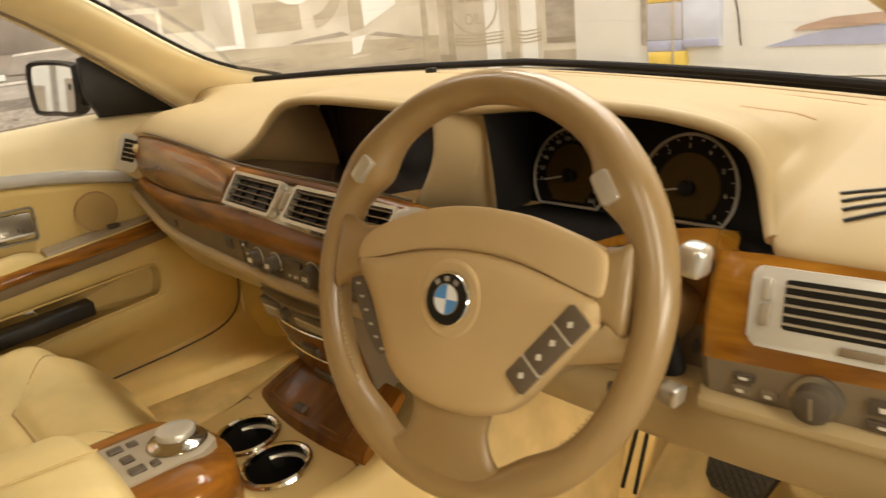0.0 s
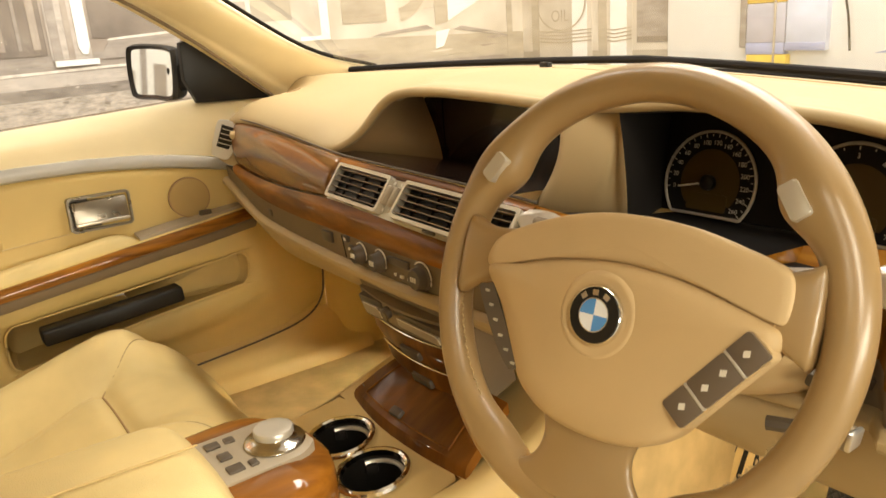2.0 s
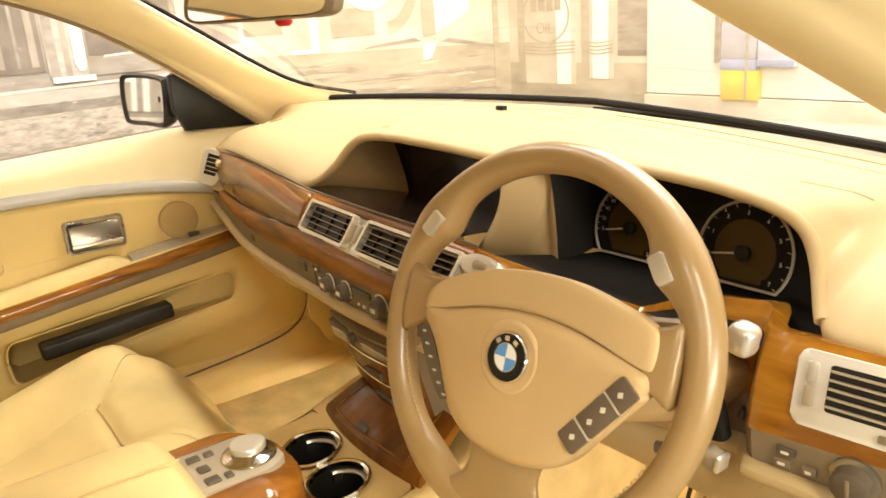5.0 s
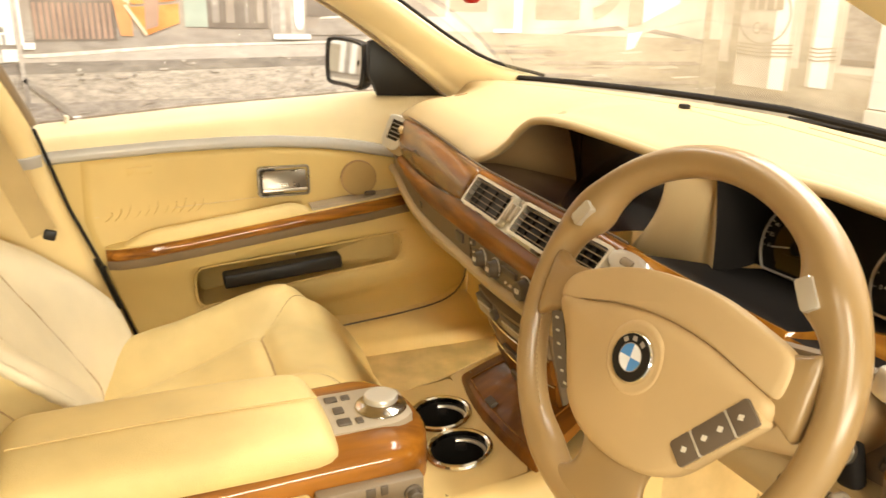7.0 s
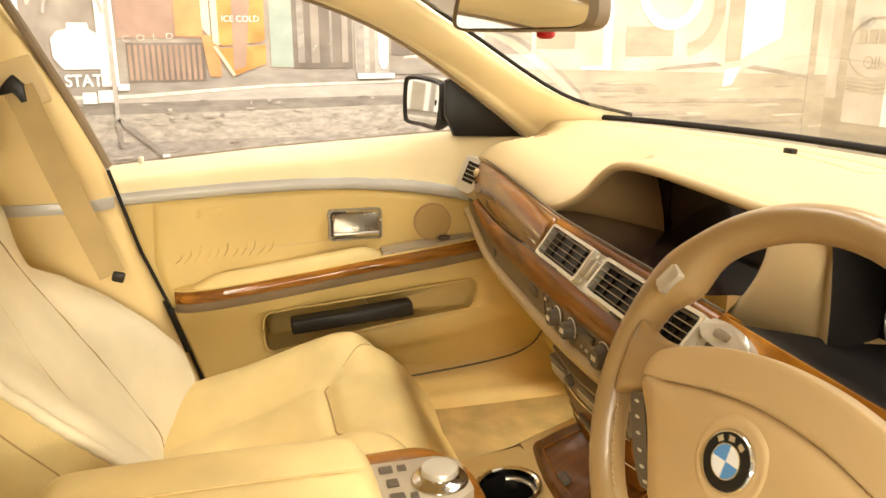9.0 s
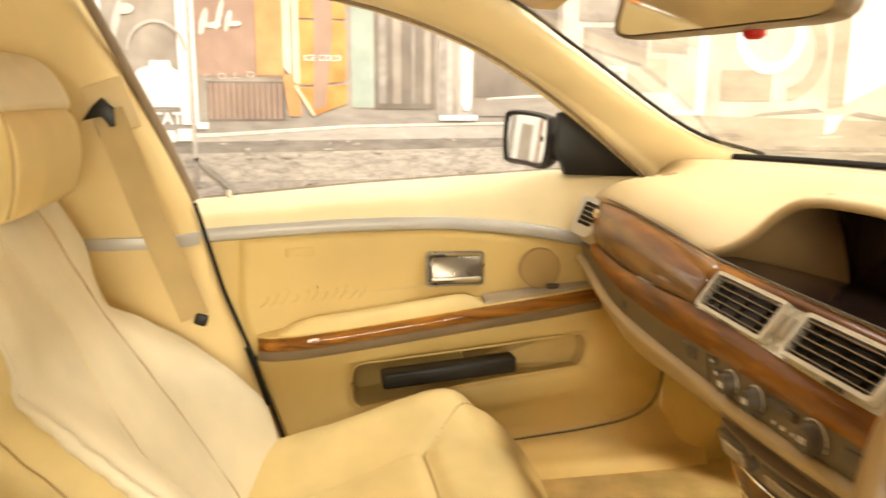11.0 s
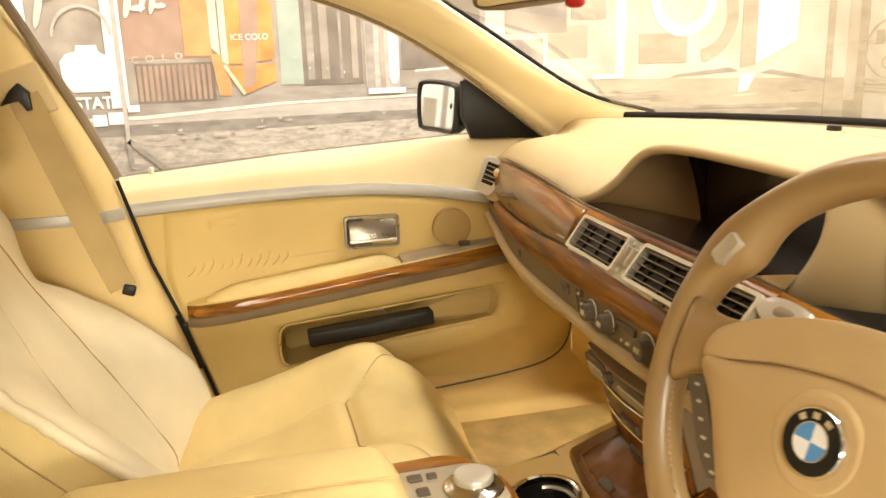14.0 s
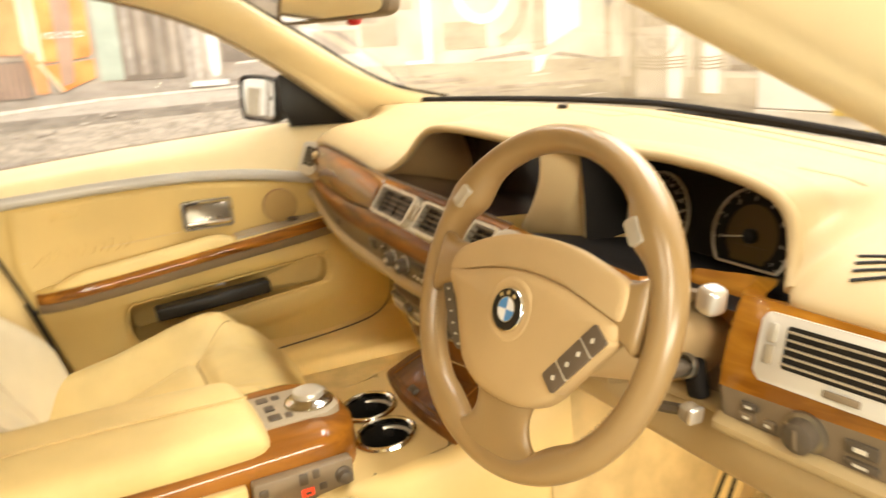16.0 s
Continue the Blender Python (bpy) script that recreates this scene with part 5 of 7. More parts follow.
rows = []
N = 112
for k in range(N):
    a = 2 * math.pi * k / N
    deg = math.degrees(a)
    thick = 1 + 0.10 * max(0, math.cos(radians(deg - 145))) ** 6 + 0.10 * max(0, math.cos(radians(deg - 35))) ** 6
    inner = 0.013 * (math.exp(-((deg - 145) / 9) ** 2) + math.exp(-((deg - 35) / 9) ** 2)) + 0.006 * (math.exp(-((deg - 238) / 10) ** 2) + math.exp(-((deg - 302) / 10) ** 2))
    ring = []
    for j in range(16):
        q = 2 * math.pi * j / 16
        rad = r0 * thick
        du = rad * math.cos(q) - (inner if math.cos(q) < -0.2 else 0)
        ring.append(wp((R + du) * math.cos(a), (R + du) * math.sin(a), 1.12 * rad * math.sin(q) + (0.004 * inner / 0.013 if math.sin(q) > 0 else 0)))
    rows.append(ring)
part("rim", grid(rows, True, True), WHEEL_SKIN, wheel, "worn shiny tan leather rim", soft=1)
# stitching round the inside of the rim
for a0, a1 in ((170, 232), (308, 338)):
    st = bmesh.new()
    for k in range(int((a1 - a0) * 0.55)):
        a = radians(a0 + k / 0.55)
        q = radians(163)
        s = box((0, 0, 0), (0.0012, 0.0034, 0.0009), 0)
        s.transform(WM @ Matrix.Translation(((R + (r0 + 0.0004) * math.cos(q)) * math.cos(a), (R + (r0 + 0.0004) * math.cos(q)) * math.sin(a), r0 * math.sin(q) + 0.002)) @ Matrix.Rotation(a + (0.5 if k % 2 else -0.5), 4, "Z"))
        merge(st, s)
    part("stitching", st, THREAD, wheel, smooth=False)

# hub: domed body that widens into the side and lower spokes

def dome(points, n, z_edge, z_top, material, name, label="", cx=0.01, cy=-0.015, side=0.012, parent=None):
    line = closed_line(points, n)
    levels = [(1.0, z_edge - side), (1.0, z_edge), (0.985, z_edge + 0.35 * (z_top - z_edge)), (0.93, z_edge + 0.6 * (z_top - z_edge)), (0.75, z_edge + 0.85 * (z_top - z_edge)), (0.4, z_top - 0.0005), (0.12, z_top), (0.01, z_top)]
    rows = [[wp(cx + f * (x - cx), cy + f * (y - cy), z) for x, y in line] for f, z in levels]
    bm = grid(rows, False, True)
    bm.verts.ensure_lookup_table()
    return part(name, bm, material, parent or wheel, label, sharp=50)


dome([(-0.113, 0.006), (-0.108, 0.028), (-0.075, 0.046), (-0.030, 0.060), (0.012, 0.065), (0.060, 0.063), (0.105, 0.053), (0.130, 0.045), (0.1375, 0.034), (0.1365, 0.012),
      (0.126, 0.0105), (0.100, 0.0175), (0.060, 0.026), (0.010, 0.029), (-0.04, 0.023), (-0.08, 0.013)], 96, 0.0232, 0.0275, WHEEL_PAD_TOP, "upper_pad", "light tan upper cover of the hub", 0.02, 0.043)
dome([(-0.112, 0.0045), (-0.080, 0.0125), (-0.04, 0.0225), (0.010, 0.0285), (0.060, 0.0255), (0.100, 0.0170), (0.126, 0.0095), (0.1355, 0.004), (0.134, -0.010), (0.119, -0.030), (0.096, -0.060), (0.078, -0.082), (0.056, -0.096), (0.026, -0.103),
      (-0.010, -0.102), (-0.036, -0.095), (-0.058, -0.080), (-0.072, -0.058), (-0.090, -0.026)], 108, 0.020, 0.036, WHEEL_PAD, "airbag_pad", "matt tan airbag cover")
for s in (-1, 1):
    rows = []
    for t in np.linspace(0, 1, 9):
        u = s * (0.085 + t * 0.070) + 0.008 * (1 - t)
        top, bot = (0.0445 - 0.004 * t + 0.018 * t ** 4, -0.002 - 0.004 * t - 0.016 * t ** 4) if s > 0 else (0.044 - 0.014 * t + 0.022 * t ** 4, -0.004 - 0.006 * t - 0.022 * t ** 4)
        ring = []
        for q in np.linspace(0, 2 * math.pi, 20, endpoint=False):
            cq, sq = math.copysign(abs(math.cos(q)) ** 0.55, math.cos(q)), math.copysign(abs(math.sin(q)) ** 0.55, math.sin(q))
            ring.append(wp(u, (top + bot) / 2 + (top - bot) / 2 * cq, (0.0120 if s > 0 else 0.0096) - 0.0028 * t * t + (0.0128 - 0.0028 * t * t) * sq))
        rows.append(ring)
    part("side_spoke", grid(rows, False, True, cap=True), WHEEL_SKIN, wheel, soft=1)
rows = []
for t in np.linspace(0, 1, 12):
    v = -0.075 - t * 0.088
    half = 0.062 - 0.022 * math.sin(math.pi * min(1, t * 1.15)) ** 1.0 + 0.034 * max(0, t - 0.72) / 0.28 * t
    ring = []
    for q in np.linspace(0, 2 * math.pi, 16, endpoint=False):
        ring.append(wp(0.006 + half * math.cos(q), v - 0.010 * t * abs(math.cos(q)) ** 2 * 0, 0.013 - 0.008 * t + (0.011 - 0.002 * t) * math.copysign(abs(math.sin(q)) ** 0.7, math.sin(q))))
    rows.append(ring)
part("lower_spoke", grid(rows, False, True, cap=True), WHEEL_SKIN, wheel, soft=1)

part("hub_core", plate(closed_line([(-0.110, 0.010), (-0.075, 0.042), (-0.030, 0.056), (0.012, 0.061), (0.060, 0.059), (0.105, 0.046), (0.128, 0.034), (0.127, -0.006), (0.092, -0.050), (0.05, -0.088), (-0.03, -0.09), (-0.08, -0.03)], 60), WM, -0.004, 0.0225), WHEEL_PAD_TOP, wheel)

# badge in a shallow dish
badge_at = Matrix.Translation((0.009, -0.012, 0.0))
part("badge_dish", lathe([(0.033, 0.0345), (0.031, 0.0362), (0.0285, 0.0366), (0.026, 0.0358), (0.023, 0.036)], WM @ badge_at, 40, False), WHEEL_PAD_TOP, wheel)
badge = part("badge", lathe([(0.0225, 0.034), (0.0225, 0.0375), (0.0212, 0.0392), (0.020, 0.0388), (0.0, 0.0385)], WM @ badge_at, 40), CHROME, wheel, "round blue and white badge")
part("badge_band", ring_plate(circle(0.0205, 40), circle(0.0125, 40), WM @ badge_at, 0.037, 0.0396), BLACK, badge)
part("badge_line", ring_plate(circle(0.0127, 40), circle(0.0120, 40), WM @ badge_at, 0.037, 0.0400), CHROME, badge)
for k in (60, 95, 130):
    g = box((0.0165, 0, 0.0397), (0.0042, 0.0050, 0.0006), 0)
    g.transform(WM @ badge_at @ Matrix.Rotation(radians(k), 4, "Z"))
    part("badge_mark", g, CHROME, badge, smooth=False)
for k in range(4):
    pts = [(0, 0)] + [(0.0121 * math.cos(a), 0.0121 * math.sin(a)) for a in np.radians(np.linspace(90 * k, 90 * k + 90, 10))]
    part("badge_quarter", plate(pts, WM @ badge_at, 0.037, 0.0397), ROUNDEL_WHITE if k % 2 == 0 else ROUNDEL_BLUE, badge, smooth=False)

# button banks
turn = math.atan2(0.058, 0.046)
bank = part("button_bank", plate(rounded(0.0805, 0.0245, 0.004), WM @ Matrix.Translation((0.1035, -0.034, 0)) @ Matrix.Rotation(turn, 4, "Z"), 0.018, 0.0305, 0.003), WHEEL_PAD_TOP, wheel, "bank of taupe buttons on the hub")
for k, w in ((-1, 0.021), (0, 0.034), (1, 0.022)):
    m = WM @ Matrix.Translation((0.1035, -0.034, 0)) @ Matrix.Rotation(turn, 4, "Z") @ Matrix.Translation((0.0285 * k - (0.0005 if k else 0), 0, 0))
    b = part("button", plate(rounded(w, 0.0215, 0.002), m, 0.0300, 0.0335, 0.001), WHEEL_BUTTON, bank)
    for off in ((0,) if k else (-0.008, 0.008)):
        part("button_mark", plate([(off - 0.0035, 0), (off, -0.0028), (off + 0.0035, 0), (off, 0.0028)], m, 0.0335, 0.0339), MARK, b, smooth=False)
for off in (-0.0178, 0.0178):
    g = box((off, 0, 0.0320), (0.0022, 0.0215, 0.004), 0.0006)
    g.transform(WM @ Matrix.Translation((0.1035, -0.034, 0)) @ Matrix.Rotation(turn, 4, "Z"))
    part("silver_divider", g, SILVER, bank)
pts = curve_through([(-0.108, -0.010, 0), (-0.094, -0.032, 0), (-0.078, -0.054, 0), (-0.060, -0.072, 0)], 13)
line = [(p.x - 0.008, p.y - 0.002) for p in pts] + [(p.x + 0.008, p.y + 0.003) for p in reversed(pts)]
bank = part("button_bank", plate(line, WM, 0.012, 0.028, 0.002), BUTTON, wheel, "curved bank of dark buttons on the hub")
for k in (1, 3, 5, 7, 9, 11):
    part("button_mark", plate(rounded(0.005, 0.0022, 0.0008, 2, pts[k].x, pts[k].y), WM, 0.028, 0.0285), SILVER, bank, smooth=False)
for s in (-1, 1):
    m = WM @ Matrix.Translation((s * 0.1265, 0.0885, 0)) @ Matrix.Rotation(s * radians(35), 4, "Z")
    part("shift_button", plate(rounded(0.0135, 0.0250, 0.002), m, 0.010, 0.0248, 0.0015), SILVER, wheel, "satin silver shift button")

# column and stalks
column = thing("steering_column", "cream steering column cover with control stalks", "steering column", (0.39, 0.14, 0.80))
rows = []
for t in np.linspace(0, 1, 8):
    c = Vector((0.386 + 0.012 * t, 0.055 + 0.17 * t, 0.850 - 0.03 * t))
    wide = 0.080 + 0.040 * smoothstep(0.1, 0.6, t)
    rows.append([c + Vector((wide * math.copysign(abs(math.cos(q)) ** 0.7, math.cos(q)), 0.004 * math.sin(q), (0.026 if math.sin(q) > 0 else 0.078) * math.sin(q) * (0.85 + 0.15 * t))) for q in np.linspace(0, 2 * math.pi, 18, endpoint=False)])
part("column_cover", grid(rows, False, True, cap=True), WHEEL_PAD, column, soft=1)
part("stalk", tube([(0.43, 0.10, 0.878), (0.50, 0.115, 0.887), (0.541, 0.12, 0.890)], 0.007, 8), TAUPE, column)
part("stalk_tip", box((0.547, 0.12, 0.890), (0.022, 0.022, 0.027), 0.007, Matrix.Rotation(radians(10), 3, "Y"), seg=3), CHROME_SATIN, column, "satin silver stalk tip")
part("stalk", tube([(0.474, 0.108, 0.766), (0.50, 0.115, 0.769), (0.518, 0.12, 0.772)], 0.006, 8), BUTTON, column)
tip = part("stalk_tip", box((0.526, 0.12, 0.772), (0.020, 0.018, 0.017), 0.005, Matrix.Rotation(radians(10), 3, "Y"), seg=3), TAUPE_LIGHT, column, "grey stalk tip with a chrome end")
part("chrome_end", box((0.534, 0.118, 0.773), (0.005, 0.017, 0.016), 0.002, Matrix.Rotation(radians(10), 3, "Y")), CHROME_SATIN, tip)
slot = part("ignition_slot", box((0.510, 0.142, 0.796), (0.022, 0.016, 0.040), 0.006, Matrix.Rotation(radians(-14), 3, "Y"), seg=3), BLACK_SOFT, column, "dark key slot")
part("slot_ring", lathe([(0.0125, 0.0), (0.0125, 0.005), (0.0105, 0.0065), (0.0095, 0.004), (0.0095, 0.0)], axes_at((0.507, 0.133, 0.810), (1, 0.15, 0), (0, 0.3, 1)), 24), DARK_METAL, slot)
part("key_fob", box((0.507, 0.122, 0.810), (0.015, 0.026, 0.012), 0.003, Matrix.Rotation(radians(20), 3, "Y"), seg=2), BUTTON, slot, "dark key standing in the slot")


# ---------------------------------------------------------------- centre console
console = thing("centre_console", "cream and walnut centre console with armrest and cup holders", "console", (0, -0.2, 0.34))


def deck_z(y):
    """The height of the cream deck between the seats."""
    return float(np.interp(y, [-0.6, -0.2, -0.06, 0.05, 0.16, 0.22], [0.53, 0.545, 0.560, 0.571, 0.600, 0.640]))




def deck_edges(y):
    return -0.150 - 0.02 * smoothstep(-0.1, 0.2, y), 0.150 + 0.015 * smoothstep(-0.1, 0.2, y)


CUPS = ((-0.050, 0.006), (0.046, -0.004))
BAY = (-0.056, 0.060)
for y0, y1, n in ((-0.60, BAY[0], 14), (BAY[1], 0.24, 8)):
    rows = []
    for y in np.linspace(y0, y1, n):
        z, (wl, wr) = deck_z(y), deck_edges(y)
        rows.append([(x, y, z) for x in np.linspace(wl + 0.012, wr - 0.022, 8)])
    part("deck_top", grid(rows), DECK, console, "cream moulded console deck")
for s in (0, 1):
    rows = []
    for y in np.linspace(-0.60, 0.24, 22):
        z, (wl, wr) = deck_z(y), deck_edges(y)
        rows.append([(wl - 0.012, y, 0.33), (wl - 0.006, y, z - 0.06), (wl, y, z - 0.012), (wl + 0.003, y, z - 0.004), (wl + 0.012, y, z)] if s == 0 else
                    [(wr - 0.022, y, z), (wr - 0.012, y, z - 0.001), (wr - 0.004, y, z - 0.006), (wr + 0.002, y, z - 0.020), (wr + 0.008, y, z - 0.075), (wr + 0.012, y, 0.33)])
    part("deck_side", grid(rows), DECK, console)
for s, (cx, cy) in enumerate(CUPS):
    # the deck round each cup, with the hole left open
    x0, x1 = (deck_edges(0)[0] + 0.011, -0.002) if s == 0 else (-0.002, deck_edges(0)[1] - 0.021)
    inner_line, outer_line = [], []
    for k in range(64):
        a = 2 * math.pi * k / 64
        c, d = math.cos(a), math.sin(a)
        far = min(((x1 if c > 0 else x0) - cx) / c if abs(c) > 1e-6 else 9, ((BAY[1] if d > 0 else BAY[0]) - cy) / d if abs(d) > 1e-6 else 9)
        outer_line.append((cx + far * c, cy + far * d, deck_z(cy + far * d)))
        inner_line.append((cx + 0.043 * c, cy + 0.043 * d, deck_z(cy + 0.043 * d)))
    mids = [[tuple(p + (q - p) * t for p, q in zip(a, b)) for a, b in zip(outer_line, inner_line)] for t in (0, 0.5, 1)]
    part("deck_bay", grid(mids, False, True), DECK, console)
part("deck_seam", tube([(0.150, y, deck_z(y) - 0.026) for y in np.linspace(-0.45, 0.2, 14)], 0.0015, 5), SEAM, console)

# armrest body in walnut, its sides running forward to a rounded nose
rows = []
for y in np.linspace(-0.565, -0.045, 24):
    nose = smoothstep(-0.115, -0.045, y)
    half = 0.104 * math.sqrt(max(0.02, 1 - (nose * 0.93) ** 2.6))
    top = 0.622 + 0.006 * smoothstep(-0.4, -0.1, y) - 0.014 * nose
    rows.append([(-half, y, 0.545), (-half - 0.001, y, top - 0.028), (-half + 0.004, y, top - 0.008), (-half + 0.014, y, top), (-0.3 * half, y, top + 0.002), (0.3 * half, y, top + 0.002), (half - 0.014, y, top), (half - 0.004, y, top - 0.008), (half + 0.001, y, top - 0.028), (half, y, 0.545)])
body = part("armrest_body", grid(rows, cap=True), WOOD_BOX, console, "glossy walnut sides of the armrest box", soft=1)

# leather pad
rows = []
for t in np.linspace(0, 1, 26):
    y = -0.575 + 0.400 * t
    e = min(1.0, math.sin(math.pi * min(0.5, t * 6 if t < 0.083 else (1 - t) * 7)) if (t < 0.083 or t > 0.93) else 1.0)
    half = 0.104 * (0.90 + 0.10 * e) * (1 - 0.03 * smoothstep(0.75, 1, t))
    top, bot = 0.630 + 0.030 * e + 0.004 * math.sin(math.pi * t), 0.618
    ring = [(-half * 0.96, y, bot), (-half, y, bot + 0.010), (-half * 0.97, y, top - 0.012), (-half * 0.80, y, top - 0.002), (-half * 0.3, y, top + 0.003), (half * 0.3, y, top + 0.003), (half * 0.80, y, top - 0.002), (half * 0.97, y, top - 0.012), (half, y, bot + 0.010), (half * 0.96, y, bot)]
    rows.append(ring)
pad = part("armrest_pad", grid(rows, cap=True), LEATHER, console, "smooth cream leather armrest pad", soft=1)
part("pad_seam", tube([(0.012, y, 0.6655 + 0.004 * math.sin(math.pi * (y + 0.575) / 0.4)) for y in np.linspace(-0.545, -0.19, 16)], 0.0011, 5), LEATHER_FOLD, pad)

# controller panel at the nose
rows = []
for y in np.linspace(-0.180, -0.068, 10):
    half = 0.052 * (1 - 0.42 * smoothstep(-0.105, -0.06, y) ** 2)
    rows.append([(-half, y, 0.618), (-half, y, 0.6315), (-half + 0.002, y, 0.6325), (half - 0.002, y, 0.6325), (half, y, 0.6315), (half, y, 0.618)])
panel = part("control_panel", grid(rows, cap=True), TAUPE_LIGHT, console, "warm grey control panel")
m = Matrix.Translation((0.006, -0.103, 0.632))
turner = part("rotary_controller", lathe([(0.0345, 0.0), (0.0352, 0.0022), (0.0338, 0.0042), (0.0315, 0.0050), (0.0275, 0.0062), (0.0240, 0.0084), (0.0222, 0.0110)], m, 56, False), DARK_CHROME, console, "silver rotary controller with a chrome skirt")
part("controller_knob", lathe([(0.0218, 0.0095), (0.0226, 0.0112), (0.0228, 0.0160), (0.0216, 0.0183), (0.0190, 0.0190), (0.010, 0.0186), (0.0, 0.0184)], m, 48), SILVER, turner, "satin silver knob top")
for x, y, w, h in ((-0.034, -0.163, 0.017, 0.014), (-0.034, -0.143, 0.012, 0.012), (0.0, -0.160, 0.014, 0.016), (0.034, -0.160, 0.018, 0.016), (0.036, -0.140, 0.010, 0.013)):
    b = part("panel_button", box((0.92 * x, y, 0.6335), (h, w, 0.004), 0.0015), BUTTON, console)

# switch panel on the driver's side
side_panel = part("side_switch_panel", box((0.112, -0.150, 0.565), (0.020, 0.135, 0.055), 0.004), TAUPE, console, "taupe switch panel on the console side")
part("side_cover", box((0.109, -0.40, 0.560), (0.018, 0.355, 0.060), 0.005), DECK, console, "plain cream cover on the console side")
m = axes_at((0.122, -0.098, 0.572), (0, 1, 0), (0, 0, 1))
part("side_knob", lathe([(0.012, 0), (0.012, 0.003), (0.0095, 0.005), (0.0085, 0.013), (0.006, 0.014)], m, 24), BUTTON, side_panel)
for y, z, w, h in ((-0.152, 0.582, 0.012, 0.016), (-0.135, 0.585, 0.009, 0.012), (-0.127, 0.565, 0.010, 0.009), (-0.205, 0.578, 0.012, 0.010), (-0.205, 0.564, 0.012, 0.010), (-0.205, 0.550, 0.012, 0.010), (-0.138, 0.548, 0.012, 0.008)):
    part("side_button", box((0.1225, y, z), (0.004, w, h), 0.001), BUTTON, side_panel)
part("warning_button", box((0.1228, -0.148, 0.562), (0.004, 0.017, 0.011), 0.0015), RED_LIT, side_panel, "glowing red warning button")
part("warning_mark", box((0.1250, -0.148, 0.562), (0.001, 0.008, 0.004), 0), BUTTON, side_panel, smooth=False)

# cup holders
for x, y in CUPS:
    z = deck_z(y) + 0.002
    m = Matrix.Translation((x, y, z)) @ Matrix.Rotation(radians(6), 4, "X")
    cup = part("cup_holder", lathe([(0.0375, -0.055), (0.0385, -0.004), (0.0395, 0.0025)], m, 40, False), BLACK, console, "round black cup holder with a chrome rim")
    part("chrome_rim", lathe([(0.0385, -0.003), (0.0395, 0.0035), (0.0425, 0.0052), (0.0462, 0.0040), (0.0475, 0.0)], m, 44, False), CHROME, cup)
    part("cup_floor", lathe([(0.0, 0.0), (0.037, 0.0)], m @ Matrix.Translation((0, 0, -0.053)), 32), BLACK_SOFT, cup)
    part("inner_collar", tube([m @ Vector((0.0365 * math.cos(a), 0.0365 * math.sin(a), -0.010)) for a in np.linspace(0.2, 2.9, 24)], 0.0030, 6), SILVER, cup)
    for a in (35, 155, 275):
        t = box((0.032 * math.cos(radians(a)), 0.032 * math.sin(radians(a)), -0.016), (0.012, 0.016, 0.012), 0.003, Matrix.Rotation(radians(a), 3, "Z"))
        t.transform(m)
        part("grip_tab", t, BLACK_SOFT, cup)

# wooden lid ahead of the cups
def lid_edges(s):
    """Front and rear edge of the lid, across it from -1 to 1."""
    return (Vector(((0.118 if s < 0 else 0.146) * s - 0.004, 0.054 + 0.012 * s * s - 0.004 * s, 0.583 - 0.003 * (1 - abs(s)))),
            Vector(((0.094 if s < 0 else 0.122) * s + 0.004, 0.145, 0.632)))


rows = []
for s in np.linspace(-1, 1, 13):
    f, b = lid_edges(s)
    n = Vector((0, -0.5, 0.86)) * (0.004 + 0.004 * (1 - s * s))
    rows.append([f - Vector((0, 0, 0.012)), f, f.lerp(b, 0.06) + n, f.lerp(b, 0.5) + n * 1.5, b + n, b - Vector((0, 0, 0.01))])
lid = part("ashtray_lid", grid(rows, cap=True), WOOD_DEEP, console, "dark glossy walnut lid")
edge = [(-0.76, 0.14), (0.76, 0.14), (0.74, 0.93), (-0.74, 0.93)]
outline = []
for (s0, t0), (s1, t1) in zip(edge, edge[1:] + edge[:1]):
    for k in np.linspace(0, 1, 12, endpoint=False):
        s, t = s0 + (s1 - s0) * k, t0 + (t1 - t0) * k
        f, b = lid_edges(s)
        outline.append(f.lerp(b, t) + Vector((0, -0.5, 0.86)) * (0.004 + 0.004 * (1 - s * s)) * (1 + 0.5 * math.sin(math.pi * t)))
part("lid_edge", tube(outline + [outline[0]], 0.0013, 6), WOOD_BOX, lid)
part("lid_catch", box((-0.004, 0.067, 0.5995), (0.022, 0.012, 0.010), 0.002, Matrix.Rotation(radians(28), 3, "X")), BUTTON, lid)
part("lid_line", tube([((0.118 if s < 0 else 0.146) * s * 0.93 - 0.004, 0.069 + 0.012 * s * s, 0.5955 - 0.003 * (1 - abs(s))) for s in np.linspace(-1, 1, 13)], 0.0012, 5), BUTTON, lid)
tail = part("rear_ashtray", box((0.0, -0.585, 0.590), (0.15, 0.05, 0.05), 0.010), WOOD_BOX, console, "walnut ashtray at the console's back end")
part("ashtray_cover", box((0.0, -0.592, 0.619), (0.10, 0.040, 0.012), 0.004, Matrix.Rotation(radians(-20), 3, "X")), DARK_METAL, tail)


# carpeted tunnel running on under the dashboard
for s in (-1, 1):
    rows = []
    for y in np.linspace(0.20, 0.84, 12):
        x = s * (0.168 - 0.02 * smoothstep(0.2, 0.8, y)) - (0.008 if s < 0 else -0.004)
        rows.append([(x + s * 0.020, y, 0.28), (x + s * 0.010, y, 0.40), (x, y, 0.54), (x - s * 0.012, y, 0.63), (x - s * 0.05, y, 0.68)])
    single("tunnel_carpet", grid(rows), CARPET, "beige carpet over the side of the tunnel", "carpet", kind="structure", soft=1)


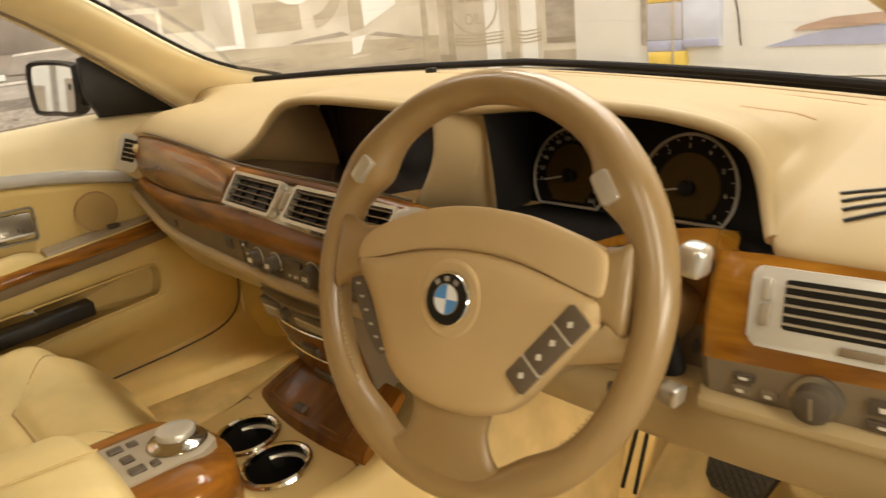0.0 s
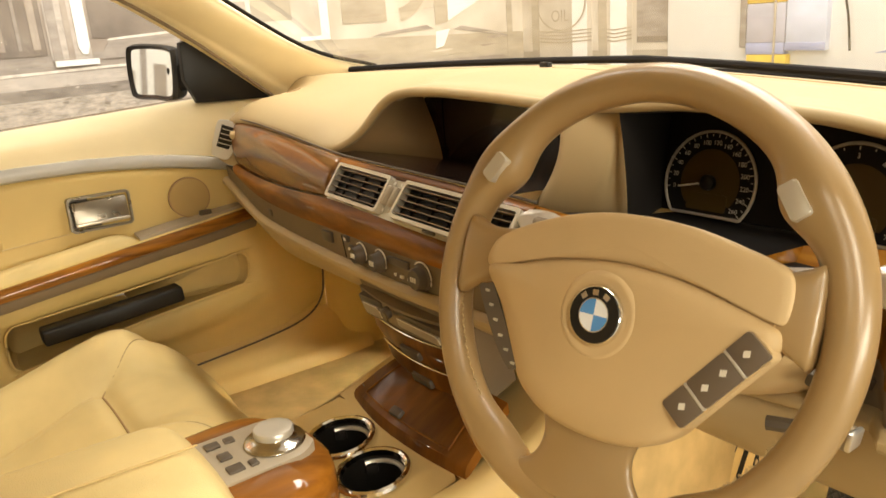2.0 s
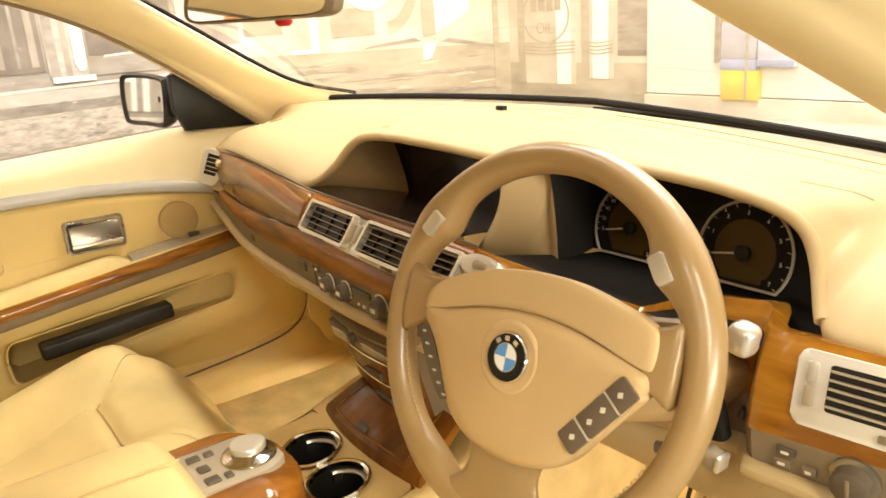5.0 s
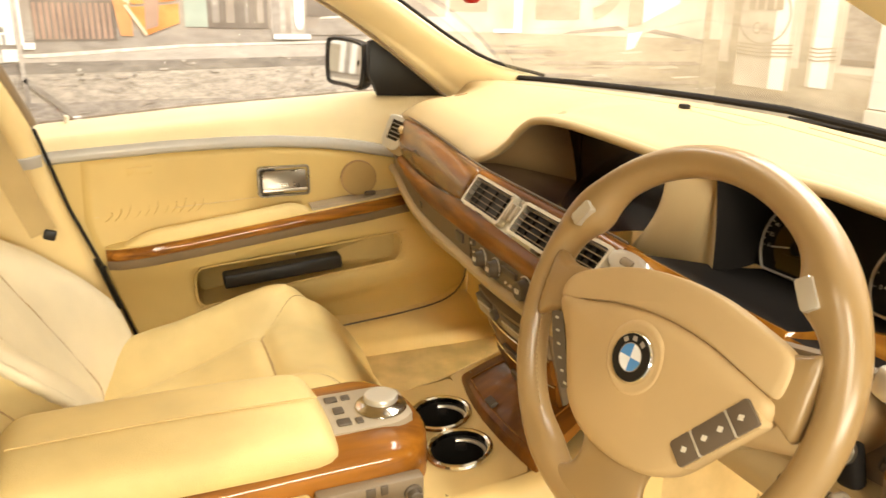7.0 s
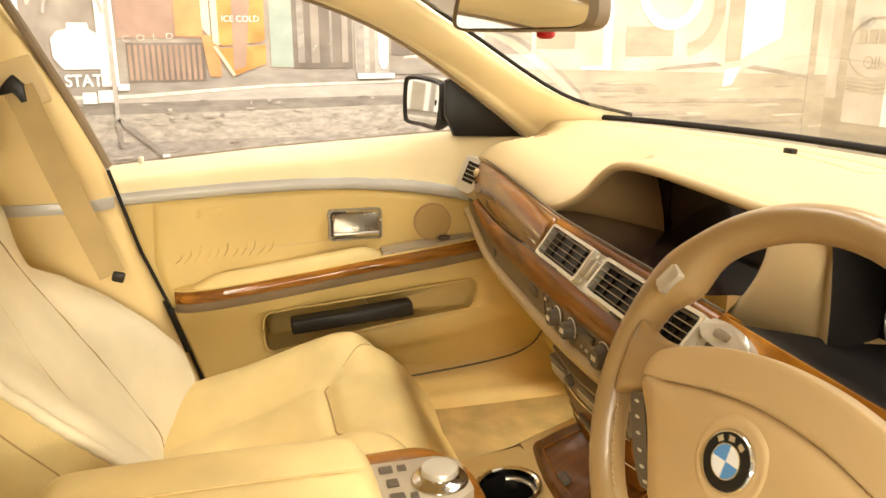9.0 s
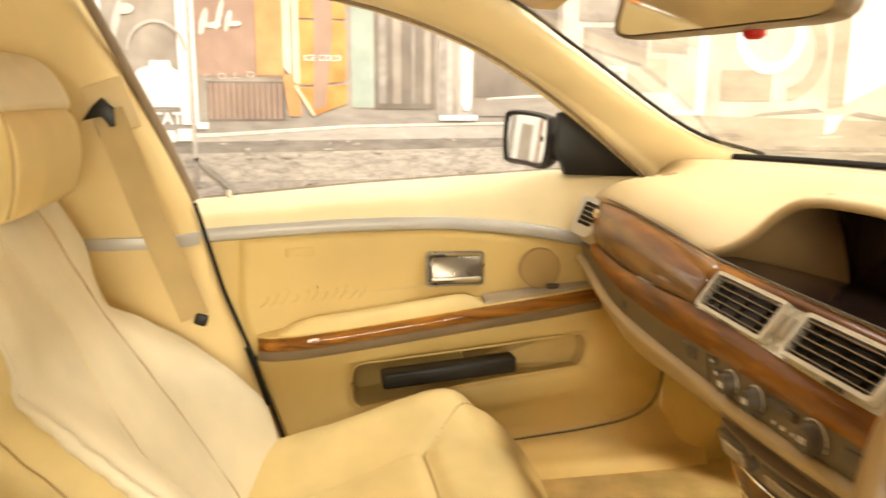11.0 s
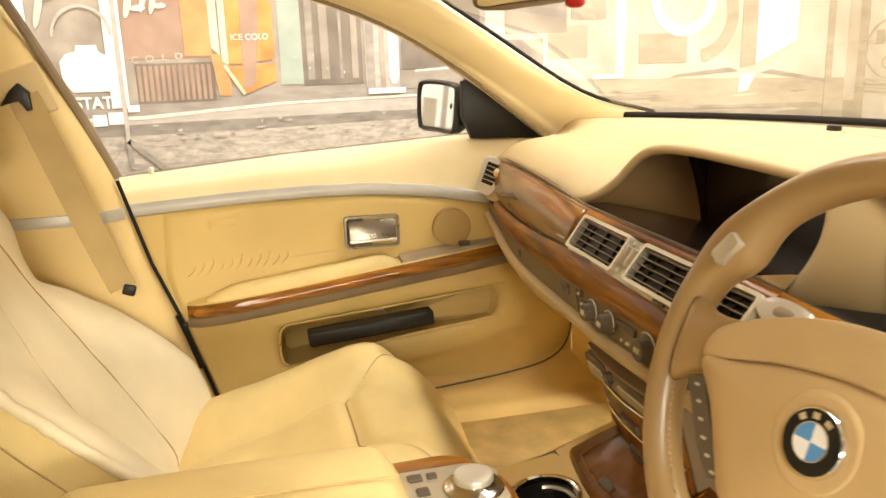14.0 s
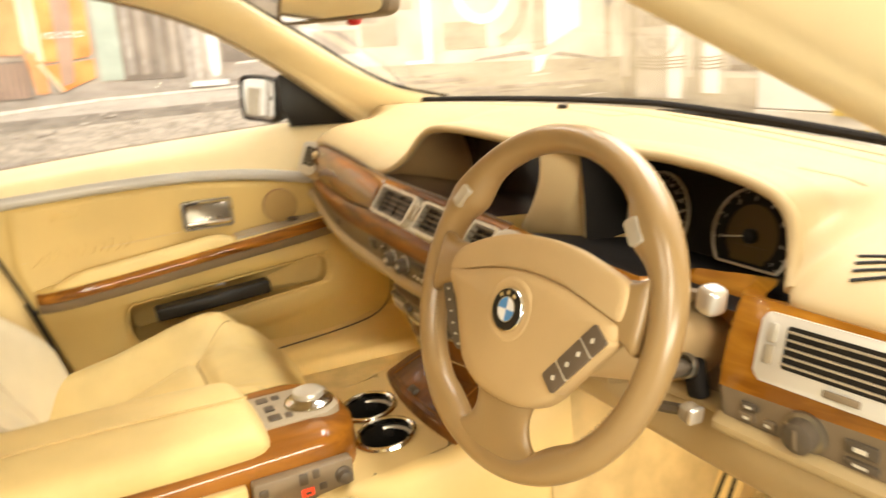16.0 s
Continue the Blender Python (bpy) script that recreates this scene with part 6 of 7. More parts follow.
# ---------------------------------------------------------------- seats
def cushion_z(x, y):
    """Top of a seat cushion about its own middle line."""
    a = abs(x)
    z = float(np.interp(y, [-0.54, -0.48, -0.333, -0.22, -0.16, -0.11, 0.06], [0.430, 0.440, 0.478, 0.522, 0.538, 0.543, 0.543])) + 0.006 * (1 - min(1, a / 0.1) ** 2)
    z += (0.062 - 0.012 * smoothstep(-0.40, -0.20, y)) * smoothstep(0.085, 0.190, a) * (1 - 0.55 * smoothstep(-0.14, -0.05, y)) - 0.045 * smoothstep(0.20, 0.262, a) ** 1.5
    if x > 0:
        z -= 0.030 * smoothstep(0.09, 0.20, x) * smoothstep(-0.30, -0.10, y)
    if y > -0.12:
        z -= 5.6 * (y + 0.12) ** 2
    seam = math.exp(-((y - seam_y(x)) / 0.011) ** 2)
    return z - 0.010 * seam - (0.005 * math.exp(-((a - 0.092) / 0.008) ** 2) if y < seam_y(x) else 0)


def seam_y(x):
    """The cross seam of a cushion, bent forward over the side bolsters."""
    return -0.188 + 0.95 * max(0, abs(x) - 0.085)


def spine(z):
    """Front and back of a seat back at a height."""
    f = float(np.interp(z, [0.47, 0.53, 0.60, 0.68, 0.76, 0.815, 0.87, 0.94, 0.97, 0.99, 1.005], [-0.480, -0.512, -0.553, -0.600, -0.640, -0.667, -0.697, -0.732, -0.756, -0.782, -0.812]))
    b = float(np.interp(z, [0.42, 0.595, 0.693, 0.80, 0.905, 0.978, 1.0, 1.01], [-0.68, -0.738, -0.768, -0.806, -0.838, -0.846, -0.842, -0.835]))
    return f, b


def turned_over(profile, n, stations, centre):
    """A body whose side view is the profile, drawn out sideways and drawn in towards its ends."""
    line = closed_line(profile, n)
    rows = [[(x, centre[0] + f * (y - centre[0]), centre[1] + f * (z - centre[1])) for y, z in line] for x, f in stations]
    return grid(rows, False, True, cap=True)


def seat(cx, name, label, deep):
    ob = thing(name, label, "car seat", (cx, -0.3, 0.33), group="front seats")
    xs = np.linspace(-0.255, 0.255, 41)
    ys = [-0.54 + 0.585 * t for t in np.linspace(0, 1, 66)]
    rows = [[(cx + x * (1 - 0.10 * smoothstep(-0.06, 0.045, y)), y, cushion_z(x, y)) for x in xs] for y in ys]
    rows += [[(cx + x * 0.90, 0.050 - 0.012 * k, 0.385 - 0.02 * k) for x in xs] for k in range(1, 4)]
    full = []
    for row in rows:
        (x0, y0, z0), (x1, _, z1) = row[0], row[-1]
        full.append([(x0 - 0.0, y0, 0.34), (x0 - 0.014, y0, 0.5 * z0 + 0.17), (x0 - 0.012, y0, z0 - 0.02), *row, (x1 + 0.012, y0, z1 - 0.02), (x1 + 0.014, y0, 0.5 * z1 + 0.17), (x1, y0, 0.34)])
    cushion = part("seat_cushion", grid(full, cap=True), deep, ob, soft=1)

    def seam_line(points, lift=0.0012):
        return [Vector((cx + x * (1 - 0.10 * smoothstep(-0.06, 0.045, y)), y, cushion_z(x, y) + lift)) for x, y in points]

    cross = [(x, seam_y(x)) for x in np.linspace(-0.205, 0.205, 50)]
    part("cushion_seam", tube(seam_line(cross, 0.0020), 0.0018, 5), SEAM, cushion)
    for s in (-1, 1):
        part("cushion_seam", tube(seam_line([(s * 0.092, y) for y in np.linspace(-0.48, -0.19, 20)], 0.0022), 0.0010, 5), LEATHER_FOLD, cushion)
    # seat back: a pale front panel with a waist, between broad side shells
    rows = []
    zs = np.concatenate([np.linspace(0.43, 0.96, 32), [0.975, 0.988, 0.998, 1.005]])
    for z in zs:
        f, b = spine(z)
        front = float(np.interp(z, [0.47, 0.60, 0.68, 0.74, 0.78, 0.82, 0.88, 0.93, 0.97, 1.005], [0.238, 0.258, 0.252, 0.224, 0.190, 0.180, 0.196, 0.212, 0.205, 0.165]))
        shell = float(np.interp(z, [0.47, 0.60, 0.72, 0.84, 0.92, 0.97, 1.005], [0.245, 0.264, 0.258, 0.240, 0.232, 0.220, 0.175]))
        bol = float(np.interp(z, [0.47, 0.58, 0.64, 0.70, 0.74, 0.772, 0.82, 0.875, 1.0], [0.070, 0.100, 0.078, 0.040, 0.006, -0.024, -0.014, 0.004, -0.006]))
        ring = []
        for s in np.linspace(-1, 1, 27):
            a = abs(s)
            pucker = 0.0022 * math.sin(z * 310 + 2.1 * math.sin(z * 47)) * smoothstep(0.80, 0.97, a) * smoothstep(0.80, 0.72, z)
            y = f + bol * smoothstep(0.40, 0.86, a) - 0.016 * smoothstep(0.88, 1.0, a) ** 1.6 - 0.004 * math.exp(-((a - 0.42) / 0.03) ** 2) + 0.007 * (1 - min(1, a / 0.4) ** 2) + pucker
            y += 0.0016 * math.sin(38 * s + 60 * z) * math.sin(31 * z + 5 * s)
            ring.append(Vector((cx + front * s, y, z)))
        edge = ring[-1].y
        for side in (1, -1):
            flank = []
            for t in np.linspace(0.10, 1, 8):
                wide = front + (shell - front) * smoothstep(0.0, 0.55, t) + 0.006 * math.sin(math.pi * t) - 0.022 * t ** 5
                flank.append(Vector((cx + side * wide, edge * (1 - t) + b * t - 0.006 * (1 - t) + 0.0014 * math.sin(70 * z + 9 * t) * (1 - t), z)))
            if side > 0:
                ring += flank
                for s in np.linspace(0.7, -0.7, 7):
                    ring.append(Vector((cx + shell * s, b - 0.012 * (1 - s * s), z)))
            else:
                ring += flank[::-1]
        rows.append(ring)
    shell_rows = [row[26:] + row[:1] for row in rows]
    back = part("backrest", grid([row[:27] for row in rows]), LEATHER_PALE, ob, "pale cream leather backrest front", soft=1)
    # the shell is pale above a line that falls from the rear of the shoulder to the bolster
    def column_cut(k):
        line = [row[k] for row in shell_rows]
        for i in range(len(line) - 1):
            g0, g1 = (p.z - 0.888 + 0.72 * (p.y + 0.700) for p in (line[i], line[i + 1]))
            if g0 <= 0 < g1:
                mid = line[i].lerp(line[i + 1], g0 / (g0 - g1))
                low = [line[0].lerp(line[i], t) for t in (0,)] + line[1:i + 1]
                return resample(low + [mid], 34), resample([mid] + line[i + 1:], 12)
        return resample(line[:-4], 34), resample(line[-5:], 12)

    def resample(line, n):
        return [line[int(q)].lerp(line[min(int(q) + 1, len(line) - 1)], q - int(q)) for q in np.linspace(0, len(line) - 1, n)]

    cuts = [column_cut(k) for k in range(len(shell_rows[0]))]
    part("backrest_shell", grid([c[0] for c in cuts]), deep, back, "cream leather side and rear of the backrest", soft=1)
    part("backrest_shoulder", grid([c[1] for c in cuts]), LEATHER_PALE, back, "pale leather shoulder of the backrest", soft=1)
    part("side_seam", tube([c[1][0] + Vector((0, 0, 0.001)) for c in cuts], 0.0016, 5), SEAM, back)
    cap = [rows[-1][k] for k in range(len(rows[-1]))]
    mid = sum(cap, Vector()) / len(cap) + Vector((0, 0, 0.004))
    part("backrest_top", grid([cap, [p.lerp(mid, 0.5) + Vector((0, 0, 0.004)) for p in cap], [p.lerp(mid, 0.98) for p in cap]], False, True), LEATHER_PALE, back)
    for j in (8, 18):
        part("backrest_seam", tube([row[j] + Vector((0, 0.0012, 0.0)) for row in rows[1:33]], 0.0011 if j == 8 else 0.0008, 5), SEAM if j == 8 else BEIGE, back)
    for j in (0, 26):
        roll = curve_through([row[j] + Vector((0, -0.001, 0)) for row in rows[1:34]], 150)
        fold = lambda t: 0.0030 + (0.0052 + 0.0010 * math.sin(210 * t + 2.2 * math.sin(31 * t))) * smoothstep(0.02, 0.10, t) * smoothstep(0.66, 0.52, t)
        part("bolster_roll", tube(roll, fold if j else 0.0032, 10), LEATHER_PALE, back, "gathered pale leather edge of the bolster")
    for s in (-1, 1):
        def flank_at(i, t):
            k = 27 + t * 7 if s > 0 else 48 - t * 7
            lo = int(k)
            return rows[i][lo].lerp(rows[i][min(lo + 1, 48)], k - lo) + Vector((0.0012 * s, 0, 0))
        part("side_seam", tube([flank_at(i, float(np.interp(zs[i], [0.765, 0.80, 0.85, 0.88, 0.905], [0.24, 0.30, 0.42, 0.60, 0.93]))) for i in range(20, 28)], 0.0012, 5), SEAM, back)
        part("side_seam", tube([flank_at(19, t).lerp(flank_at(20, t), 1 - t) for t in np.linspace(0.02, 0.95, 14)], 0.0015, 5), SEAM, back)
        part("side_seam", tube([flank_at(i, 0.17 + 0.05 * (i - 2) / 17) for i in range(2, 20)], 0.0012, 5), SEAM, back)
    # headrest: a block with a raised crown, and a pillow before it
    wide = [(-0.128, 0.50), (-0.136, 0.72), (-0.1395, 0.88), (-0.138, 0.965), (-0.130, 0.99), (-0.10, 1.0), (0.0, 1.0), (0.10, 1.0), (0.130, 0.99), (0.138, 0.965), (0.1395, 0.88), (0.136, 0.72), (0.128, 0.50)]
    shift = lambda q: [(cx + x * q, f) for x, f in wide]
    block = [(-0.800, 0.990), (-0.838, 1.010), (-0.838, 1.060), (-0.822, 1.112), (-0.792, 1.143), (-0.755, 1.152), (-0.722, 1.140), (-0.704, 1.108), (-0.716, 1.066), (-0.724, 0.995)]
    hr = part("headrest", turned_over(block, 60, shift(1.0), (-0.785, 1.07)), deep, ob, "cream leather headrest with a raised crown", soft=1)
    pillow = [(-0.740, 0.985), (-0.716, 0.955), (-0.696, 0.962), (-0.684, 0.995), (-0.680, 1.030), (-0.686, 1.066), (-0.705, 1.086), (-0.738, 1.080), (-0.746, 1.03)]
    part("headrest_pillow", turned_over(pillow, 44, shift(0.97), (-0.715, 1.025)), deep, hr, "soft front pillow of the headrest", soft=1)
    # crown strap: folds over the block and ends on top of the pillow
    strap = curve_through([(-0.760, 1.1535, 0), (-0.735, 1.150, 0), (-0.712, 1.130, 0), (-0.698, 1.104, 0), (-0.693, 1.086, 0)], 16)
    part("headrest_strap", grid([[(cx + x, p.x + dy, p.y + dz) for p in strap] + [(cx + x, p.x - 0.006, p.y - 0.008) for p in reversed(strap)] for x, dy, dz in
         ((-0.141, -0.006, -0.008), (-0.1415, -0.001, -0.002), (-0.137, 0.002, 0.0015), (-0.06, 0.0025, 0.002), (0.06, 0.0025, 0.002), (0.137, 0.002, 0.0015), (0.1415, -0.001, -0.002), (0.141, -0.006, -0.008))], False, True, cap=True), LEATHER_PALE, hr, "pale leather strap over the headrest's crown", soft=1)
    for s in (-1, 1):
        edge = [(-0.800, 0.992), (-0.838, 1.008), (-0.838, 1.060), (-0.822, 1.112), (-0.792, 1.143), (-0.755, 1.152), (-0.722, 1.138), (-0.704, 1.106), (-0.708, 1.090), (-0.724, 1.072), (-0.730, 1.050), (-0.728, 0.995)]
        piping = curve_through([(cx + s * 0.1385, -0.785 + 0.975 * (y + 0.785), 1.07 + 0.975 * (z - 1.07)) for y, z in edge], 70)
        part("headrest_piping", tube(piping, 0.0028, 6, up=(1, 0, 0)), LEATHER_PALE, hr)
        groove = curve_through([(cx + s * 0.1405, -0.785 + 0.945 * (y + 0.785), 1.07 + 0.945 * (z - 1.07)) for y, z in edge], 70)
        part("headrest_seam", tube(groove, 0.0012, 5, up=(1, 0, 0)), SEAM, hr)
        front = curve_through([(cx + s * 0.1335, y, z) for y, z in ((-0.694, 1.078), (-0.6885, 1.055), (-0.6865, 1.025), (-0.690, 0.990), (-0.699, 0.962))], 20)
        part("headrest_seam", tube(front, 0.0018, 5, up=(1, 0, 0)), SEAM, hr)
        part("headrest_post", tube([(cx + s * 0.06, -0.79, 0.975), (cx + s * 0.06, -0.785, 1.03)], 0.006), CHROME, hr)
    part("seat_base", box((cx, -0.26, 0.345), (0.40, 0.42, 0.05), 0.01), TAUPE, ob)
    return ob


seat(-0.425, "passenger_seat", "cream leather front seat with folded seams beside the window", LEATHER)
seat(0.41, "driver_seat", "cream leather front seat behind the steering wheel", LEATHER)

bench = thing("rear_bench", "cream leather rear bench behind the front seats", "car seat", (0, -1.45, 0.35))
rows = []
for x in np.linspace(-0.68, 0.68, 25):
    dip = 0.02 * math.cos(x / 0.34 * math.pi) if abs(x) < 0.68 else 0
    rows.append([(x, -0.98, 0.36), (x, -0.97, 0.47), (x, -1.0, 0.525 + dip), (x, -1.2, 0.545 + dip), (x, -1.42, 0.53 + dip)])
part("bench_cushion", grid(rows), LEATHER, bench, soft=1)
rows = []
for x in np.linspace(-0.68, 0.68, 25):
    dip = 0.02 * math.cos(x / 0.34 * math.pi)
    rows.append([(x, -1.40 + dip, 0.50), (x, -1.46 + dip, 0.70), (x, -1.55 + dip, 0.92), (x, -1.62, 1.0), (x, -1.72, 0.98)])
part("bench_back", grid(rows), LEATHER, bench, soft=1)
single("parcel_wall", box((0, -1.9, 0.85), (1.5, 0.04, 0.9), 0.01), HEADLINER, "beige cabin back wall behind the rear bench", "wall", kind="structure")


# ---------------------------------------------------------------- passenger door
door = thing("passenger_door", "closed cream front passenger door with walnut armrest", "car door", (-0.78, -0.15, 0.40))


def sill_z(y):
    return float(np.interp(y, [-1.6, -0.56, -0.25, 0.1, 0.35], [0.88, 0.913, 0.938, 0.957, 0.965]))


def strip_z(y):
    return float(np.interp(y, [-1.6, -0.56, -0.43, -0.32, -0.2, -0.10, 0.0, 0.06, 0.12, 0.18, 0.25], [0.842, 0.854, 0.861, 0.866, 0.868, 0.866, 0.858, 0.850, 0.839, 0.826, 0.808]))


def rear_edge(z):
    return float(np.interp(z, [0.40, 0.45, 0.63, 0.755, 0.92], [-0.40, -0.412, -0.466, -0.512, -0.555]))


def skin_x(y, z):
    """Inner face of the door trim."""
    x = -0.762 + 0.030 * smoothstep(-0.1, 0.30, y)
    crease = 0.495 + 0.13 * (y + 0.02)
    x += 0.012 * smoothstep(0.72, 0.66, z) - 0.016 * smoothstep(crease + 0.004, crease - 0.010, z)
    return x


ys = np.linspace(-0.56, 0.34, 40)
rows = []
for y in ys:
    s, t = sill_z(y), strip_z(y)
    rows.append([(-0.86, y, s - 0.03), (-0.845, y, s - 0.002), (-0.825, y, s), (-0.805, y, s - 0.004), (-0.782, y, s - 0.022), (-0.768, y, 0.5 * (s + t) + 0.01), (-0.764, y, t + 0.012)])
part("window_sill_cap", grid(rows), PILLAR, door, "padded cream sill under the window", soft=1)
rows = []
for y in np.linspace(-0.556, 0.30, 44):
    t = strip_z(y)
    h = 0.0125 - 0.003 * smoothstep(0.1, 0.25, y)
    x = skin_x(y, 0.85)
    rows.append([(x - 0.02, y, t + h), (x + 0.004, y, t + h), (x + 0.008, y, t + h * 0.5), (x + 0.009, y, t), (x + 0.007, y, t - h * 0.7), (x + 0.002, y, t - h), (x - 0.02, y, t - h)])
part("silver_trim_strip", grid(rows, cap=True), TRIMLINE, door, "brushed silver strip curving along the door")


# main skin with the pocket left open
POCKET = [(-0.274, 0.517), (-0.285, 0.532), (-0.286, 0.578), (-0.275, 0.599), (-0.245, 0.604), (-0.05, 0.620), (0.140, 0.644), (0.162, 0.644), (0.172, 0.630), (0.170, 0.600), (0.160, 0.582), (0.138, 0.576), (-0.05, 0.549), (-0.25, 0.517)]
N = 80
inner = closed_line(POCKET, N)


def outer_hit(y, z, cy=-0.06, cz=0.585):
    """Where the ray from the pocket's middle meets the door's outline."""
    dy, dz = y - cy, z - cz
    best = None
    for k in range(4000):
        f = 1 + 0.002 * k
        py, pz = cy + dy * f, cz + dz * f
        low = 0.425 + 0.05 * smoothstep(0.1, 0.34, py)
        if pz > strip_z(py) - 0.006 or pz < low or py > 0.345 or py < rear_edge(max(0.4, min(0.92, pz))) + 0.003:
            break
        best = (py, pz)
    return best or (y, z)


outer = [outer_hit(y, z) for y, z in inner]
rows = []
for t in (0.0, 0.04, 0.12, 0.2, 0.26, 0.32, 0.38, 0.44, 0.5, 0.56, 0.62, 0.68, 0.74, 0.8, 0.86, 0.92, 0.97, 1.0):
    rows.append([])
    for (a, b), (c, d) in zip(inner, outer):
        y, z = a + (c - a) * t, b + (d - b) * t
        rows[-1].append((skin_x(y, z) - (0.012 if t == 0 else 0.003 if t == 0.04 else 0) - (0.010 if t == 1 else 0), y, z))
part("door_skin", grid(rows, False, True), DOORSKIN, door, "cream vinyl door skin", sharp=60)
for edge, back in ((lambda z: rear_edge(z) - 0.014, lambda z: -0.31), (lambda z: 0.178, lambda z: 0.345)):
    rows = []
    for t in np.linspace(0, 1, 14):
        row = []
        for k in np.linspace(0, 1, 8):
            z0 = 0.42 + 0.40 * t
            y = edge(z0) + (back(z0) - edge(z0)) * k
            z = 0.42 + (strip_z(y) - 0.42) * t
            row.append((skin_x(y, z) - 0.0035, y, z))
        rows.append(row)
    part("door_corner", grid(rows), DOORSKIN, door)
part("door_crease", tube([(skin_x(y, 0.76) + 0.0004, y, 0.728 + 0.052 * (y + 0.5)) for y in np.linspace(-0.47, -0.145, 12)], 0.0008, 5), BEIGE, door)
rows = [[(skin_x(y, z) - d * (1 - 0.72 * smoothstep(0.0, 0.07, y)), c[0] + (y - c[0]) * f, c[1] + (z - c[1]) * f) for y, z in inner] for d, f, c in ((0.008, 1, (-0.06, 0.585)), (0.07, 0.99, (-0.06, 0.585)), (0.098, 0.96, (-0.06, 0.585)), (0.098, 0.05, (-0.06, 0.585)))]
part("door_pocket", grid(rows, False, True), POCKET_LINING_SHADED, door, "deep map pocket let into the door")
lip = [Vector((skin_x(y, z) - 0.0005, y, z)) for y, z in inner]
part("pocket_lip", tube(lip, 0.0024, 8, closed=True), DOORSKIN, door, "rounded cream lip round the map pocket")
# soft gathers in the skin over the elbow rest
for k in range(11):
    y = -0.450 + 0.018 * k
    z = 0.716 + 0.052 * (y + 0.5)
    part("door_fold", tube([(skin_x(y, z) + 0.0002 + 0.0019 * smoothstep(-0.30, -0.37, y) + 0.0008 * math.sin(math.pi * t), y + 0.010 * math.sin(2.2 * t) + 0.006 * t, z + (0.020 + 0.006 * (k % 3)) * t) for t in np.linspace(0, 1, 8)], 0.0022, 6, flat=0.6), DOORSKIN, door)
# black pull handle in the pocket
part("pull_handle", box((-0.722, -0.103, 0.5890), (0.040, 0.258, 0.031), 0.006, Matrix.Rotation(radians(4.4), 3, "X"), seg=3), BLACK, door, "black grip bar")
# armrest
def arm_z(y):
    return float(np.interp(y, [-0.46, -0.28, -0.05, 0.16, 0.24], [0.665, 0.684, 0.712, 0.736, 0.744]))


def arm_x(y):
    return float(np.interp(y, [-0.47, -0.44, -0.38, 0.10, 0.20, 0.24], [-0.745, -0.715, -0.700, -0.700, -0.708, -0.725]))


arm_rows, wood_rows, low_rows = [], [], []
for y in np.linspace(-0.455, 0.198, 30):
    z, x = arm_z(y), arm_x(y)
    wood_rows.append([(x - 0.012, y, z + 0.002), (x - 0.004, y, z + 0.001), (x, y, z - 0.006), (x + 0.001, y, z - 0.014), (x - 0.001, y, z - 0.021), (x - 0.012, y, z - 0.023)])
    low_rows.append([(x - 0.008, y, z - 0.020), (x - 0.004, y, z - 0.024), (x - 0.007, y, z - 0.036), (x - 0.014, y, z - 0.044), (x - 0.055, y, z - 0.050)])
    arm_rows.append([(x - 0.006, y, z - 0.004), (x - 0.010, y, z + 0.004), (x - 0.030, y, z + 0.006), (-0.79, y, z + 0.012)])
armrest = part("armrest", grid(arm_rows), DOORSKIN, door, "cream door armrest")
part("armrest_wood", grid(wood_rows, cap=True), WOOD_ALONG, armrest, "glossy walnut strip along the armrest")
part("armrest_underside", grid(low_rows), TAUPE, armrest, "taupe band under the walnut strip")
rows = []
for t in np.linspace(0, 1, 18):
    y = -0.43 + 0.40 * t
    e = min(1, 7 * t, 12 * (1 - t))
    z, x = arm_z(y), arm_x(y)
    rows.append([(x - 0.010, y, z + 0.001), (x - 0.014, y, z + 0.018 * e), (x - 0.026, y, z + 0.028 * e), (x - 0.050, y, z + 0.026 * e), (x - 0.064, y, z + 0.004)])
part("armrest_pad", grid(rows, cap=True), LEATHER, armrest, "padded leather elbow rest", soft=1)
rows = []
for y in np.linspace(-0.035, 0.185, 10):
    z, x = arm_z(y), arm_x(y)
    rows.append([(x - 0.012, y, z + 0.001), (x - 0.014, y, z + 0.010), (x - 0.050, y, z + 0.014), (x - 0.054, y, z)])
part("window_switch_plate", grid(rows, cap=True), TAUPE_LIGHT, armrest, "warm grey window switch plate")
part("window_switch", box((-0.728, 0.10, arm_z(0.10) + 0.015), (0.012, 0.024, 0.010), 0.003), BUTTON, armrest)
# inner handle
m = axes_at((-0.7545, -0.086, 0.780), (0, 1, 0.0), (0, 0, 1))
hand_frame = part("handle_frame", ring_plate(rounded(0.112, 0.066, 0.008), rounded(0.104, 0.058, 0.006), m, -0.012, 0.006), DARK_METAL, door, "satin chrome frame round the inner handle")
part("handle_recess", plate(rounded(0.102, 0.056, 0.006), m, -0.014, -0.006), BUTTON, hand_frame)
part("handle_lever", box((-0.7505, -0.086, 0.782), (0.008, 0.098, 0.044), 0.004, Matrix.Rotation(radians(-14), 3, "Y")), DARK_METAL, hand_frame, "dark satin metal lever")
part("lever_edge", box((-0.742, -0.086, 0.7625), (0.008, 0.096, 0.006), 0.0025), CHROME_SATIN, hand_frame, "bright lower edge of the lever")
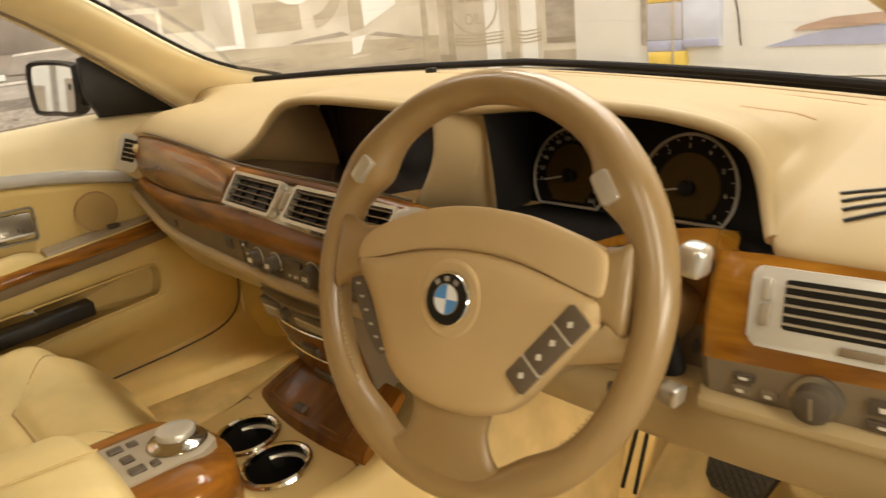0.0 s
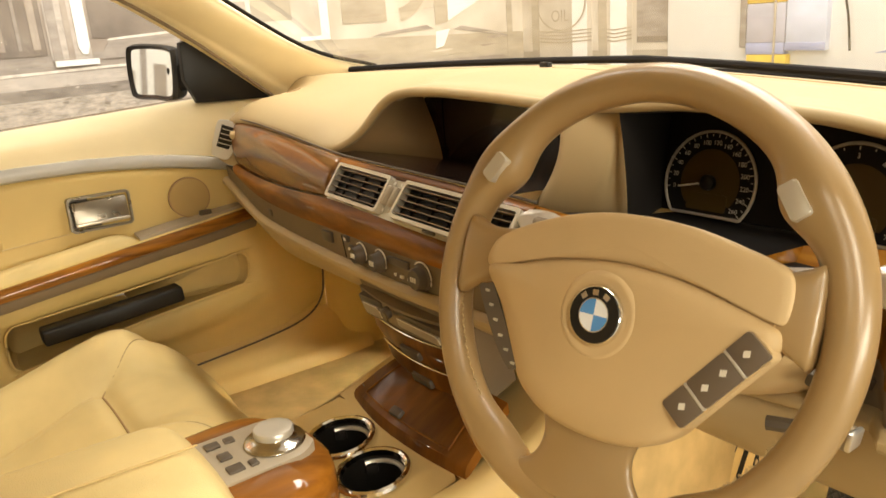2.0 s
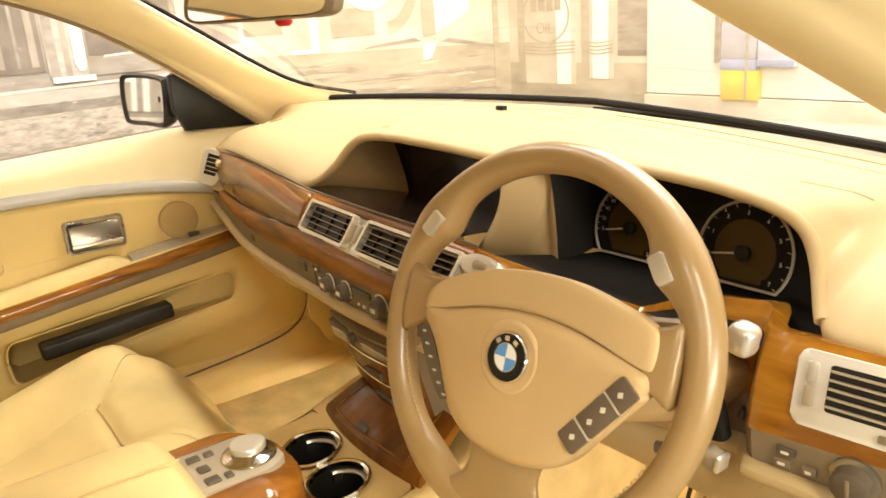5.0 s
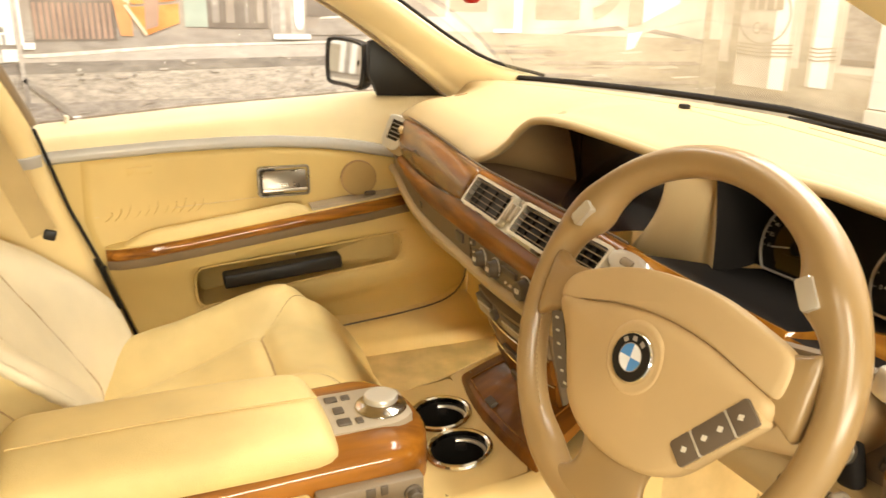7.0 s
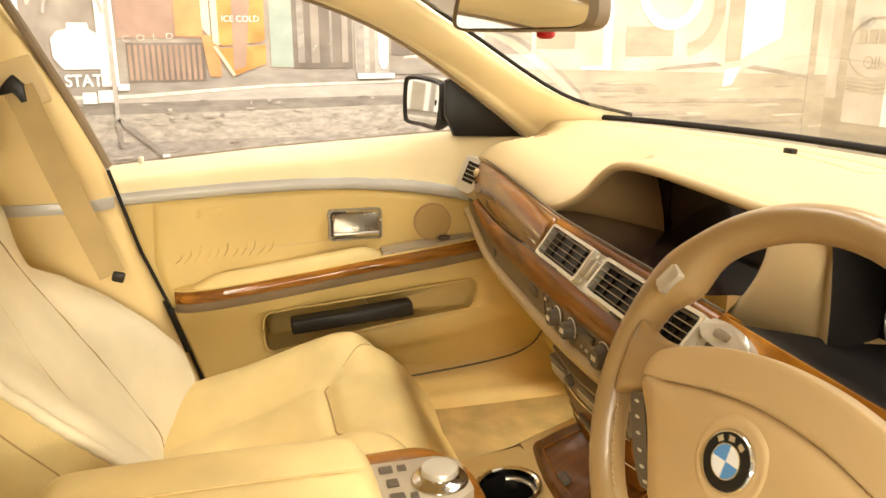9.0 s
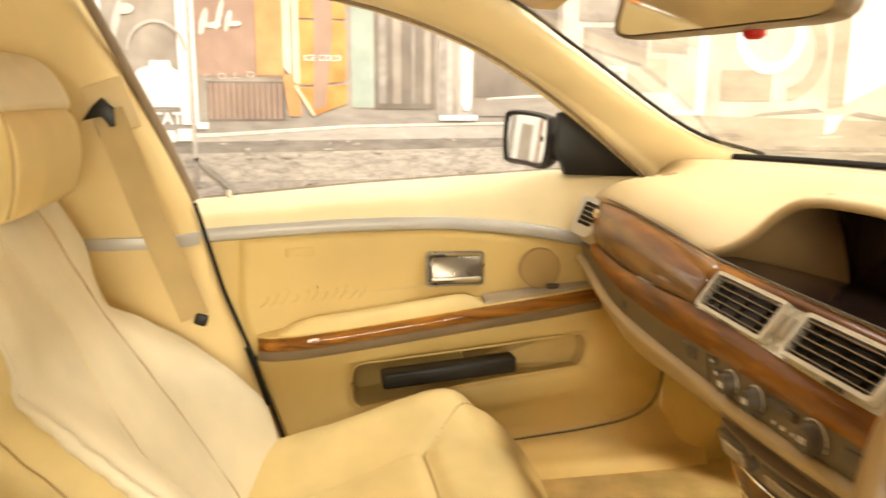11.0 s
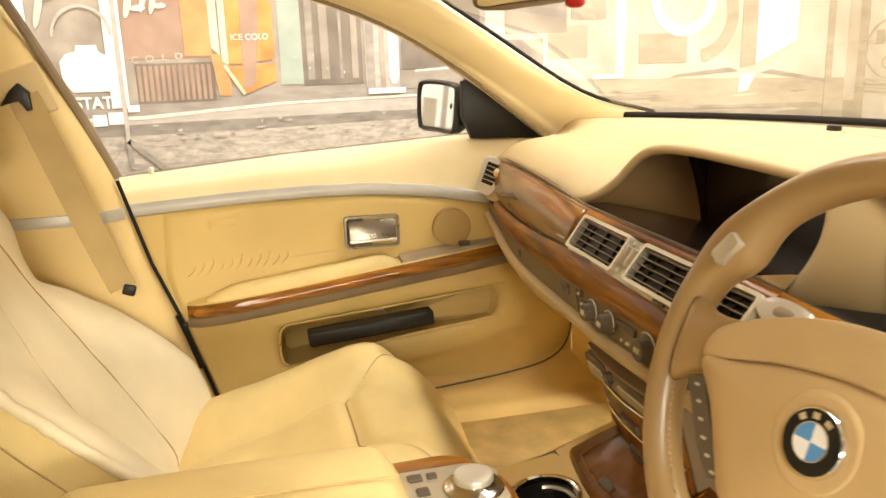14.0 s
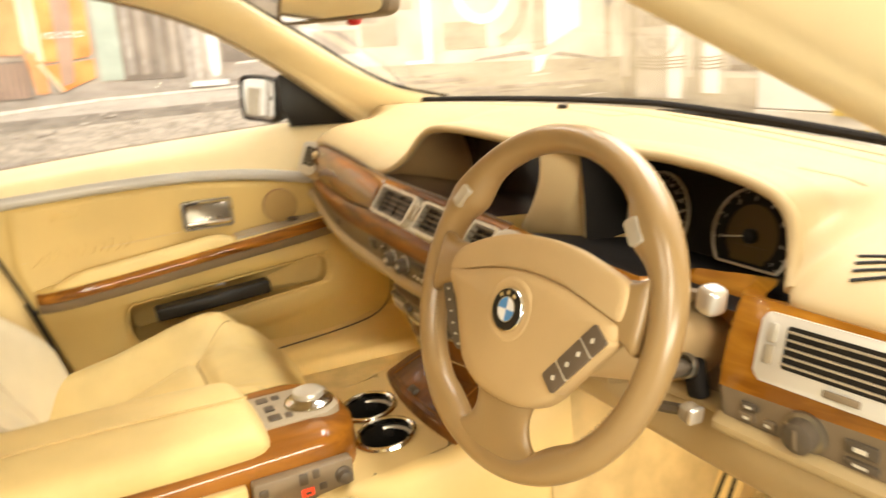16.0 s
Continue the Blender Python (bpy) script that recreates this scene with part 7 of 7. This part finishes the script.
# loudspeaker disc
m = axes_at((-0.741, 0.078, 0.777), (0.10, 1, 0), (0, 0, 1))
spk = part("door_speaker", plate(circle(0.0375, 40), m, -0.01, 0.0015, 0.001), SPEAKER_CLOTH, door, "round tan speaker cover")
part("speaker_ring", ring_plate(circle(0.0398, 44), circle(0.0375, 44), m, -0.01, 0.002), TAN_DARK, spk)
part("airbag_tag", plate(rounded(0.05, 0.016, 0.003), axes_at((-0.7605, -0.375, 0.820), (0, 1, 0.05), (0, 0, 1)), -0.002, 0.0015, 0.0006), DOORSKIN, door)
# dark gap lines round the door
part("door_gap", tube([(-0.752, rear_edge(z), z) for z in np.linspace(0.40, 0.915, 20)], 0.0036, 8), BLACK_SOFT, door, "black rubber seal down the door's rear edge")
part("door_gap", tube(curve_through([(-0.735, -0.40, 0.405), (-0.735, -0.1, 0.415), (-0.732, 0.02, 0.430), (-0.725, 0.18, 0.447), (-0.72, 0.28, 0.468), (-0.717, 0.325, 0.510), (-0.715, 0.335, 0.58)], 24), 0.0021, 6), BUTTON, door)
part("latch_seal", tube([(-0.750, rear_edge(z) - 0.003, z) for z in np.linspace(0.648, 0.535, 10)], 0.0078, 8, flat=0.8), BLACK, door, "thick black seal over the latch")
part("latch_strip", tube([(-0.746, rear_edge(z) - 0.013, z) for z in np.linspace(0.632, 0.500, 10)], 0.0022, 6), CHROME_SATIN, door, "thin bright metal strip beside the latch")
part("window_edge_seal", tube([(-0.775, -0.556, 0.918), (-0.765, -0.60, 1.03), (-0.735, -0.655, 1.16), (-0.69, -0.70, 1.27)], 0.009, 8), TAUPE, door)
part("door_bolt", lathe([(0.006, 0), (0.006, 0.005), (0.004, 0.006)], axes_at((-0.742, -0.463, 0.628), (0, 1, 0), (0, 0, 1)), 16), BLACK, door)

part("window_rubber", tube([(-0.838, y, sill_z(y) + 0.001) for y in np.linspace(-0.55, 0.33, 20)], 0.0012, 6), TAUPE, door)
part("lock_pin", lathe([(0.005, 0.0), (0.005, 0.012), (0.003, 0.014)], Matrix.Translation((-0.818, -0.500, sill_z(-0.5) - 0.002)), 14), MARK, door, "small pale lock pin")
glass = grid([[(-0.83, -0.66, 0.92), (-0.83, 0.36, 0.955)], [(-0.79, -0.70, 1.08), (-0.79, 0.16, 1.10)], [(-0.72, -0.74, 1.28), (-0.74, -0.20, 1.24)]])
pane = single("window_1", glass, GLASS, "clear front passenger window glass", "window", kind="structure")
pane.visible_shadow = False

# kick panel, sill and lower footwell side
rows = [[(-0.79, y, 0.47 + 0.05 * smoothstep(0.1, 0.34, y)), (-0.735, y, 0.43 + 0.05 * smoothstep(0.1, 0.34, y)), (-0.716, y, 0.426 + 0.03 * smoothstep(0.1, 0.34, y)), (-0.708, y, 0.408), (-0.685, y, 0.402), (-0.676, y, 0.392), (-0.668, y, 0.370), (-0.662, y, 0.335)] for y in np.linspace(-0.6, 0.42, 16)]
single("sill_trim", grid(rows), DECK, "beige plastic trim over the door sill", "trim", kind="structure", soft=1)
rows = [[(-0.735, 0.345, z), (-0.71, 0.36, z), (-0.685, 0.42, z), (-0.66, 0.55, z), (-0.64, 0.75, z)] for z in np.linspace(0.32, 0.93, 8)]
single("kick_panel", grid(rows), DOORSKIN, "cream kick panel at the front of the footwell", "trim", kind="structure", soft=1)
rows = [[(0.71, y, 0.93 - 0.02), (0.70, y, 0.6), (0.68, y, 0.32)] for y in np.linspace(0.33, 0.75, 5)]
single("kick_panel", grid(rows), DOORSKIN, "cream kick panel at the front of the driver's footwell", "trim", kind="structure")

# pillar between the doors, with belt
rows = []
for z in np.linspace(0.36, 1.30, 20):
    f = rear_edge(min(z, 0.92)) - 0.44 * max(0, z - 0.92) - 0.004
    x = -0.735 + 0.10 * max(0, z - 0.9) ** 1.1
    rows.append([(x - 0.03, f, z), (x, f - 0.006, z), (x + 0.022, f - 0.022, z), (x + 0.038, f - 0.055, z), (x + 0.040, f - 0.16, z), (x + 0.030, f - 0.215, z), (x, f - 0.24, z), (x - 0.03, f - 0.245, z)])
single("centre_pillar_trim", grid(rows), PILLAR_SHADED, "beige trim of the pillar between the doors, darkened for shade", "trim", kind="structure", soft=1)
single("pillar_trim_strip", grid([[(x + dx, y, 0.856 + dz) for dx, dz in ((-0.01, 0.011), (0.005, 0.010), (0.007, 0.0), (0.005, -0.010), (-0.01, -0.011))] for x, y in ((-0.735, -0.545), (-0.712, -0.562), (-0.697, -0.595), (-0.695, -0.70), (-0.705, -0.755))]), TRIMLINE, "brushed silver strip across the pillar trim", "trim", kind="structure")
belt = thing("seat_belt", "beige seat belt hanging from the pillar", "seat belt", (-0.68, -0.62, 0.72))
top, bot = Vector((-0.672, -0.668, 1.075)), Vector((-0.655, -0.552, 0.735))
rows = []
for t in np.linspace(0, 1, 10):
    c = top.lerp(bot, t) + Vector((0.012 * math.sin(math.pi * t), 0, 0))
    rows.append([c + Vector((0.0012, -0.022, -0.008)), c + Vector((0.0012, 0.022, 0.008)), c + Vector((-0.0012, 0.022, 0.008)), c + Vector((-0.0012, -0.022, -0.008))])
part("webbing", grid(rows, False, True, cap=True), BELT, belt)
part("upper_guide", plate([(-0.704, 1.060), (-0.688, 1.083), (-0.674, 1.096), (-0.658, 1.080), (-0.656, 1.052), (-0.664, 1.050), (-0.674, 1.069)], axes_at((-0.666, 0, 0), (0, 1, 0), (0, 0, 1)), -0.012, 0.006, 0.002), BLACK, belt, "black belt guide")
part("guide_cover", box(top + Vector((-0.012, 0.004, 0.006)), (0.012, 0.070, 0.085), 0.012, Matrix.Rotation(radians(18), 3, "X")), BEIGE, belt)
part("lower_guide", box(bot + Vector((0, 0.010, -0.004)), (0.012, 0.022, 0.020), 0.004, Matrix.Rotation(radians(-20), 3, "X")), BLACK, belt)

# rear door behind the pillar
rear = thing("rear_door", "closed cream rear passenger door with walnut strip", "car door", (-0.78, -1.2, 0.4))
rows = [[(-0.85, y, sill_z(y) - 0.03), (-0.82, y, sill_z(y)), (-0.785, y, sill_z(y) - 0.02), (-0.765, y, 0.86), (-0.762, y, 0.70), (-0.755, y, 0.55), (-0.76, y, 0.40), (-0.74, y, 0.24)] for y in np.linspace(-0.83, -1.85, 12)]
part("door_skin", grid(rows), DOORSKIN, rear, soft=1)
part("silver_trim_strip", box((-0.760, -1.3, 0.842), (0.016, 1.0, 0.022), 0.004), TRIMLINE, rear)
part("armrest_wood", box((-0.735, -1.28, 0.66), (0.060, 0.9, 0.022), 0.006, Matrix.Rotation(radians(1), 3, "X")), WOOD_ALONG, rear)
part("armrest_underside", box((-0.737, -1.28, 0.638), (0.060, 0.9, 0.022), 0.006), TAUPE, rear)
part("door_pocket", box((-0.757, -1.25, 0.55), (0.012, 0.5, 0.09), 0.005), TAN_DARK, rear)
rows = [[(-0.83, y, sill_z(y)), (-0.79, y, 1.10), (-0.72, y, 1.28)] for y in (-0.86, -1.7)]
pane = single("window_2", grid(rows), GLASS, "clear rear passenger window glass", "window", kind="structure")
pane.visible_shadow = False

# ---------------------------------------------------------------- mirrors
outside = thing("door_mirror", "black door mirror outside the passenger window", "mirror", (-0.95, 0.16, 0.97))
face = axes_at((-0.962, 0.115, 1.012), (0.950, 0.312, 0), (-0.022, 0.075, 1))
line = closed_line([(-0.084, -0.044), (-0.092, 0.0), (-0.090, 0.048), (-0.072, 0.061), (0.0, 0.060), (0.066, 0.052), (0.078, 0.036), (0.076, -0.034), (0.062, -0.060), (0.0, -0.057), (-0.068, -0.055)], 60)
rows = [[face @ Vector((x * f, y * f, d)) for x, y in line] for f, d in ((0.80, 0.0), (0.93, 0.007), (1.0, -0.002), (0.97, -0.016), (0.85, -0.034), (0.5, -0.045), (0.05, -0.048))]
part("housing", grid(rows, False, True), BLACK, outside, "black mirror housing")
part("mirror_glass", plate([(x * 0.82, y * 0.82) for x, y in line], face, -0.006, 0.001), MIRROR, outside)
part("mirror_foot", box((-0.868, 0.170, 1.000), (0.14, 0.030, 0.060), 0.014, Matrix.Rotation(radians(28), 3, "Z"), seg=4), BLACK, outside, "black foot joining mirror and door")
part("corner_panel", plate([(0.33, 0.945), (0.14, 0.952), (0.120, 1.0), (0.122, 1.070), (0.165, 1.085)], axes_at((-0.792, 0, 0), (0, 1, 0), (0, 0, 1)), -0.012, 0.006, 0.002), BLACK, outside, "black triangular corner panel")

inside = thing("rear_view_mirror", "dark-framed rear-view mirror hanging from the windscreen", "mirror", (0, 0.02, 1.17))
face = axes_at((-0.012, -0.010, 1.196), (0.985, 0.17, -0.01), (0, 0.12, 1))
line = closed_line([(-0.142, -0.034), (-0.146, 0.0), (-0.139, 0.034), (-0.06, 0.040), (0.06, 0.040), (0.139, 0.034), (0.146, 0.0), (0.142, -0.034), (0.06, -0.038), (-0.06, -0.038)], 60)
rows = [[face @ Vector((x * f, y * f, d)) for x, y in line] for f, d in ((0.93, 0.001), (0.97, 0.005), (1.0, -0.003), (0.95, -0.022), (0.6, -0.034), (0.05, -0.036))]
part("mirror_frame", grid(rows, False, True), TAUPE, inside, "dark taupe mirror frame")
part("mirror_glass", plate([(x * 0.95, y * 0.91) for x, y in line], face, -0.006, 0.002), MIRROR, inside)
part("mirror_stem", tube([face @ Vector((0, 0.0, -0.03)), Vector((0.0, 0.06, 1.235)), Vector((0.0, 0.05, 1.27))], 0.012, 10), TAUPE, inside)
tag = thing("mirror_tag", "small red tag hanging behind the mirror", "tag", (0.018, 0.02, 1.14))
part("red_tag", lathe([(0.006, 0), (0.010, 0.003), (0.0095, 0.018), (0.006, 0.024)], Matrix.Translation((0.02, 0.012, 1.150)), 20), RED, tag)
part("tag_cord", tube([(0.02, 0.012, 1.173), (0.012, 0.03, 1.20)], 0.0012, 5), BLACK, tag)
